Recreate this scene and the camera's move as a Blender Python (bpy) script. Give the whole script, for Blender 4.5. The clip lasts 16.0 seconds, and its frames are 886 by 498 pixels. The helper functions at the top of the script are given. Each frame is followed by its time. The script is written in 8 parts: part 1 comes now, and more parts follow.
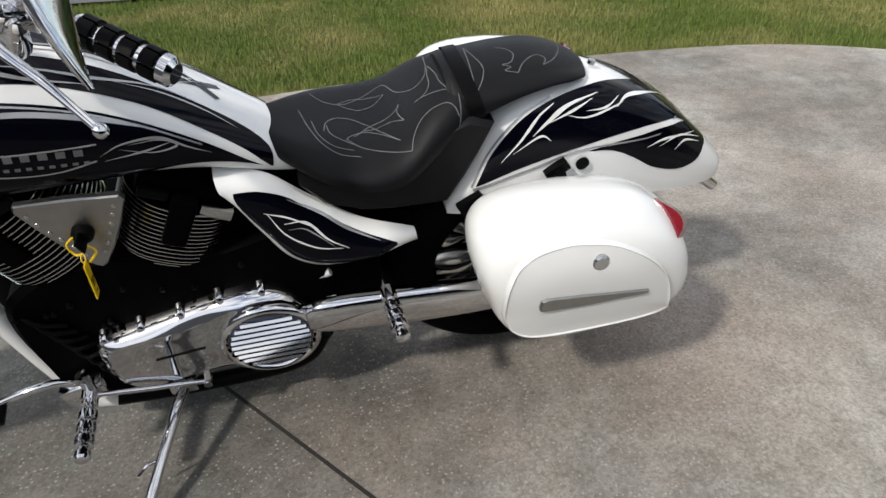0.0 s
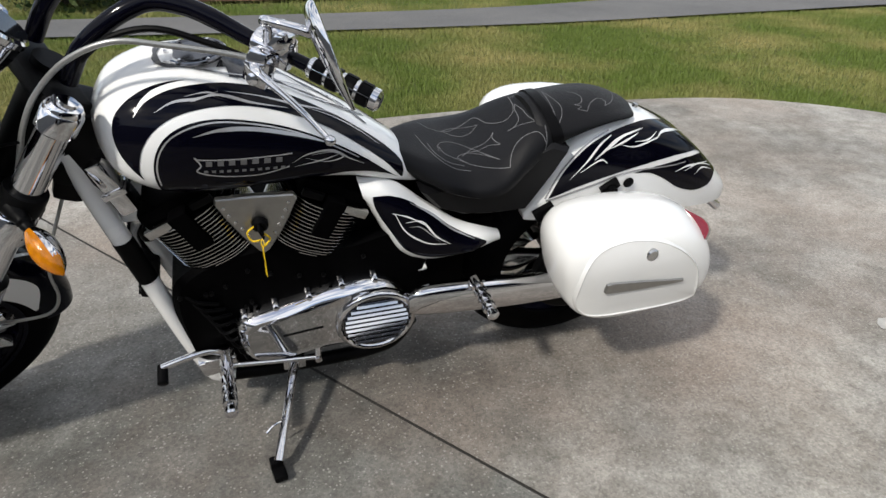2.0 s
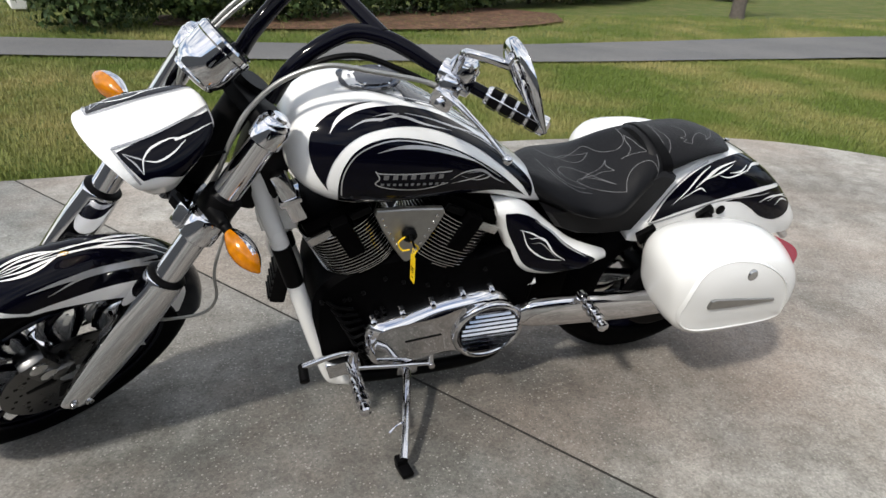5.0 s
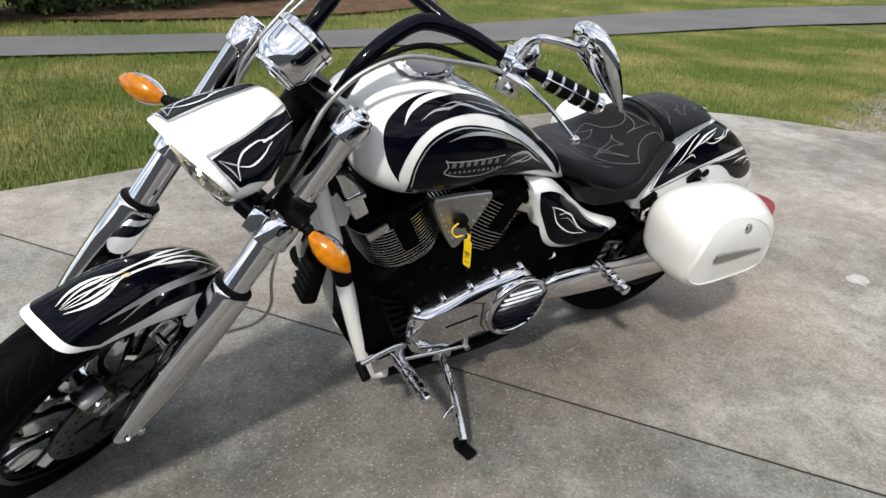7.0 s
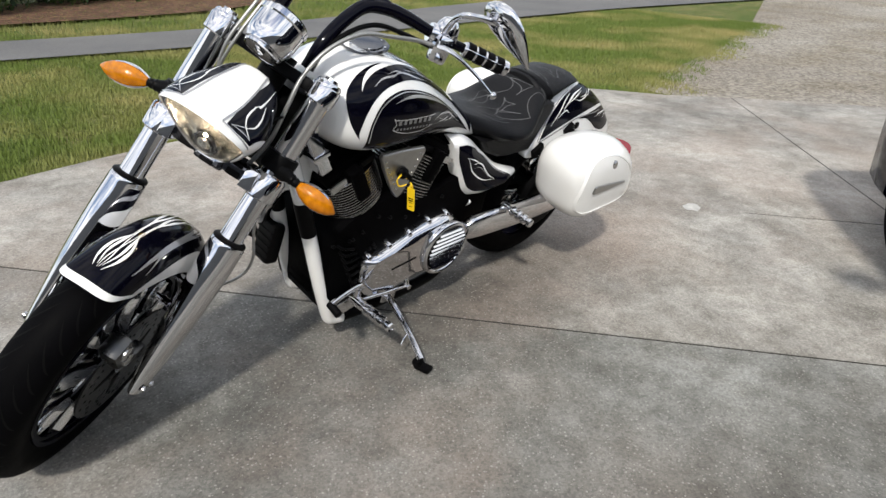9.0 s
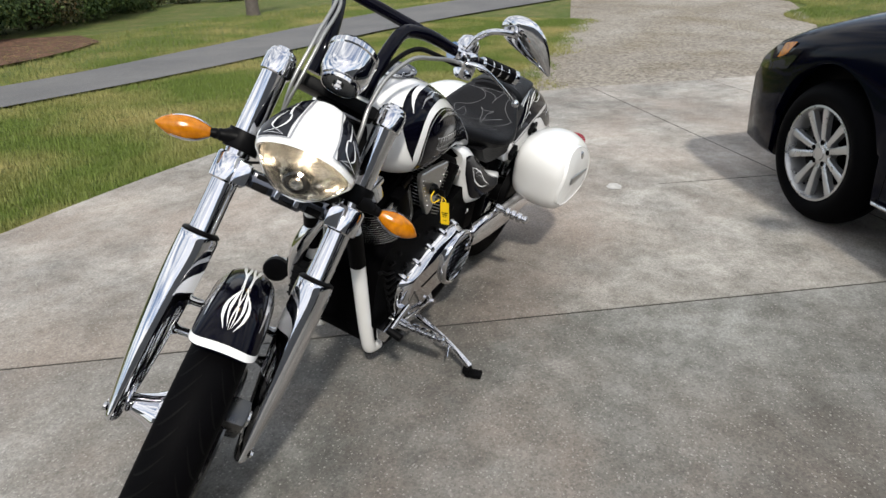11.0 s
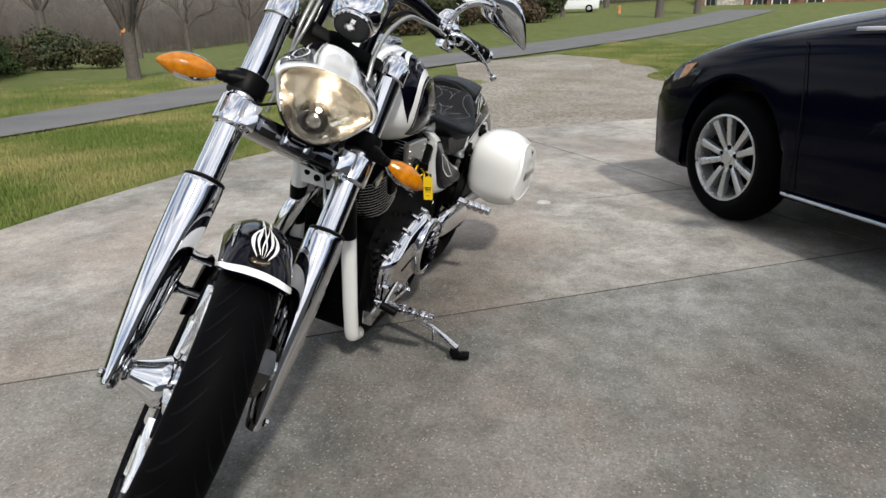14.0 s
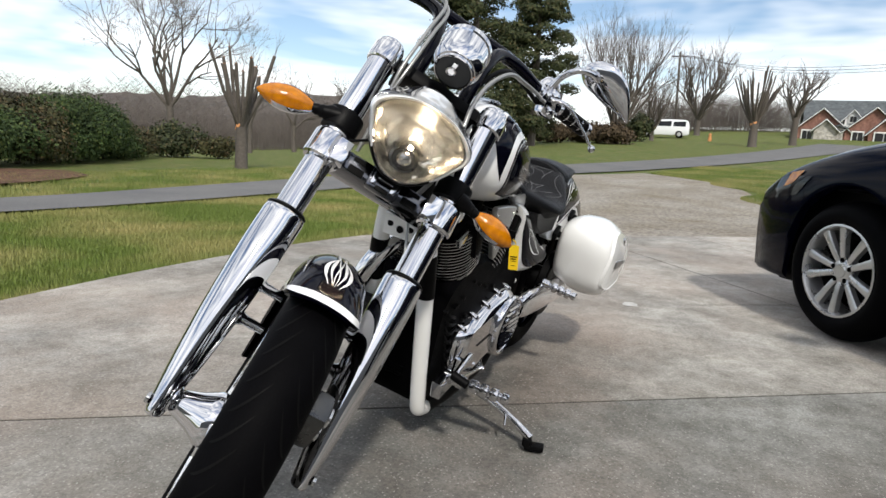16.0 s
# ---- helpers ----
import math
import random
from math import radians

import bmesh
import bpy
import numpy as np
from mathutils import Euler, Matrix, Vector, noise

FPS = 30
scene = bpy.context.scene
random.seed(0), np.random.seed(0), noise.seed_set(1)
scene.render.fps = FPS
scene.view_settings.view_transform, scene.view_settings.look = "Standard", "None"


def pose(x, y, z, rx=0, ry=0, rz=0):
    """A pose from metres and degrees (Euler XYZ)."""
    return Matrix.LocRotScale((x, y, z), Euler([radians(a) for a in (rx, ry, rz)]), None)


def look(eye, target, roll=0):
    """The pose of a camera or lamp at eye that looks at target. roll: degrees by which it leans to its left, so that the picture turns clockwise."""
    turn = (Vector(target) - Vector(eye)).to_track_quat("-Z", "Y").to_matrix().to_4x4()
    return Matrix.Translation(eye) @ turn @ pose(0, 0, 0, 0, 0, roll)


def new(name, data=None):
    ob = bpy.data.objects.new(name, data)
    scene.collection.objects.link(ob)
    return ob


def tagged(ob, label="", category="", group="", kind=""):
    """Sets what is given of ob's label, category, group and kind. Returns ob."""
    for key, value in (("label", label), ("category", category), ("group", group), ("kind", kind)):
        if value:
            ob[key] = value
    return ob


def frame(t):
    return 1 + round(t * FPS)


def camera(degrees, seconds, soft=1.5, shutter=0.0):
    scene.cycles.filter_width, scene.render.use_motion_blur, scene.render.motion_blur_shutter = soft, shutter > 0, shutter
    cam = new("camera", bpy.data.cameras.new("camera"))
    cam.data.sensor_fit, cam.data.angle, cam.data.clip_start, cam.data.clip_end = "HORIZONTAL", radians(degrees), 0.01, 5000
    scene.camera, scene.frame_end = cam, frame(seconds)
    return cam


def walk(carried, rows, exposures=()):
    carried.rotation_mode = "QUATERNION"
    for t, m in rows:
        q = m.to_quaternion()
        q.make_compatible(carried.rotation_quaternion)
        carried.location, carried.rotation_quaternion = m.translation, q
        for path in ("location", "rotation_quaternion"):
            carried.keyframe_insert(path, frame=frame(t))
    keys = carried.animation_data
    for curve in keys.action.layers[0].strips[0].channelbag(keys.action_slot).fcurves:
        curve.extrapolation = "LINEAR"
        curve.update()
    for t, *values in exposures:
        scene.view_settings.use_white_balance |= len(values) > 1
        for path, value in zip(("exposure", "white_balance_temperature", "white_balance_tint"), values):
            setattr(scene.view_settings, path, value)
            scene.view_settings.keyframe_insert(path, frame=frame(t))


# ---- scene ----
cam = camera(70.6, 16.0)
PATH = [
    (0, (0.247, -0.983, 1.11), (0.576, 0.67, 0.034), -2.7),
    (0.5, (0.174, -1.05, 1.134), (0.498, 0.609, 0.065), -2.0),
    (1, (0.073, -1.114, 1.16), (0.385, 0.563, 0.116), -0.1),
    (1.5, (-0.051, -1.169, 1.17), (0.404, 0.524, 0.207), -0.2),
    (2, (-0.126, -1.22, 1.192), (0.37, 0.46, 0.226), 0.7),
    (2.5, (-0.142, -1.231, 1.194), (0.291, 0.463, 0.223), 0.8),
    (3, (-0.139, -1.241, 1.197), (0.235, 0.478, 0.247), 1.4),
    (3.5, (-0.218, -1.276, 1.209), (0.133, 0.458, 0.276), 1.5),
    (4, (-0.341, -1.301, 1.215), (0.092, 0.428, 0.307), 1.9),
    (4.2, (-0.385, -1.292, 1.225), (0.089, 0.435, 0.333), 2.2),
    (6.3, (-0.719, -1.108, 1.157), (0.112, 0.461, 0.236), 2.4),
    (6.5, (-0.775, -1.084, 1.182), (0.128, 0.43, 0.238), 2.0),
    (7, (-0.889, -1.105, 1.194), (0.032, 0.426, 0.294), 3.2),
    (7.5, (-0.953, -1.142, 1.189), (-0.007, 0.383, 0.307), 2.1),
    (8, (-1.027, -1.243, 1.208), (-0.043, 0.232, 0.282), 3.1),
    (8.5, (-1.122, -1.282, 1.21), (-0.058, 0.131, 0.276), 3.9),
    (9, (-1.266, -1.24, 1.194), (0.006, 0.02, 0.302), 2.7),
    (9.2, (-1.321, -1.236, 1.174), (-0.01, 0.006, 0.314), 1.7),
    (11.3, (-1.709, -0.788, 1.203), (-0.109, 0.063, 0.357), -0.1),
    (11.5, (-1.758, -0.756, 1.192), (-0.145, 0.07, 0.346), 1.1),
    (12, (-1.79, -0.646, 1.161), (-0.133, 0.072, 0.302), 0.4),
    (12.5, (-1.799, -0.573, 1.154), (-0.083, -0.038, 0.275), 0.5),
    (13, (-1.863, -0.578, 1.12), (-0.078, -0.206, 0.299), -0.6),
    (13.5, (-1.864, -0.613, 1.027), (-0.107, -0.124, 0.206), -1.1),
    (14, (-1.83, -0.627, 0.946), (-0.04, -0.012, 0.299), -0.5),
    (14.5, (-1.818, -0.61, 0.864), (-0.052, 0.162, 0.33), 0.4),
    (15, (-1.796, -0.581, 0.815), (-0.06, 0.285, 0.328), 1.8),
    (15.5, (-1.778, -0.578, 0.807), (-0.021, 0.304, 0.44), 2.7),
    (16, (-1.762, -0.582, 0.811), (0.009, 0.291, 0.492), 3.0),
]
walk(cam, [(t, look(eye, target, roll)) for t, eye, target, roll in PATH], [(0, 0.10), (2, 0.20), (4, 0.28), (7, 0.35), (9, 0.36), (11.3, 0.28), (13, 0.25), (15, 0.24), (16, 0.26)])

# ---- world, sun ----
world = bpy.data.worlds.new("sky_world")
scene.world = world
world.use_nodes = True
wn, wl = world.node_tree.nodes, world.node_tree.links
wn.clear()
SUN_EL, SUN_AZ = 44.0, 217.0          # azimuth counted from +x towards +y
sky = wn.new("ShaderNodeTexSky")
sky.sky_type = "NISHITA"
sky.sun_disc = False
sky.sun_elevation = radians(SUN_EL)
sky.sun_rotation = radians(90.0 - SUN_AZ)
sky.air_density, sky.dust_density, sky.ozone_density = 1.0, 0.6, 1.5
coord = wn.new("ShaderNodeTexCoord")
mapn = wn.new("ShaderNodeMapping")
mapn.inputs["Scale"].default_value = (1.2, 1.2, 5.5)
mapn.inputs["Rotation"].default_value = (0.0, radians(12.0), radians(25.0))
cl = wn.new("ShaderNodeTexNoise")
cl.inputs["Scale"].default_value = 2.0
cl.inputs["Detail"].default_value = 4.0
cl.inputs["Roughness"].default_value = 0.55
cl.inputs["Distortion"].default_value = 0.2
ramp = wn.new("ShaderNodeValToRGB")
ramp.color_ramp.elements[0].position = 0.37
ramp.color_ramp.elements[1].position = 0.62
mixc = wn.new("ShaderNodeMixRGB")
mixc.inputs["Color2"].default_value = (10.6, 10.6, 10.5, 1.0)
bg = wn.new("ShaderNodeBackground")
bg.inputs["Strength"].default_value = 0.118
wout = wn.new("ShaderNodeOutputWorld")
wl.new(coord.outputs["Generated"], mapn.inputs["Vector"])
wl.new(mapn.outputs["Vector"], cl.inputs["Vector"])
wl.new(cl.outputs["Fac"], ramp.inputs["Fac"])
wl.new(ramp.outputs["Color"], mixc.inputs["Fac"])
wl.new(sky.outputs["Color"], mixc.inputs["Color1"])
wl.new(mixc.outputs["Color"], bg.inputs["Color"])
wl.new(bg.outputs["Background"], wout.inputs["Surface"])

sun_data = bpy.data.lights.new("sun", "SUN")
sun_data.energy = 2.9
sun_data.angle = radians(4.0)
sun_data.color = (1.0, 0.955, 0.87)
sun_ob = new("sun", sun_data)
sd = Vector((math.cos(radians(SUN_AZ)) * math.cos(radians(SUN_EL)), math.sin(radians(SUN_AZ)) * math.cos(radians(SUN_EL)), math.sin(radians(SUN_EL))))
sun_ob.matrix_world = look(sd * 50, (0, 0, 0))

# ---- materials ----
def node_mat(name):
    m = bpy.data.materials.new(name)
    m.use_nodes = True
    return m, m.node_tree.nodes, m.node_tree.links, m.node_tree.nodes["Principled BSDF"]


def plain(name, color, rough=0.5, metal=0.0, coat=0.0, vary=0.06, scale=40.0, bump=0.0, bump_scale=200.0, trans=0.0, emit=0.0, ior=1.45, spec=0.5):
    """A surface with mottling at one scale, roughness variation and fine relief."""
    m, n, l, p = node_mat(name)
    tc = n.new("ShaderNodeTexCoord")
    ns = n.new("ShaderNodeTexNoise")
    ns.inputs["Scale"].default_value = scale
    ns.inputs["Detail"].default_value = 5.0
    l.new(tc.outputs["Object"], ns.inputs["Vector"])
    mx = n.new("ShaderNodeMixRGB")
    mx.inputs["Color1"].default_value = (*[c * (1 - vary * 2) for c in color], 1)
    mx.inputs["Color2"].default_value = (*[min(1.0, c * (1 + vary * 2)) for c in color], 1)
    l.new(ns.outputs["Fac"], mx.inputs["Fac"])
    l.new(mx.outputs["Color"], p.inputs["Base Color"])
    p.inputs["Metallic"].default_value = metal
    mr = n.new("ShaderNodeMapRange")
    mr.inputs["To Min"].default_value = max(0.0, rough * 0.8)
    mr.inputs["To Max"].default_value = min(1.0, rough * 1.2 + 0.01)
    l.new(ns.outputs["Fac"], mr.inputs["Value"])
    l.new(mr.outputs["Result"], p.inputs["Roughness"])
    p.inputs["Coat Weight"].default_value = coat
    p.inputs["Coat Roughness"].default_value = 0.03
    p.inputs["Transmission Weight"].default_value = trans
    p.inputs["IOR"].default_value = ior
    p.inputs["Specular IOR Level"].default_value = spec
    if emit:
        p.inputs["Emission Color"].default_value = (*color, 1)
        p.inputs["Emission Strength"].default_value = emit
    if bump:
        nb = n.new("ShaderNodeTexNoise")
        nb.inputs["Scale"].default_value = bump_scale
        nb.inputs["Detail"].default_value = 4.0
        l.new(tc.outputs["Object"], nb.inputs["Vector"])
        b = n.new("ShaderNodeBump")
        b.inputs["Strength"].default_value = bump
        b.inputs["Distance"].default_value = 0.002
        l.new(nb.outputs["Fac"], b.inputs["Height"])
        l.new(b.outputs["Normal"], p.inputs["Normal"])
    return m


def ground_mat(name, cols, scales, rough=0.9, bump=0.4, bump_scale=60.0, speck=None, dist=0.01):
    """Three tones mixed by noise at two scales, with optional specks."""
    m, n, l, p = node_mat(name)
    tc = n.new("ShaderNodeTexCoord")
    a = n.new("ShaderNodeTexNoise")
    a.inputs["Scale"].default_value, a.inputs["Detail"].default_value = scales[0], 6.0
    a.inputs["Roughness"].default_value = 0.6
    b = n.new("ShaderNodeTexNoise")
    b.inputs["Scale"].default_value, b.inputs["Detail"].default_value = scales[1], 6.0
    for q in (a, b):
        l.new(tc.outputs["Object"], q.inputs["Vector"])
    r1 = n.new("ShaderNodeValToRGB")
    r1.color_ramp.elements[0].position, r1.color_ramp.elements[1].position = 0.38, 0.64
    r1.color_ramp.elements[0].color, r1.color_ramp.elements[1].color = (*cols[0], 1), (*cols[1], 1)
    l.new(a.outputs["Fac"], r1.inputs["Fac"])
    r2 = n.new("ShaderNodeValToRGB")
    r2.color_ramp.elements[0].position, r2.color_ramp.elements[1].position = 0.45, 0.7
    r2.color_ramp.elements[0].color, r2.color_ramp.elements[1].color = (0, 0, 0, 1), (0.7, 0.7, 0.7, 1)
    l.new(b.outputs["Fac"], r2.inputs["Fac"])
    mx = n.new("ShaderNodeMixRGB")
    mx.inputs["Color2"].default_value = (*cols[2], 1)
    l.new(r2.outputs["Color"], mx.inputs["Fac"])
    l.new(r1.outputs["Color"], mx.inputs["Color1"])
    last = mx.outputs["Color"]
    if speck:
        v = n.new("ShaderNodeTexVoronoi")
        v.inputs["Scale"].default_value = speck[1]
        l.new(tc.outputs["Object"], v.inputs["Vector"])
        hs = n.new("ShaderNodeSeparateColor")
        l.new(v.outputs["Color"], hs.inputs["Color"])
        rr = n.new("ShaderNodeValToRGB")
        rr.color_ramp.elements[0].position, rr.color_ramp.elements[1].position = 0.0, 1.0
        lo, hi = speck[0]
        rr.color_ramp.elements[0].color, rr.color_ramp.elements[1].color = (lo, lo, lo, 1), (hi, hi, hi, 1)
        l.new(hs.outputs["Red"], rr.inputs["Fac"])
        mm = n.new("ShaderNodeMixRGB")
        mm.blend_type = "MULTIPLY"
        mm.inputs["Fac"].default_value = 1.0
        l.new(last, mm.inputs["Color1"])
        l.new(rr.outputs["Color"], mm.inputs["Color2"])
        last = mm.outputs["Color"]
    l.new(last, p.inputs["Base Color"])
    p.inputs["Roughness"].default_value = rough
    p.inputs["Specular IOR Level"].default_value = 0.3
    nb = n.new("ShaderNodeTexNoise")
    nb.inputs["Scale"].default_value, nb.inputs["Detail"].default_value = bump_scale, 5.0
    l.new(tc.outputs["Object"], nb.inputs["Vector"])
    bm_ = n.new("ShaderNodeBump")
    bm_.inputs["Strength"].default_value, bm_.inputs["Distance"].default_value = bump, dist
    l.new(nb.outputs["Fac"], bm_.inputs["Height"])
    l.new(bm_.outputs["Normal"], p.inputs["Normal"])
    return m


def concrete_mat():
    """Broom-worn concrete: broad weathering, brown tinge, two broad darker patches, fine aggregate, scattered pale
    grit.
    """
    m, n, l, p = node_mat("concrete")
    tc = n.new("ShaderNodeTexCoord")

    def noise_at(scale, detail, rough=0.6, offset=0.0):
        mp = n.new("ShaderNodeMapping")
        mp.inputs["Location"].default_value = (offset, offset * 0.7, offset * 0.3)
        l.new(tc.outputs["Object"], mp.inputs["Vector"])
        q = n.new("ShaderNodeTexNoise")
        q.inputs["Scale"].default_value, q.inputs["Detail"].default_value, q.inputs["Roughness"].default_value = scale, detail, rough
        l.new(mp.outputs["Vector"], q.inputs["Vector"])
        return q.outputs["Fac"]

    def ramp_of(fac, p0, c0, p1, c1):
        r = n.new("ShaderNodeValToRGB")
        r.color_ramp.elements[0].position, r.color_ramp.elements[1].position = p0, p1
        r.color_ramp.elements[0].color, r.color_ramp.elements[1].color = (*c0, 1), (*c1, 1)
        l.new(fac, r.inputs["Fac"])
        return r.outputs["Color"]

    def mix(a, b, fac=1.0, mode="MULTIPLY"):
        x = n.new("ShaderNodeMixRGB")
        x.blend_type = mode
        for sock, v in (("Color1", a), ("Color2", b), ("Fac", fac)):
            if isinstance(v, (int, float)):
                x.inputs[sock].default_value = v
            elif isinstance(v, tuple):
                x.inputs[sock].default_value = (*v, 1)
            else:
                l.new(v, x.inputs[sock])
        return x.outputs["Color"]

    col = ramp_of(noise_at(0.6, 10.0, 0.62), 0.38, CONC_DARK, 0.60, CONC_LIGHT)
    col = mix(col, ramp_of(noise_at(2.6, 9.0, 0.65, 3.0), 0.36, (0.66, 0.65, 0.63), 0.6, (1.1, 1.1, 1.1)))
    col = mix(col, ramp_of(noise_at(11.0, 8.0, 0.7, 9.0), 0.36, (0.76, 0.75, 0.73), 0.60, (1.12, 1.12, 1.12)))
    col = mix(col, (0.30, 0.255, 0.22), ramp_of(noise_at(0.8, 6.0, 0.6, 21.0), 0.45, (0, 0, 0), 0.68, (0.5, 0.5, 0.5)), "MIX")
    # two broad darker patches, under the motorcycle and on its near side
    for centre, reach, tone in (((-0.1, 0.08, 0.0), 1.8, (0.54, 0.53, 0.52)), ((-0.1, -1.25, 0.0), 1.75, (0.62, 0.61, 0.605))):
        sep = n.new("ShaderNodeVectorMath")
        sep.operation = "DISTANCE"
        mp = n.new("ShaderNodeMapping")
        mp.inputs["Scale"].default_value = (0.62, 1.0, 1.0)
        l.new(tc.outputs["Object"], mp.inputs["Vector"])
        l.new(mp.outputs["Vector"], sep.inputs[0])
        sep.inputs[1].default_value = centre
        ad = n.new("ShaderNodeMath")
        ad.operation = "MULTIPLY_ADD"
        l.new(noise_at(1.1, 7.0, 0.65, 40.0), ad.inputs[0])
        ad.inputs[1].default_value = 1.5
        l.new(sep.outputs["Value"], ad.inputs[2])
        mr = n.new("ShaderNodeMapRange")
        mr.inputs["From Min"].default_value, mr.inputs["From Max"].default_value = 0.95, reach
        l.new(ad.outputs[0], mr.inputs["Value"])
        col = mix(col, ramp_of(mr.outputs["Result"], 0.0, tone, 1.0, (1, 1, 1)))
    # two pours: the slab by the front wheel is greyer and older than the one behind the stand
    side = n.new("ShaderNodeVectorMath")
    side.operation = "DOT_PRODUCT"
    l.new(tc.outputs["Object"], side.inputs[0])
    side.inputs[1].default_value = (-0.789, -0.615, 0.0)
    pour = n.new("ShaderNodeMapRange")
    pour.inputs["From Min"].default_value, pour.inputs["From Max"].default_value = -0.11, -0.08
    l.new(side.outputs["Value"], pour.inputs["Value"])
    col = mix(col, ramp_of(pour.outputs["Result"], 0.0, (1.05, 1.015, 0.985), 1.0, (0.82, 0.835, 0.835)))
    # rusty wash behind the stand
    col = mix(col, (0.34, 0.275, 0.235), ramp_of(noise_at(0.9, 8.0, 0.65, 57.0), 0.47, (0, 0, 0), 0.64, (0.38, 0.38, 0.38)), "MIX")
    v = n.new("ShaderNodeTexVoronoi")
    v.inputs["Scale"].default_value = 190.0
    l.new(tc.outputs["Object"], v.inputs["Vector"])
    hs = n.new("ShaderNodeSeparateColor")
    l.new(v.outputs["Color"], hs.inputs["Color"])
    col = mix(col, ramp_of(hs.outputs["Red"], 0.0, (0.82, 0.82, 0.82), 1.0, (1.17, 1.165, 1.15)))
    pit = n.new("ShaderNodeTexVoronoi")
    pit.inputs["Scale"].default_value = 120.0
    l.new(tc.outputs["Object"], pit.inputs["Vector"])
    ps = n.new("ShaderNodeSeparateColor")
    l.new(pit.outputs["Color"], ps.inputs["Color"])
    col = mix(col, ramp_of(ps.outputs["Blue"], 0.0, (0.84, 0.84, 0.84), 0.5, (1.04, 1.04, 1.04)))
    g = n.new("ShaderNodeTexVoronoi")
    g.inputs["Scale"].default_value = 95.0
    l.new(tc.outputs["Object"], g.inputs["Vector"])
    gs = n.new("ShaderNodeSeparateColor")
    l.new(g.outputs["Color"], gs.inputs["Color"])
    k = n.new("ShaderNodeMath")
    k.operation = "MULTIPLY_ADD"
    l.new(gs.outputs["Green"], k.inputs[0])
    k.inputs[1].default_value = -0.30
    l.new(g.outputs["Distance"], k.inputs[2])
    col = mix(col, (0.50, 0.485, 0.45), ramp_of(k.outputs[0], 0.0, (0.36, 0.36, 0.36), 0.03, (0, 0, 0)), "MIX")
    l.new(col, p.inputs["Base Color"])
    p.inputs["Roughness"].default_value = 0.82
    p.inputs["Specular IOR Level"].default_value = 0.35
    b = n.new("ShaderNodeBump")
    b.inputs["Strength"].default_value, b.inputs["Distance"].default_value = 0.5, 0.003
    l.new(noise_at(150.0, 5.0, 0.6, 5.0), b.inputs["Height"])
    l.new(b.outputs["Normal"], p.inputs["Normal"])
    return m


CONC_DARK, CONC_LIGHT = (0.174, 0.174, 0.168), (0.368, 0.365, 0.349)
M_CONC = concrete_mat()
M_JOINT = plain("joint_dirt", (0.022, 0.02, 0.018), 0.95, vary=0.2)
M_GRASSG = ground_mat("grass_ground", [(0.071, 0.105, 0.018), (0.097, 0.116, 0.027), (0.176, 0.151, 0.060)], (0.7, 2.2), 0.95, 1.0, 90.0, ((0.6, 1.4), 60.0), 0.02)
M_ROAD = ground_mat("asphalt", [(0.107, 0.107, 0.109), (0.142, 0.140, 0.139), (0.125, 0.122, 0.119)], (0.8, 6.0), 0.9, 0.4, 120.0, ((0.85, 1.15), 120.0), 0.004)
M_GRAVEL = ground_mat("gravel", [(0.206, 0.181, 0.150), (0.292, 0.271, 0.237), (0.172, 0.142, 0.099)], (0.35, 1.1), 0.95, 0.8, 70.0, ((0.6, 1.4), 34.0), 0.015)
M_MULCH = ground_mat("mulch", [(0.090, 0.047, 0.027), (0.153, 0.081, 0.050), (0.054, 0.032, 0.020)], (3.0, 9.0), 0.95, 1.0, 40.0, ((0.5, 1.5), 25.0), 0.03)
M_CHROME = plain("chrome", (0.68, 0.68, 0.70), 0.045, 1.0, vary=0.02, scale=14.0)
M_STEEL = plain("polished_metal", (0.52, 0.52, 0.52), 0.2, 1.0, vary=0.05, scale=30.0)
M_ALU = plain("brushed_metal", (0.36, 0.355, 0.345), 0.34, 1.0, vary=0.08, scale=60.0, bump=0.05, bump_scale=300.0)
M_WHITE = plain("pearl_white_paint", (0.83, 0.83, 0.82), 0.25, 0.0, coat=0.8, vary=0.015, scale=6.0)
M_BLACK = plain("black_gloss_paint", (0.0015, 0.0015, 0.0045), 0.12, 0.0, spec=0.05, coat=0.22, vary=0.1, scale=10.0)
M_SILVER = plain("silver_stripe_paint", (0.42, 0.42, 0.43), 0.25, 0.5, coat=0.6, vary=0.03, scale=30.0)
M_MATTE = plain("black_satin", (0.0022, 0.0022, 0.0025), 0.45, 0.0, spec=0.09, vary=0.2, scale=30.0, bump=0.1, bump_scale=300.0)
M_CASE = plain("engine_black", (0.0010, 0.0010, 0.0012), 0.5, 0.0, spec=0.02, vary=0.3, scale=18.0, bump=0.3, bump_scale=220.0)
M_LEATHER = plain("black_leather", (0.0055, 0.0055, 0.0065), 0.48, 0.0, spec=0.2, vary=0.15, scale=12.0, bump=0.35, bump_scale=420.0)
M_THREAD = plain("grey_thread", (0.13, 0.13, 0.135), 0.7, vary=0.1)
M_RUBBER = plain("tyre_rubber", (0.0018, 0.0018, 0.0022), 0.6, 0.0, spec=0.035, vary=0.25, scale=22.0, bump=0.2, bump_scale=260.0)
M_AMBER = plain("amber_plastic", (0.86, 0.195, 0.001), 0.14, 0.0, coat=0.2, vary=0.4, scale=60.0, bump=0.6, bump_scale=90.0, trans=0.25)
M_RED = plain("red_plastic", (0.17, 0.005, 0.012), 0.14, 0.0, coat=0.7, vary=0.1, scale=60.0, bump=0.3, bump_scale=90.0)
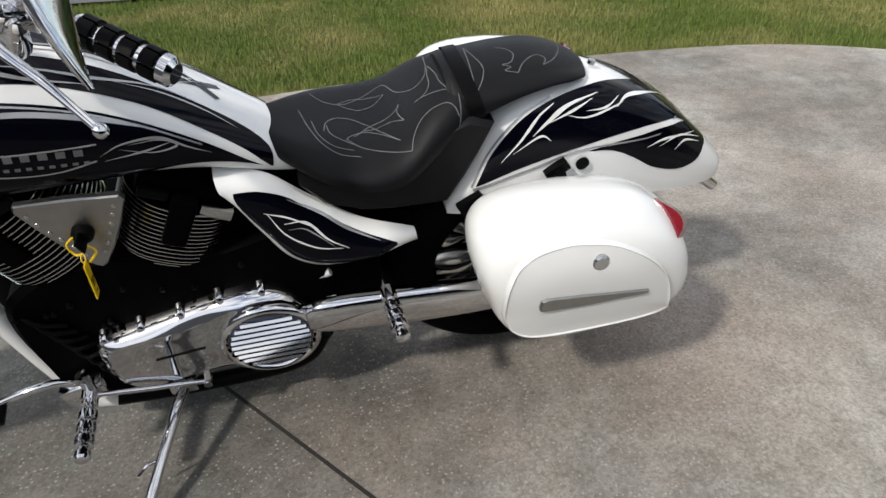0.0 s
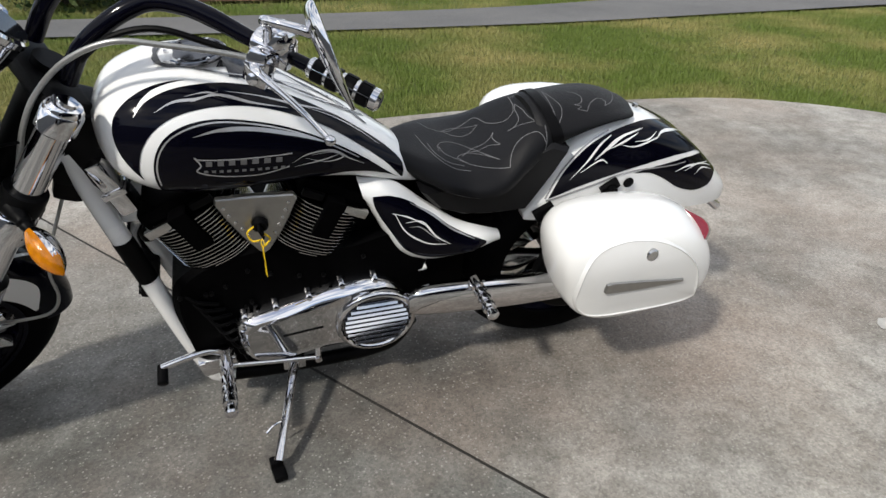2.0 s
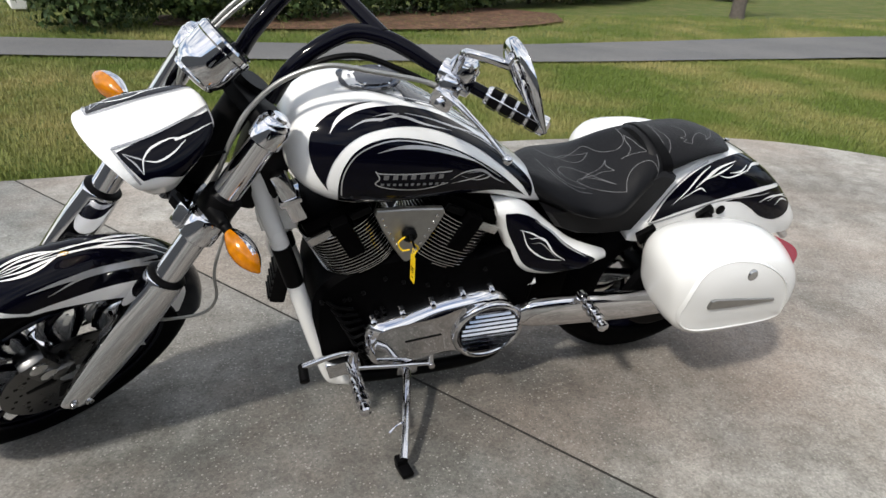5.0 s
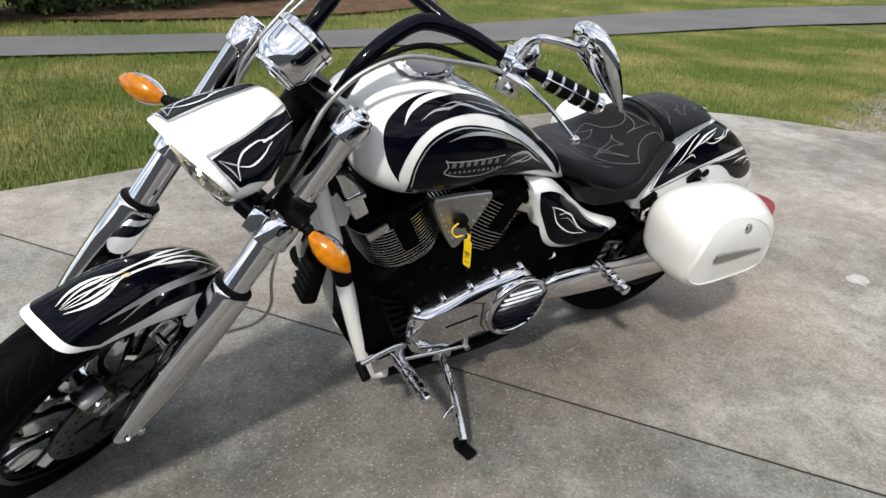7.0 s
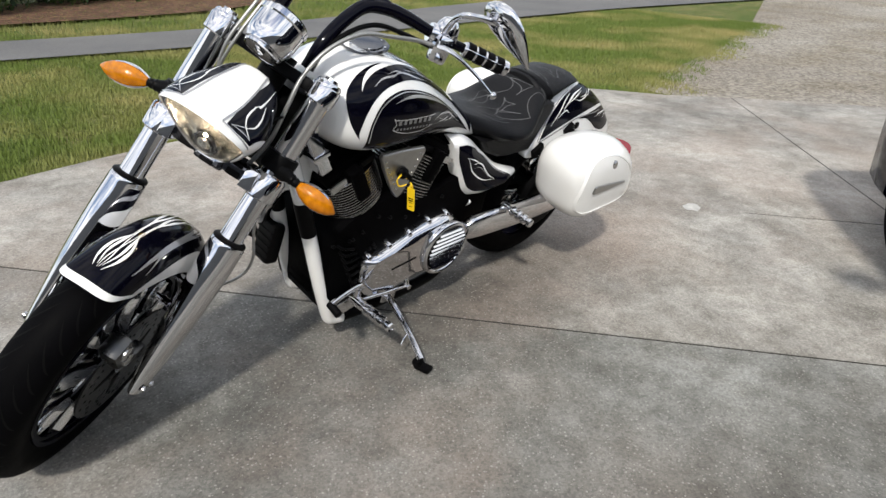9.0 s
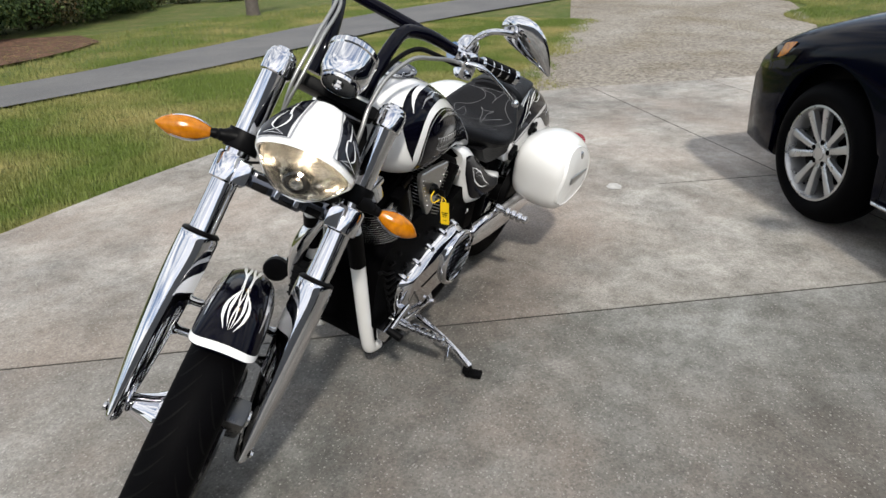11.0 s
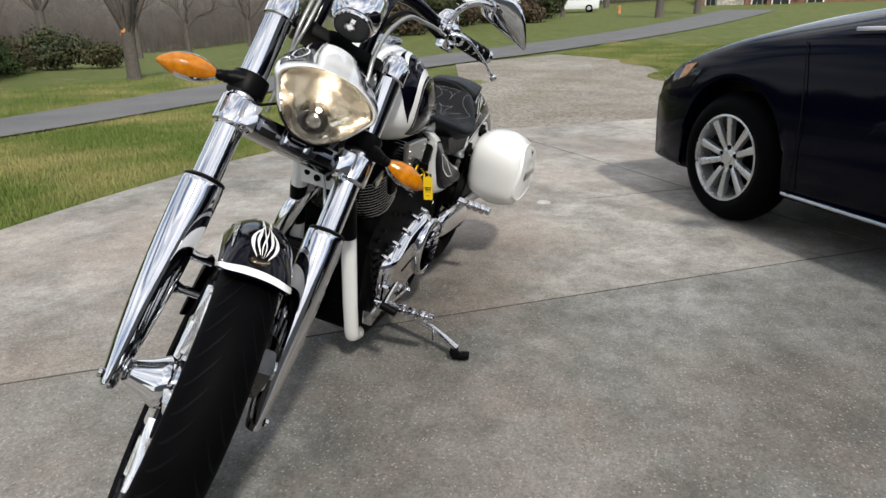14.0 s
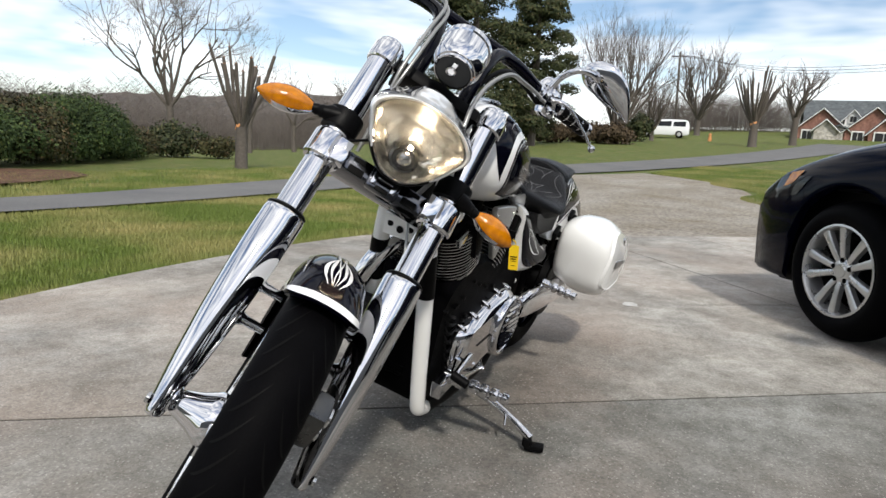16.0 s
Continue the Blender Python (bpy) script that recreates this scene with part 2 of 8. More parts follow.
M_GLASS = plain("clear_glass", (0.97, 0.96, 0.92), 0.02, 0.0, vary=0.005, trans=1.0)
M_REFL = plain("lamp_reflector", (0.93, 0.89, 0.81), 0.14, 0.85, vary=0.05, scale=30.0, bump=0.2, bump_scale=60.0)
M_BULB = plain("bulb_glow", (1.0, 0.80, 0.58), 0.4, emit=330.0, vary=0.0)
M_DISC = plain("brake_steel", (0.10, 0.10, 0.10), 0.28, 1.0, vary=0.1, scale=40.0)
M_REFLWALL = plain("reflection_wall_grey", (0.16, 0.16, 0.165), 0.8, vary=0.15, scale=3.0, bump=0.2, bump_scale=20.0)
M_YELLOW = plain("yellow_tag", (0.78, 0.52, 0.012), 0.4, coat=0.2, vary=0.05, scale=30.0)
M_CABLE = plain("braided_hose", (0.33, 0.33, 0.32), 0.35, 0.7, vary=0.15, scale=300.0)
M_DARKGLASS = plain("dark_glass", (0.008, 0.009, 0.011), 0.05, coat=0.25, spec=0.2, vary=0.05)
M_DIAL = plain("dial_face", (0.008, 0.009, 0.010), 0.2, 0.0, spec=0.15, coat=0.12, vary=0.1)
M_INK = plain("dark_ink", (0.002, 0.002, 0.002), 0.6, spec=0.1, vary=0.1)
M_NAVY = plain("navy_car_paint", (0.0010, 0.0015, 0.0060), 0.10, spec=0.04, coat=0.11, vary=0.1, scale=4.0)
M_WHEELPAINT = plain("silver_wheel_paint", (0.50, 0.50, 0.50), 0.28, 0.75, coat=0.3, vary=0.04, scale=20.0)
M_DARKCHROME = plain("dark_chrome", (0.115, 0.118, 0.13), 0.1, 1.0, vary=0.05, scale=20.0)
M_POLISH = plain("polished_spoke_face", (0.84, 0.84, 0.84), 0.2, 0.82, coat=0.2, vary=0.04, scale=30.0)
M_SPOT = plain("pale_spill", (0.43, 0.42, 0.40), 0.9, vary=0.25, scale=30.0)

# ---- building helpers ----
from mathutils.bvhtree import BVHTree


def part(name, bm, material, parent=None, label="", smooth=True, m=None):
    """Links a bmesh as one mesh object under a thing or under a part."""
    if m is not None:
        bmesh.ops.transform(bm, matrix=m, verts=bm.verts)
    bmesh.ops.recalc_face_normals(bm, faces=bm.faces)
    me = bpy.data.meshes.new(name)
    bm.to_mesh(me)
    bm.free()
    for mt in (material if isinstance(material, (list, tuple)) else [material]):
        me.materials.append(mt)
    if smooth:
        me.polygons.foreach_set("use_smooth", [True] * len(me.polygons))
        me.set_sharp_from_angle(angle=radians(38))
    ob = new(name, me)
    if parent is not None:
        ob.parent = parent
    if label:
        ob["label"] = label
    return ob


def empty_thing(name, m, label, category, group="", kind=""):
    ob = new(name)
    ob.empty_display_size = 0.05
    ob.matrix_world = m
    return tagged(ob, label, category, group, kind)


def curve(pts, n, closed=False):
    """n points evenly spread in parameter on a Catmull-Rom curve through pts."""
    P = [Vector(p) if len(p) == 3 else Vector((*p, 0.0)) for p in pts]
    k = len(P)
    out = []
    segs = k if closed else k - 1
    for i in range(n):
        u = i / n * segs if closed else i / (n - 1) * segs
        j = min(int(u), segs - 1)
        f = u - j
        if closed:
            a, b, c, d = P[(j - 1) % k], P[j], P[(j + 1) % k], P[(j + 2) % k]
        else:
            b, c = P[j], P[j + 1]
            a = P[j - 1] if j > 0 else b * 2 - c
            d = P[j + 2] if j + 2 < k else c * 2 - b
        out.append(0.5 * ((2 * b) + (c - a) * f + (2 * a - 5 * b + 4 * c - d) * f * f + (3 * b - a - 3 * c + d) * f ** 3))
    return out


def interp(table, n):
    """Stations of any width, smoothed: rows of numbers to n rows."""
    T = np.array(table, float)
    k = len(T)
    res = []
    for i in range(n):
        u = i / (n - 1) * (k - 1)
        j = min(int(u), k - 2)
        f = u - j
        b, c = T[j], T[j + 1]
        a = T[j - 1] if j > 0 else 2 * b - c
        d = T[j + 2] if j + 2 < k else 2 * c - b
        res.append(0.5 * (2 * b + (c - a) * f + (2 * a - 5 * b + 4 * c - d) * f ** 2 + (3 * b - a - 3 * c + d) * f ** 3))
    return res


def loft(bm, rings, cap0=True, cap1=True, closed=True):
    V = [[bm.verts.new(p) for p in r] for r in rings]
    k = len(V[0])
    for a, b in zip(V, V[1:]):
        for i in range(k if closed else k - 1):
            j = (i + 1) % k
            bm.faces.new((a[i], a[j], b[j], b[i]))
    if closed:
        for r, c in ((V[0], cap0), (V[-1], cap1)):
            if c:
                cen = bm.verts.new(sum((v.co for v in r), Vector()) / k)
                for i in range(k):
                    bm.faces.new((r[i], r[(i + 1) % k], cen))
    return V


def spow(v, e):
    return math.copysign(abs(v) ** e, v)


def frames_along(P):
    """Parallel-transported frames along a polyline."""
    n = len(P)
    tang = [((P[min(i + 1, n - 1)] - P[max(i - 1, 0)])).normalized() for i in range(n)]
    ref = Vector((0, 0, 1)) if abs(tang[0].z) < 0.9 else Vector((1, 0, 0))
    u = tang[0].cross(ref).normalized()
    out = []
    for t in tang:
        u = (u - t * u.dot(t)).normalized()
        out.append((t, u, t.cross(u)))
    return out


def tube(bm, pts, r, n=12, steps=None, cap=True, flat=1.0):
    """A swept tube; r a number or one per control point; flat squashes it along the second axis."""
    P = [Vector(p) for p in pts]
    if steps:
        P = curve(pts, steps)
    R = list(r) if isinstance(r, (list, tuple)) else [r] * len(pts)
    if len(R) != len(P):
        R = [np.interp(i / (len(P) - 1), np.linspace(0, 1, len(R)), R) for i in range(len(P))]
    rings = []
    for p, rr, (t, u, v) in zip(P, R, frames_along(P)):
        rings.append([p + u * (rr * math.cos(2 * math.pi * i / n)) + v * (rr * flat * math.sin(2 * math.pi * i / n)) for i in range(n)])
    loft(bm, rings, cap, cap)
    return bm


def lathe(bm, prof, m=None, n=32, full=True):
    """Turns (radius, height) rows round local z."""
    m = m or Matrix()
    rings = [[m @ Vector((max(r, 1e-4) * math.cos(2 * math.pi * i / n), max(r, 1e-4) * math.sin(2 * math.pi * i / n), h)) for i in range(n)] for r, h in prof]
    loft(bm, rings, True, True)
    return bm


def box(bm, size, m=None, bevel=0.0):
    g = bmesh.ops.create_cube(bm, size=1.0)
    vs = g["verts"]
    bmesh.ops.scale(bm, vec=size, verts=vs)
    if bevel:
        es = list({e for v in vs for e in v.link_edges})
        g2 = bmesh.ops.bevel(bm, geom=es, offset=bevel, segments=2, profile=0.6, affect="EDGES")
        vs = list({v for v in g2["verts"]} | {v for v in vs if v.is_valid})
        vs = list({v for f in g2["faces"] for v in f.verts} | {v for v in vs})
    if m is not None:
        todo = set()
        stack = [v for v in vs if v.is_valid]
        while stack:
            v = stack.pop()
            if v in todo:
                continue
            todo.add(v)
            stack += [e.other_vert(v) for e in v.link_edges]
        bmesh.ops.transform(bm, matrix=m, verts=list(todo))
    return bm


def axis_m(origin, z_dir, x_hint=(1, 0, 0)):
    """A frame at origin whose z runs along z_dir."""
    z = Vector(z_dir).normalized()
    x = Vector(x_hint)
    x = (x - z * x.dot(z))
    if x.length < 1e-5:
        x = Vector((0, 1, 0)) - z * z.y
    x.normalize()
    y = z.cross(x)
    return Matrix.Translation(Vector(origin)) @ Matrix((x, y, z)).transposed().to_4x4()


def extrude_outline(bm, outline, depth, m=None, bevel=0.0):
    """A flat plate: outline in local xy, thickness along z, with a chamfer towards +z."""
    m = m or Matrix()
    c = sum((Vector((p[0], p[1], 0)) for p in outline), Vector()) / len(outline)

    def ring(z, inset):
        res = []
        for p in outline:
            q = Vector((p[0], p[1], 0))
            d = (c - q)
            q = q + d.normalized() * min(inset, d.length)
            res.append(m @ Vector((q.x, q.y, z)))
        return res

    rings = [ring(0, 0), ring(depth - bevel, 0)]
    if bevel:
        rings.append(ring(depth, bevel))
    loft(bm, rings, True, True)
    return bm


def surface_of(ob, keep=None):
    """The surface of a part; keep(centre, normal) picks its outer skin."""
    return BVHTree.FromPolygons([v.co for v in ob.data.vertices], [p.vertices for p in ob.data.polygons if keep is None or keep(p.center, p.normal)])


def strip_on(bm, tree, a, b, rows, n, off):
    """A painted field between two curves, laid on a surface."""
    A, Bc = curve(a, n), curve(b, n)
    grid = []
    for p, q in zip(A, Bc):
        row = []
        for k in range(rows + 1):
            w = p.lerp(q, k / rows)
            loc_, nor, _, _ = tree.find_nearest(w)
            row.append(bm.verts.new(loc_ + nor * off))
        grid.append(row)
    for r, s in zip(grid, grid[1:]):
        for k in range(rows):
            bm.faces.new((r[k], r[k + 1], s[k + 1], s[k]))
    return bm


def stroke_on(bm, tree, pts, width, off, n=24, taper=(0.1, 1.0, 0.1)):
    """A tapering brush stroke laid on a surface."""
    P = curve(pts, n)
    prev = None
    for i, p in enumerate(P):
        loc_, nor, _, _ = tree.find_nearest(p)
        t = (P[min(i + 1, n - 1)] - P[max(i - 1, 0)]).normalized()
        side = nor.cross(t).normalized()
        w = width * 0.5 * np.interp(i / (n - 1), np.linspace(0, 1, len(taper)), taper)
        l_, ln, _, _ = tree.find_nearest(loc_ + side * w)
        r_, rn, _, _ = tree.find_nearest(loc_ - side * w)
        cur = (bm.verts.new(l_ + ln * off), bm.verts.new(r_ + rn * off))
        if prev:
            bm.faces.new((prev[0], prev[1], cur[1], cur[0]))
        prev = cur
    return bm


def flip(pts):
    return [(p[0], -p[1], p[2]) for p in pts]

# ---- ground, road, drive ----
def terrain(x, y):
    """Height of the land: level round the drive, rising gently past it."""
    r = max(0.0, x - 9.0)
    f = 1 / (1 + math.exp(max(-50, min(50, ((y - 2) - 0.62 * x) / (0.10 * max(x, 1) + 1.0)))))
    z = (0.038 * min(r, 120.0) + 0.0003 * min(r, 85.0) ** 2) * f
    d = math.hypot(x, y)
    if d > 30 and y > 0.62 * x:
        z -= 0.015 * (d - 30) * (1 - f)
    return z


def sheet(name, xs, ys, z0, material, label, category):
    bm = bmesh.new()
    V = [[bm.verts.new((x, y, terrain(x, y) + z0)) for y in ys] for x in xs]
    for a, b in zip(V, V[1:]):
        for i in range(len(ys) - 1):
            bm.faces.new((a[i], b[i], b[i + 1], a[i + 1]))
    return tagged(part(name, bm, material), label, category, kind="structure")


def spaced(lo, hi, near, step, grow):
    out, v, s = [near], near, step
    while v < hi:
        v += s
        s *= grow
        out.append(min(v, hi))
    v, s = near, step
    while v > lo:
        v -= s
        s *= grow
        out.insert(0, max(v, lo))
    return out


sheet("ground", spaced(-400, 900, 2.0, 0.8, 1.08), spaced(-400, 900, 3.0, 0.8, 1.08), -0.035, M_GRASSG, "patchy spring lawn, green with straw-coloured dry spots", "lawn")


def band(name, near, far, n, lift, material, label, category):
    A, Bc = curve(near, n), curve(far, n)
    bm = bmesh.new()
    prev = None
    for p, q in zip(A, Bc):
        row = []
        for k in range(7):
            w = p.lerp(q, k / 6)
            row.append(bm.verts.new((w.x, w.y, terrain(w.x, w.y) + lift)))
        if prev:
            for k in range(6):
                bm.faces.new((prev[k], row[k], row[k + 1], prev[k + 1]))
        prev = row
    return tagged(part(name, bm, material), label, category, kind="structure")


ROAD_NEAR = [(-40, 10.5), (-12, 7.2), (-3.5, 6.15), (2.5, 5.75), (6.5, 6.0), (10, 6.1), (15, 4.7), (21, 2.4), (34, -1.8), (60, -9)]
ROAD_FAR = [(-40, 12.5), (-12, 8.5), (-3.7, 7.3), (2, 7.0), (5.5, 7.55), (9.5, 8.3), (13, 8.0), (20, 5.8), (32, 2.2), (62, -5)]
band("road", ROAD_NEAR, ROAD_FAR, 120, 0.0, M_ROAD, "narrow grey asphalt lane crossing between two lawns", "road")
band("gravel_pad", [(4.3, 1.35), (4.6, 1.85), (7.1, 2.4), (10.2, 3.15), (12.5, 3.9), (15.0, 4.75)], [(8.6, -5.5), (7.6, -2.0), (8.6, -1.0), (11.5, -0.8), (16, 0.2), (18.5, 2.6)], 60, -0.024, M_GRAVEL, "grey gravel pull-off with thin weeds beside the drive", "gravel")
band("mulch_bed", [(-1.6, 8.4), (0.3, 8.25), (2.8, 8.6), (4.2, 9.15), (5.4, 10.0)], [(-1.6, 9.6), (0.3, 10.2), (2.8, 11.2), (4.6, 12.2), (5.9, 11.4)], 40, 0.01, M_MULCH, "reddish-brown mulch bed below the hedge", "mulch bed")

EDGE = [(-14, 1.2), (-8, 1.75), (-4, 2.1), (-1.4, 2.3), (-0.1, 2.52), (1.0, 2.63), (2.2, 2.62), (3.1, 2.46), (3.75, 2.02), (4.2, 1.4), (4.75, 0.85), (5.4, 0.1), (6.1, -0.65), (7.2, -2.0), (8.5, -4.0), (9.0, -7.5), (-14, -7.5)]


def clip(poly, p, d, side, gap):
    """The part of a polygon on one side of a line, kept gap metres off it."""
    nx, ny = -d[1] * side, d[0] * side
    f = lambda q: (q[0] - p[0]) * nx + (q[1] - p[1]) * ny - gap
    out = []
    for a, b in zip(poly, poly[1:] + poly[:1]):
        fa, fb = f(a), f(b)
        if fa >= 0:
            out.append(a)
        if fa * fb < 0:
            t = fa / (fa - fb)
            out.append((a[0] + (b[0] - a[0]) * t, a[1] + (b[1] - a[1]) * t))
    return out


JOINTS = [((0.08, 0.05), (0.615, -0.789)), ((2.45, -0.82), (0.765, 0.644)), ((2.11, -0.47), (0.62, -0.785)), ((-4.6, -0.4), (0.615, -0.789)), ((0.8, -3.9), (0.765, 0.644))]
smooth_edge = [tuple(v[:2]) for v in curve(EDGE[:16], 90)] + EDGE[16:]
pieces = [smooth_edge]
for i, (jp, jd) in enumerate(JOINTS):
    nxt = []
    for pc in pieces:
        mid = (sum(q[0] for q in pc) / len(pc), sum(q[1] for q in pc) / len(pc))
        if i == 2 and not (mid[0] > 2.0 and mid[1] > -2.5):
            nxt.append(pc)
            continue
        if i == 2:
            whole = clip(pc, (1.97, -0.2), (0.785, 0.62), 1, 0.0)
            if len(whole) > 2:
                nxt.append(whole)
            pc = clip(pc, (1.97, -0.2), (0.785, 0.62), -1, 0.0)
        for s in (1, -1):
            c = clip(pc, jp, jd, s, 0.0052)
            if len(c) > 2:
                nxt.append(c)
    pieces = nxt
drive = empty_thing("driveway", Matrix(), "weathered grey concrete driveway with narrow joints and stains", "driveway", kind="structure")
bm = bmesh.new()
f = bm.faces.new([bm.verts.new((x, y, -0.0022)) for x, y in smooth_edge])
part("joint_bed", bm, M_JOINT, drive, "dark dirt filling the joints", smooth=False)
for pc in pieces:
    bm = bmesh.new()
    f = bm.faces.new([bm.verts.new((x, y, 0.0)) for x, y in pc])
    g = bmesh.ops.extrude_face_region(bm, geom=[f])
    bmesh.ops.translate(bm, vec=(0, 0, -0.12), verts=[v for v in g["geom"] if isinstance(v, bmesh.types.BMVert)])
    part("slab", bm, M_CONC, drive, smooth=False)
# a pale spill on the concrete
bm = bmesh.new()
rs = random.Random(5)
cen = bm.verts.new((1.765, -0.03, 0.0035))
rim = [bm.verts.new((1.765 + (0.03 + 0.03 * rs.random()) * math.cos(a / 14 * 6.283) * 1.2, -0.03 + (0.03 + 0.03 * rs.random()) * math.sin(a / 14 * 6.283), 0.003)) for a in range(14)]
for i in range(14):
    bm.faces.new((cen, rim[i], rim[(i + 1) % 14]))
tagged(part("pale_stain", bm, M_SPOT), "small whitish spill on the concrete drive", "stain", kind="structure")

# ---- motorcycle ----
BIKE_M = pose(0.66, 0.33, 0.0, -13.0, 0.0, 181.5)
bike = empty_thing("motorcycle", BIKE_M, "white and black custom cruiser motorcycle leaning on its side stand", "motorcycle")


def steer_frame(rake, turn, head):
    """Fork frame: x ahead of the steering axis, y left, z up along the axis."""
    r, d = radians(rake), radians(turn)
    s = Vector((-math.sin(r), 0, math.cos(r)))
    f = Vector((math.cos(r), 0, math.sin(r)))
    l = Vector((0, 1, 0))
    f2 = f * math.cos(d) + l * math.sin(d)
    l2 = l * math.cos(d) - f * math.sin(d)
    return Matrix.Translation(head) @ Matrix((f2, l2, s)).transposed().to_4x4()


RAKE = 34.5
FORK = steer_frame(RAKE, 34.0, (1.14, 0, 0.971))


def ring_egg(x, zb, zt, w, lowest, n, eu=0.85, el=0.75, wide=0.42):
    """A cross-section across the bike: egg between zb and zt, widest at a given share of its height."""
    zm = zb + (zt - zb) * wide
    out = []
    for i in range(n):
        a = 2 * math.pi * i / n
        c, s = math.cos(a), math.sin(a)
        y = w * spow(c, eu if s > 0 else el)
        z = zm + (zt - zm) * spow(s, eu) if s > 0 else zm + (zm - zb) * spow(s, el) * lowest
        out.append(Vector((x, y, z)))
    return out


# fuel tank
TANK = [(1.108, 0.835, 0.865, 0.02), (1.100, 0.800, 0.895, 0.075), (1.075, 0.765, 0.928, 0.130), (1.035, 0.736, 0.950, 0.156), (0.985, 0.718, 0.963, 0.169),
        (0.92, 0.710, 0.965, 0.171), (0.85, 0.708, 0.947, 0.163), (0.77, 0.706, 0.912, 0.148), (0.70, 0.704, 0.870, 0.130), (0.62, 0.690, 0.820, 0.110),
        (0.55, 0.668, 0.768, 0.095), (0.50, 0.653, 0.730, 0.083), (0.465, 0.646, 0.694, 0.068), (0.452, 0.648, 0.670, 0.035)]
bm = bmesh.new()
loft(bm, [ring_egg(*r, 1.0, 96) for r in interp(TANK, 70)])
tank = part("fuel_tank", bm, M_WHITE, bike, "pearl white fuel tank with black flame graphics")
TANK_T = surface_of(tank)
bm = bmesh.new()
lathe(bm, [(0.060, -0.004), (0.0605, 0.0), (0.058, 0.0022), (0.050, 0.0022), (0.047, 0.0004), (0.044, 0.0006), (0.043, 0.003), (0.02, 0.0038), (0.0, 0.0038)], axis_m((0.905, 0.0, 0.966), (0.08, 0, 1)), 40)
cap = part("filler_cap", bm, M_DARKCHROME, tank, "dark polished round filler cap")
for i in range(6):
    bm = bmesh.new()
    a = i * math.pi / 3
    lathe(bm, [(0.0035, 0.0), (0.0035, 0.0055), (0.002, 0.0065)], axis_m((0.905 + 0.051 * math.cos(a), 0.051 * math.sin(a), 0.966), (0.08, 0, 1)), 8)
    part("cap_bolt", bm, M_CHROME, cap)

# seat
SEAT = [(0.545, 0.690, 0.732, 0.028), (0.52, 0.665, 0.738, 0.055), (0.485, 0.645, 0.733, 0.092), (0.44, 0.626, 0.724, 0.132), (0.40, 0.610, 0.718, 0.156), (0.34, 0.598, 0.713, 0.172),
        (0.28, 0.596, 0.726, 0.168), (0.22, 0.615, 0.771, 0.142), (0.17, 0.64, 0.797, 0.117), (0.15, 0.655, 0.797, 0.108)]


def ring_seat(x, zb, zt, w, n=72, dish=0.006, wide=0.55):
    zm = zb + (zt - zb) * wide
    out = []
    for i in range(n):
        a = 2 * math.pi * i / n
        c, s = math.cos(a), math.sin(a)
        if s > 0:
            y = w * spow(c, 0.85)
            z = zm + (zt - zm) * spow(s, 0.85) - dish * max(0.0, 1 - (y / w) ** 2 * 2.2)
        else:
            y = w * spow(c, 0.8) * (1 - 0.36 * min(1.0, -s * 1.25))
            z = zm + (zm - zb) * s
        out.append(Vector((x, y, z)))
    return out


bm = bmesh.new()
loft(bm, [ring_seat(*r) for r in interp(SEAT, 50)])
seat = part("rider_seat", bm, M_LEATHER, bike, "dished black leather rider seat with grey tribal stitching")
SEAT_T = surface_of(seat)
PILL = [(0.185, 0.645, 0.797, 0.096), (0.17, 0.65, 0.802, 0.106), (0.12, 0.695, 0.801, 0.109), (0.06, 0.735, 0.803, 0.104), (0.0, 0.758, 0.802, 0.096), (-0.05, 0.762, 0.794, 0.082), (-0.085, 0.756, 0.783, 0.058), (-0.098, 0.76, 0.774, 0.03)]
bm = bmesh.new()
loft(bm, [ring_seat(*r, dish=-0.004) for r in interp(PILL, 34)])
pillion = part("passenger_seat", bm, M_LEATHER, bike, "black leather passenger pad with grey stitching")
PILL_T = surface_of(pillion)
bm = bmesh.new()
arcs = []
for x0 in (0.150, 0.120):
    arcs.append([(x0 + 0.022 * math.sin(math.pi * i / 24), 0.13 * math.cos(math.pi * i / 24), 0.725 + 0.10 * math.sin(math.pi * i / 24)) for i in range(25)])
strip_on(bm, PILL_T, arcs[0], arcs[1], 5, 60, 0.0035)
part("strap", bm, M_MATTE, pillion, "black leather strap over the seat")

bm = bmesh.new()
outline = [(0.47, 0.655), (0.43, 0.605), (0.36, 0.575), (0.30, 0.566), (0.192, 0.566), (0.160, 0.622), (0.131, 0.680), (0.108, 0.735), (0.150, 0.752), (0.200, 0.735), (0.26, 0.675), (0.36, 0.655)]
extrude_outline(bm, outline, 0.248, Matrix.Translation((0, -0.124, 0)) @ Matrix(((1, 0, 0), (0, 0, 1), (0, 1, 0))).to_4x4(), 0.012)
part("seat_base", bm, M_LEATHER, bike, "black leather skirt below the cushions")

# rear mudguard
REAR = [(0.194, 0.535, 0.552, 0.118), (0.172, 0.532, 0.600, 0.121), (0.145, 0.530, 0.652, 0.123), (0.115, 0.528, 0.708, 0.125), (0.06, 0.524, 0.752, 0.126), (0.0, 0.520, 0.770, 0.126), (-0.08, 0.516, 0.765, 0.125), (-0.16, 0.512, 0.742, 0.122),
        (-0.24, 0.504, 0.706, 0.118), (-0.31, 0.497, 0.662, 0.113), (-0.37, 0.491, 0.614, 0.105), (-0.425, 0.487, 0.566, 0.092), (-0.462, 0.487, 0.530, 0.07), (-0.478, 0.489, 0.508, 0.035)]


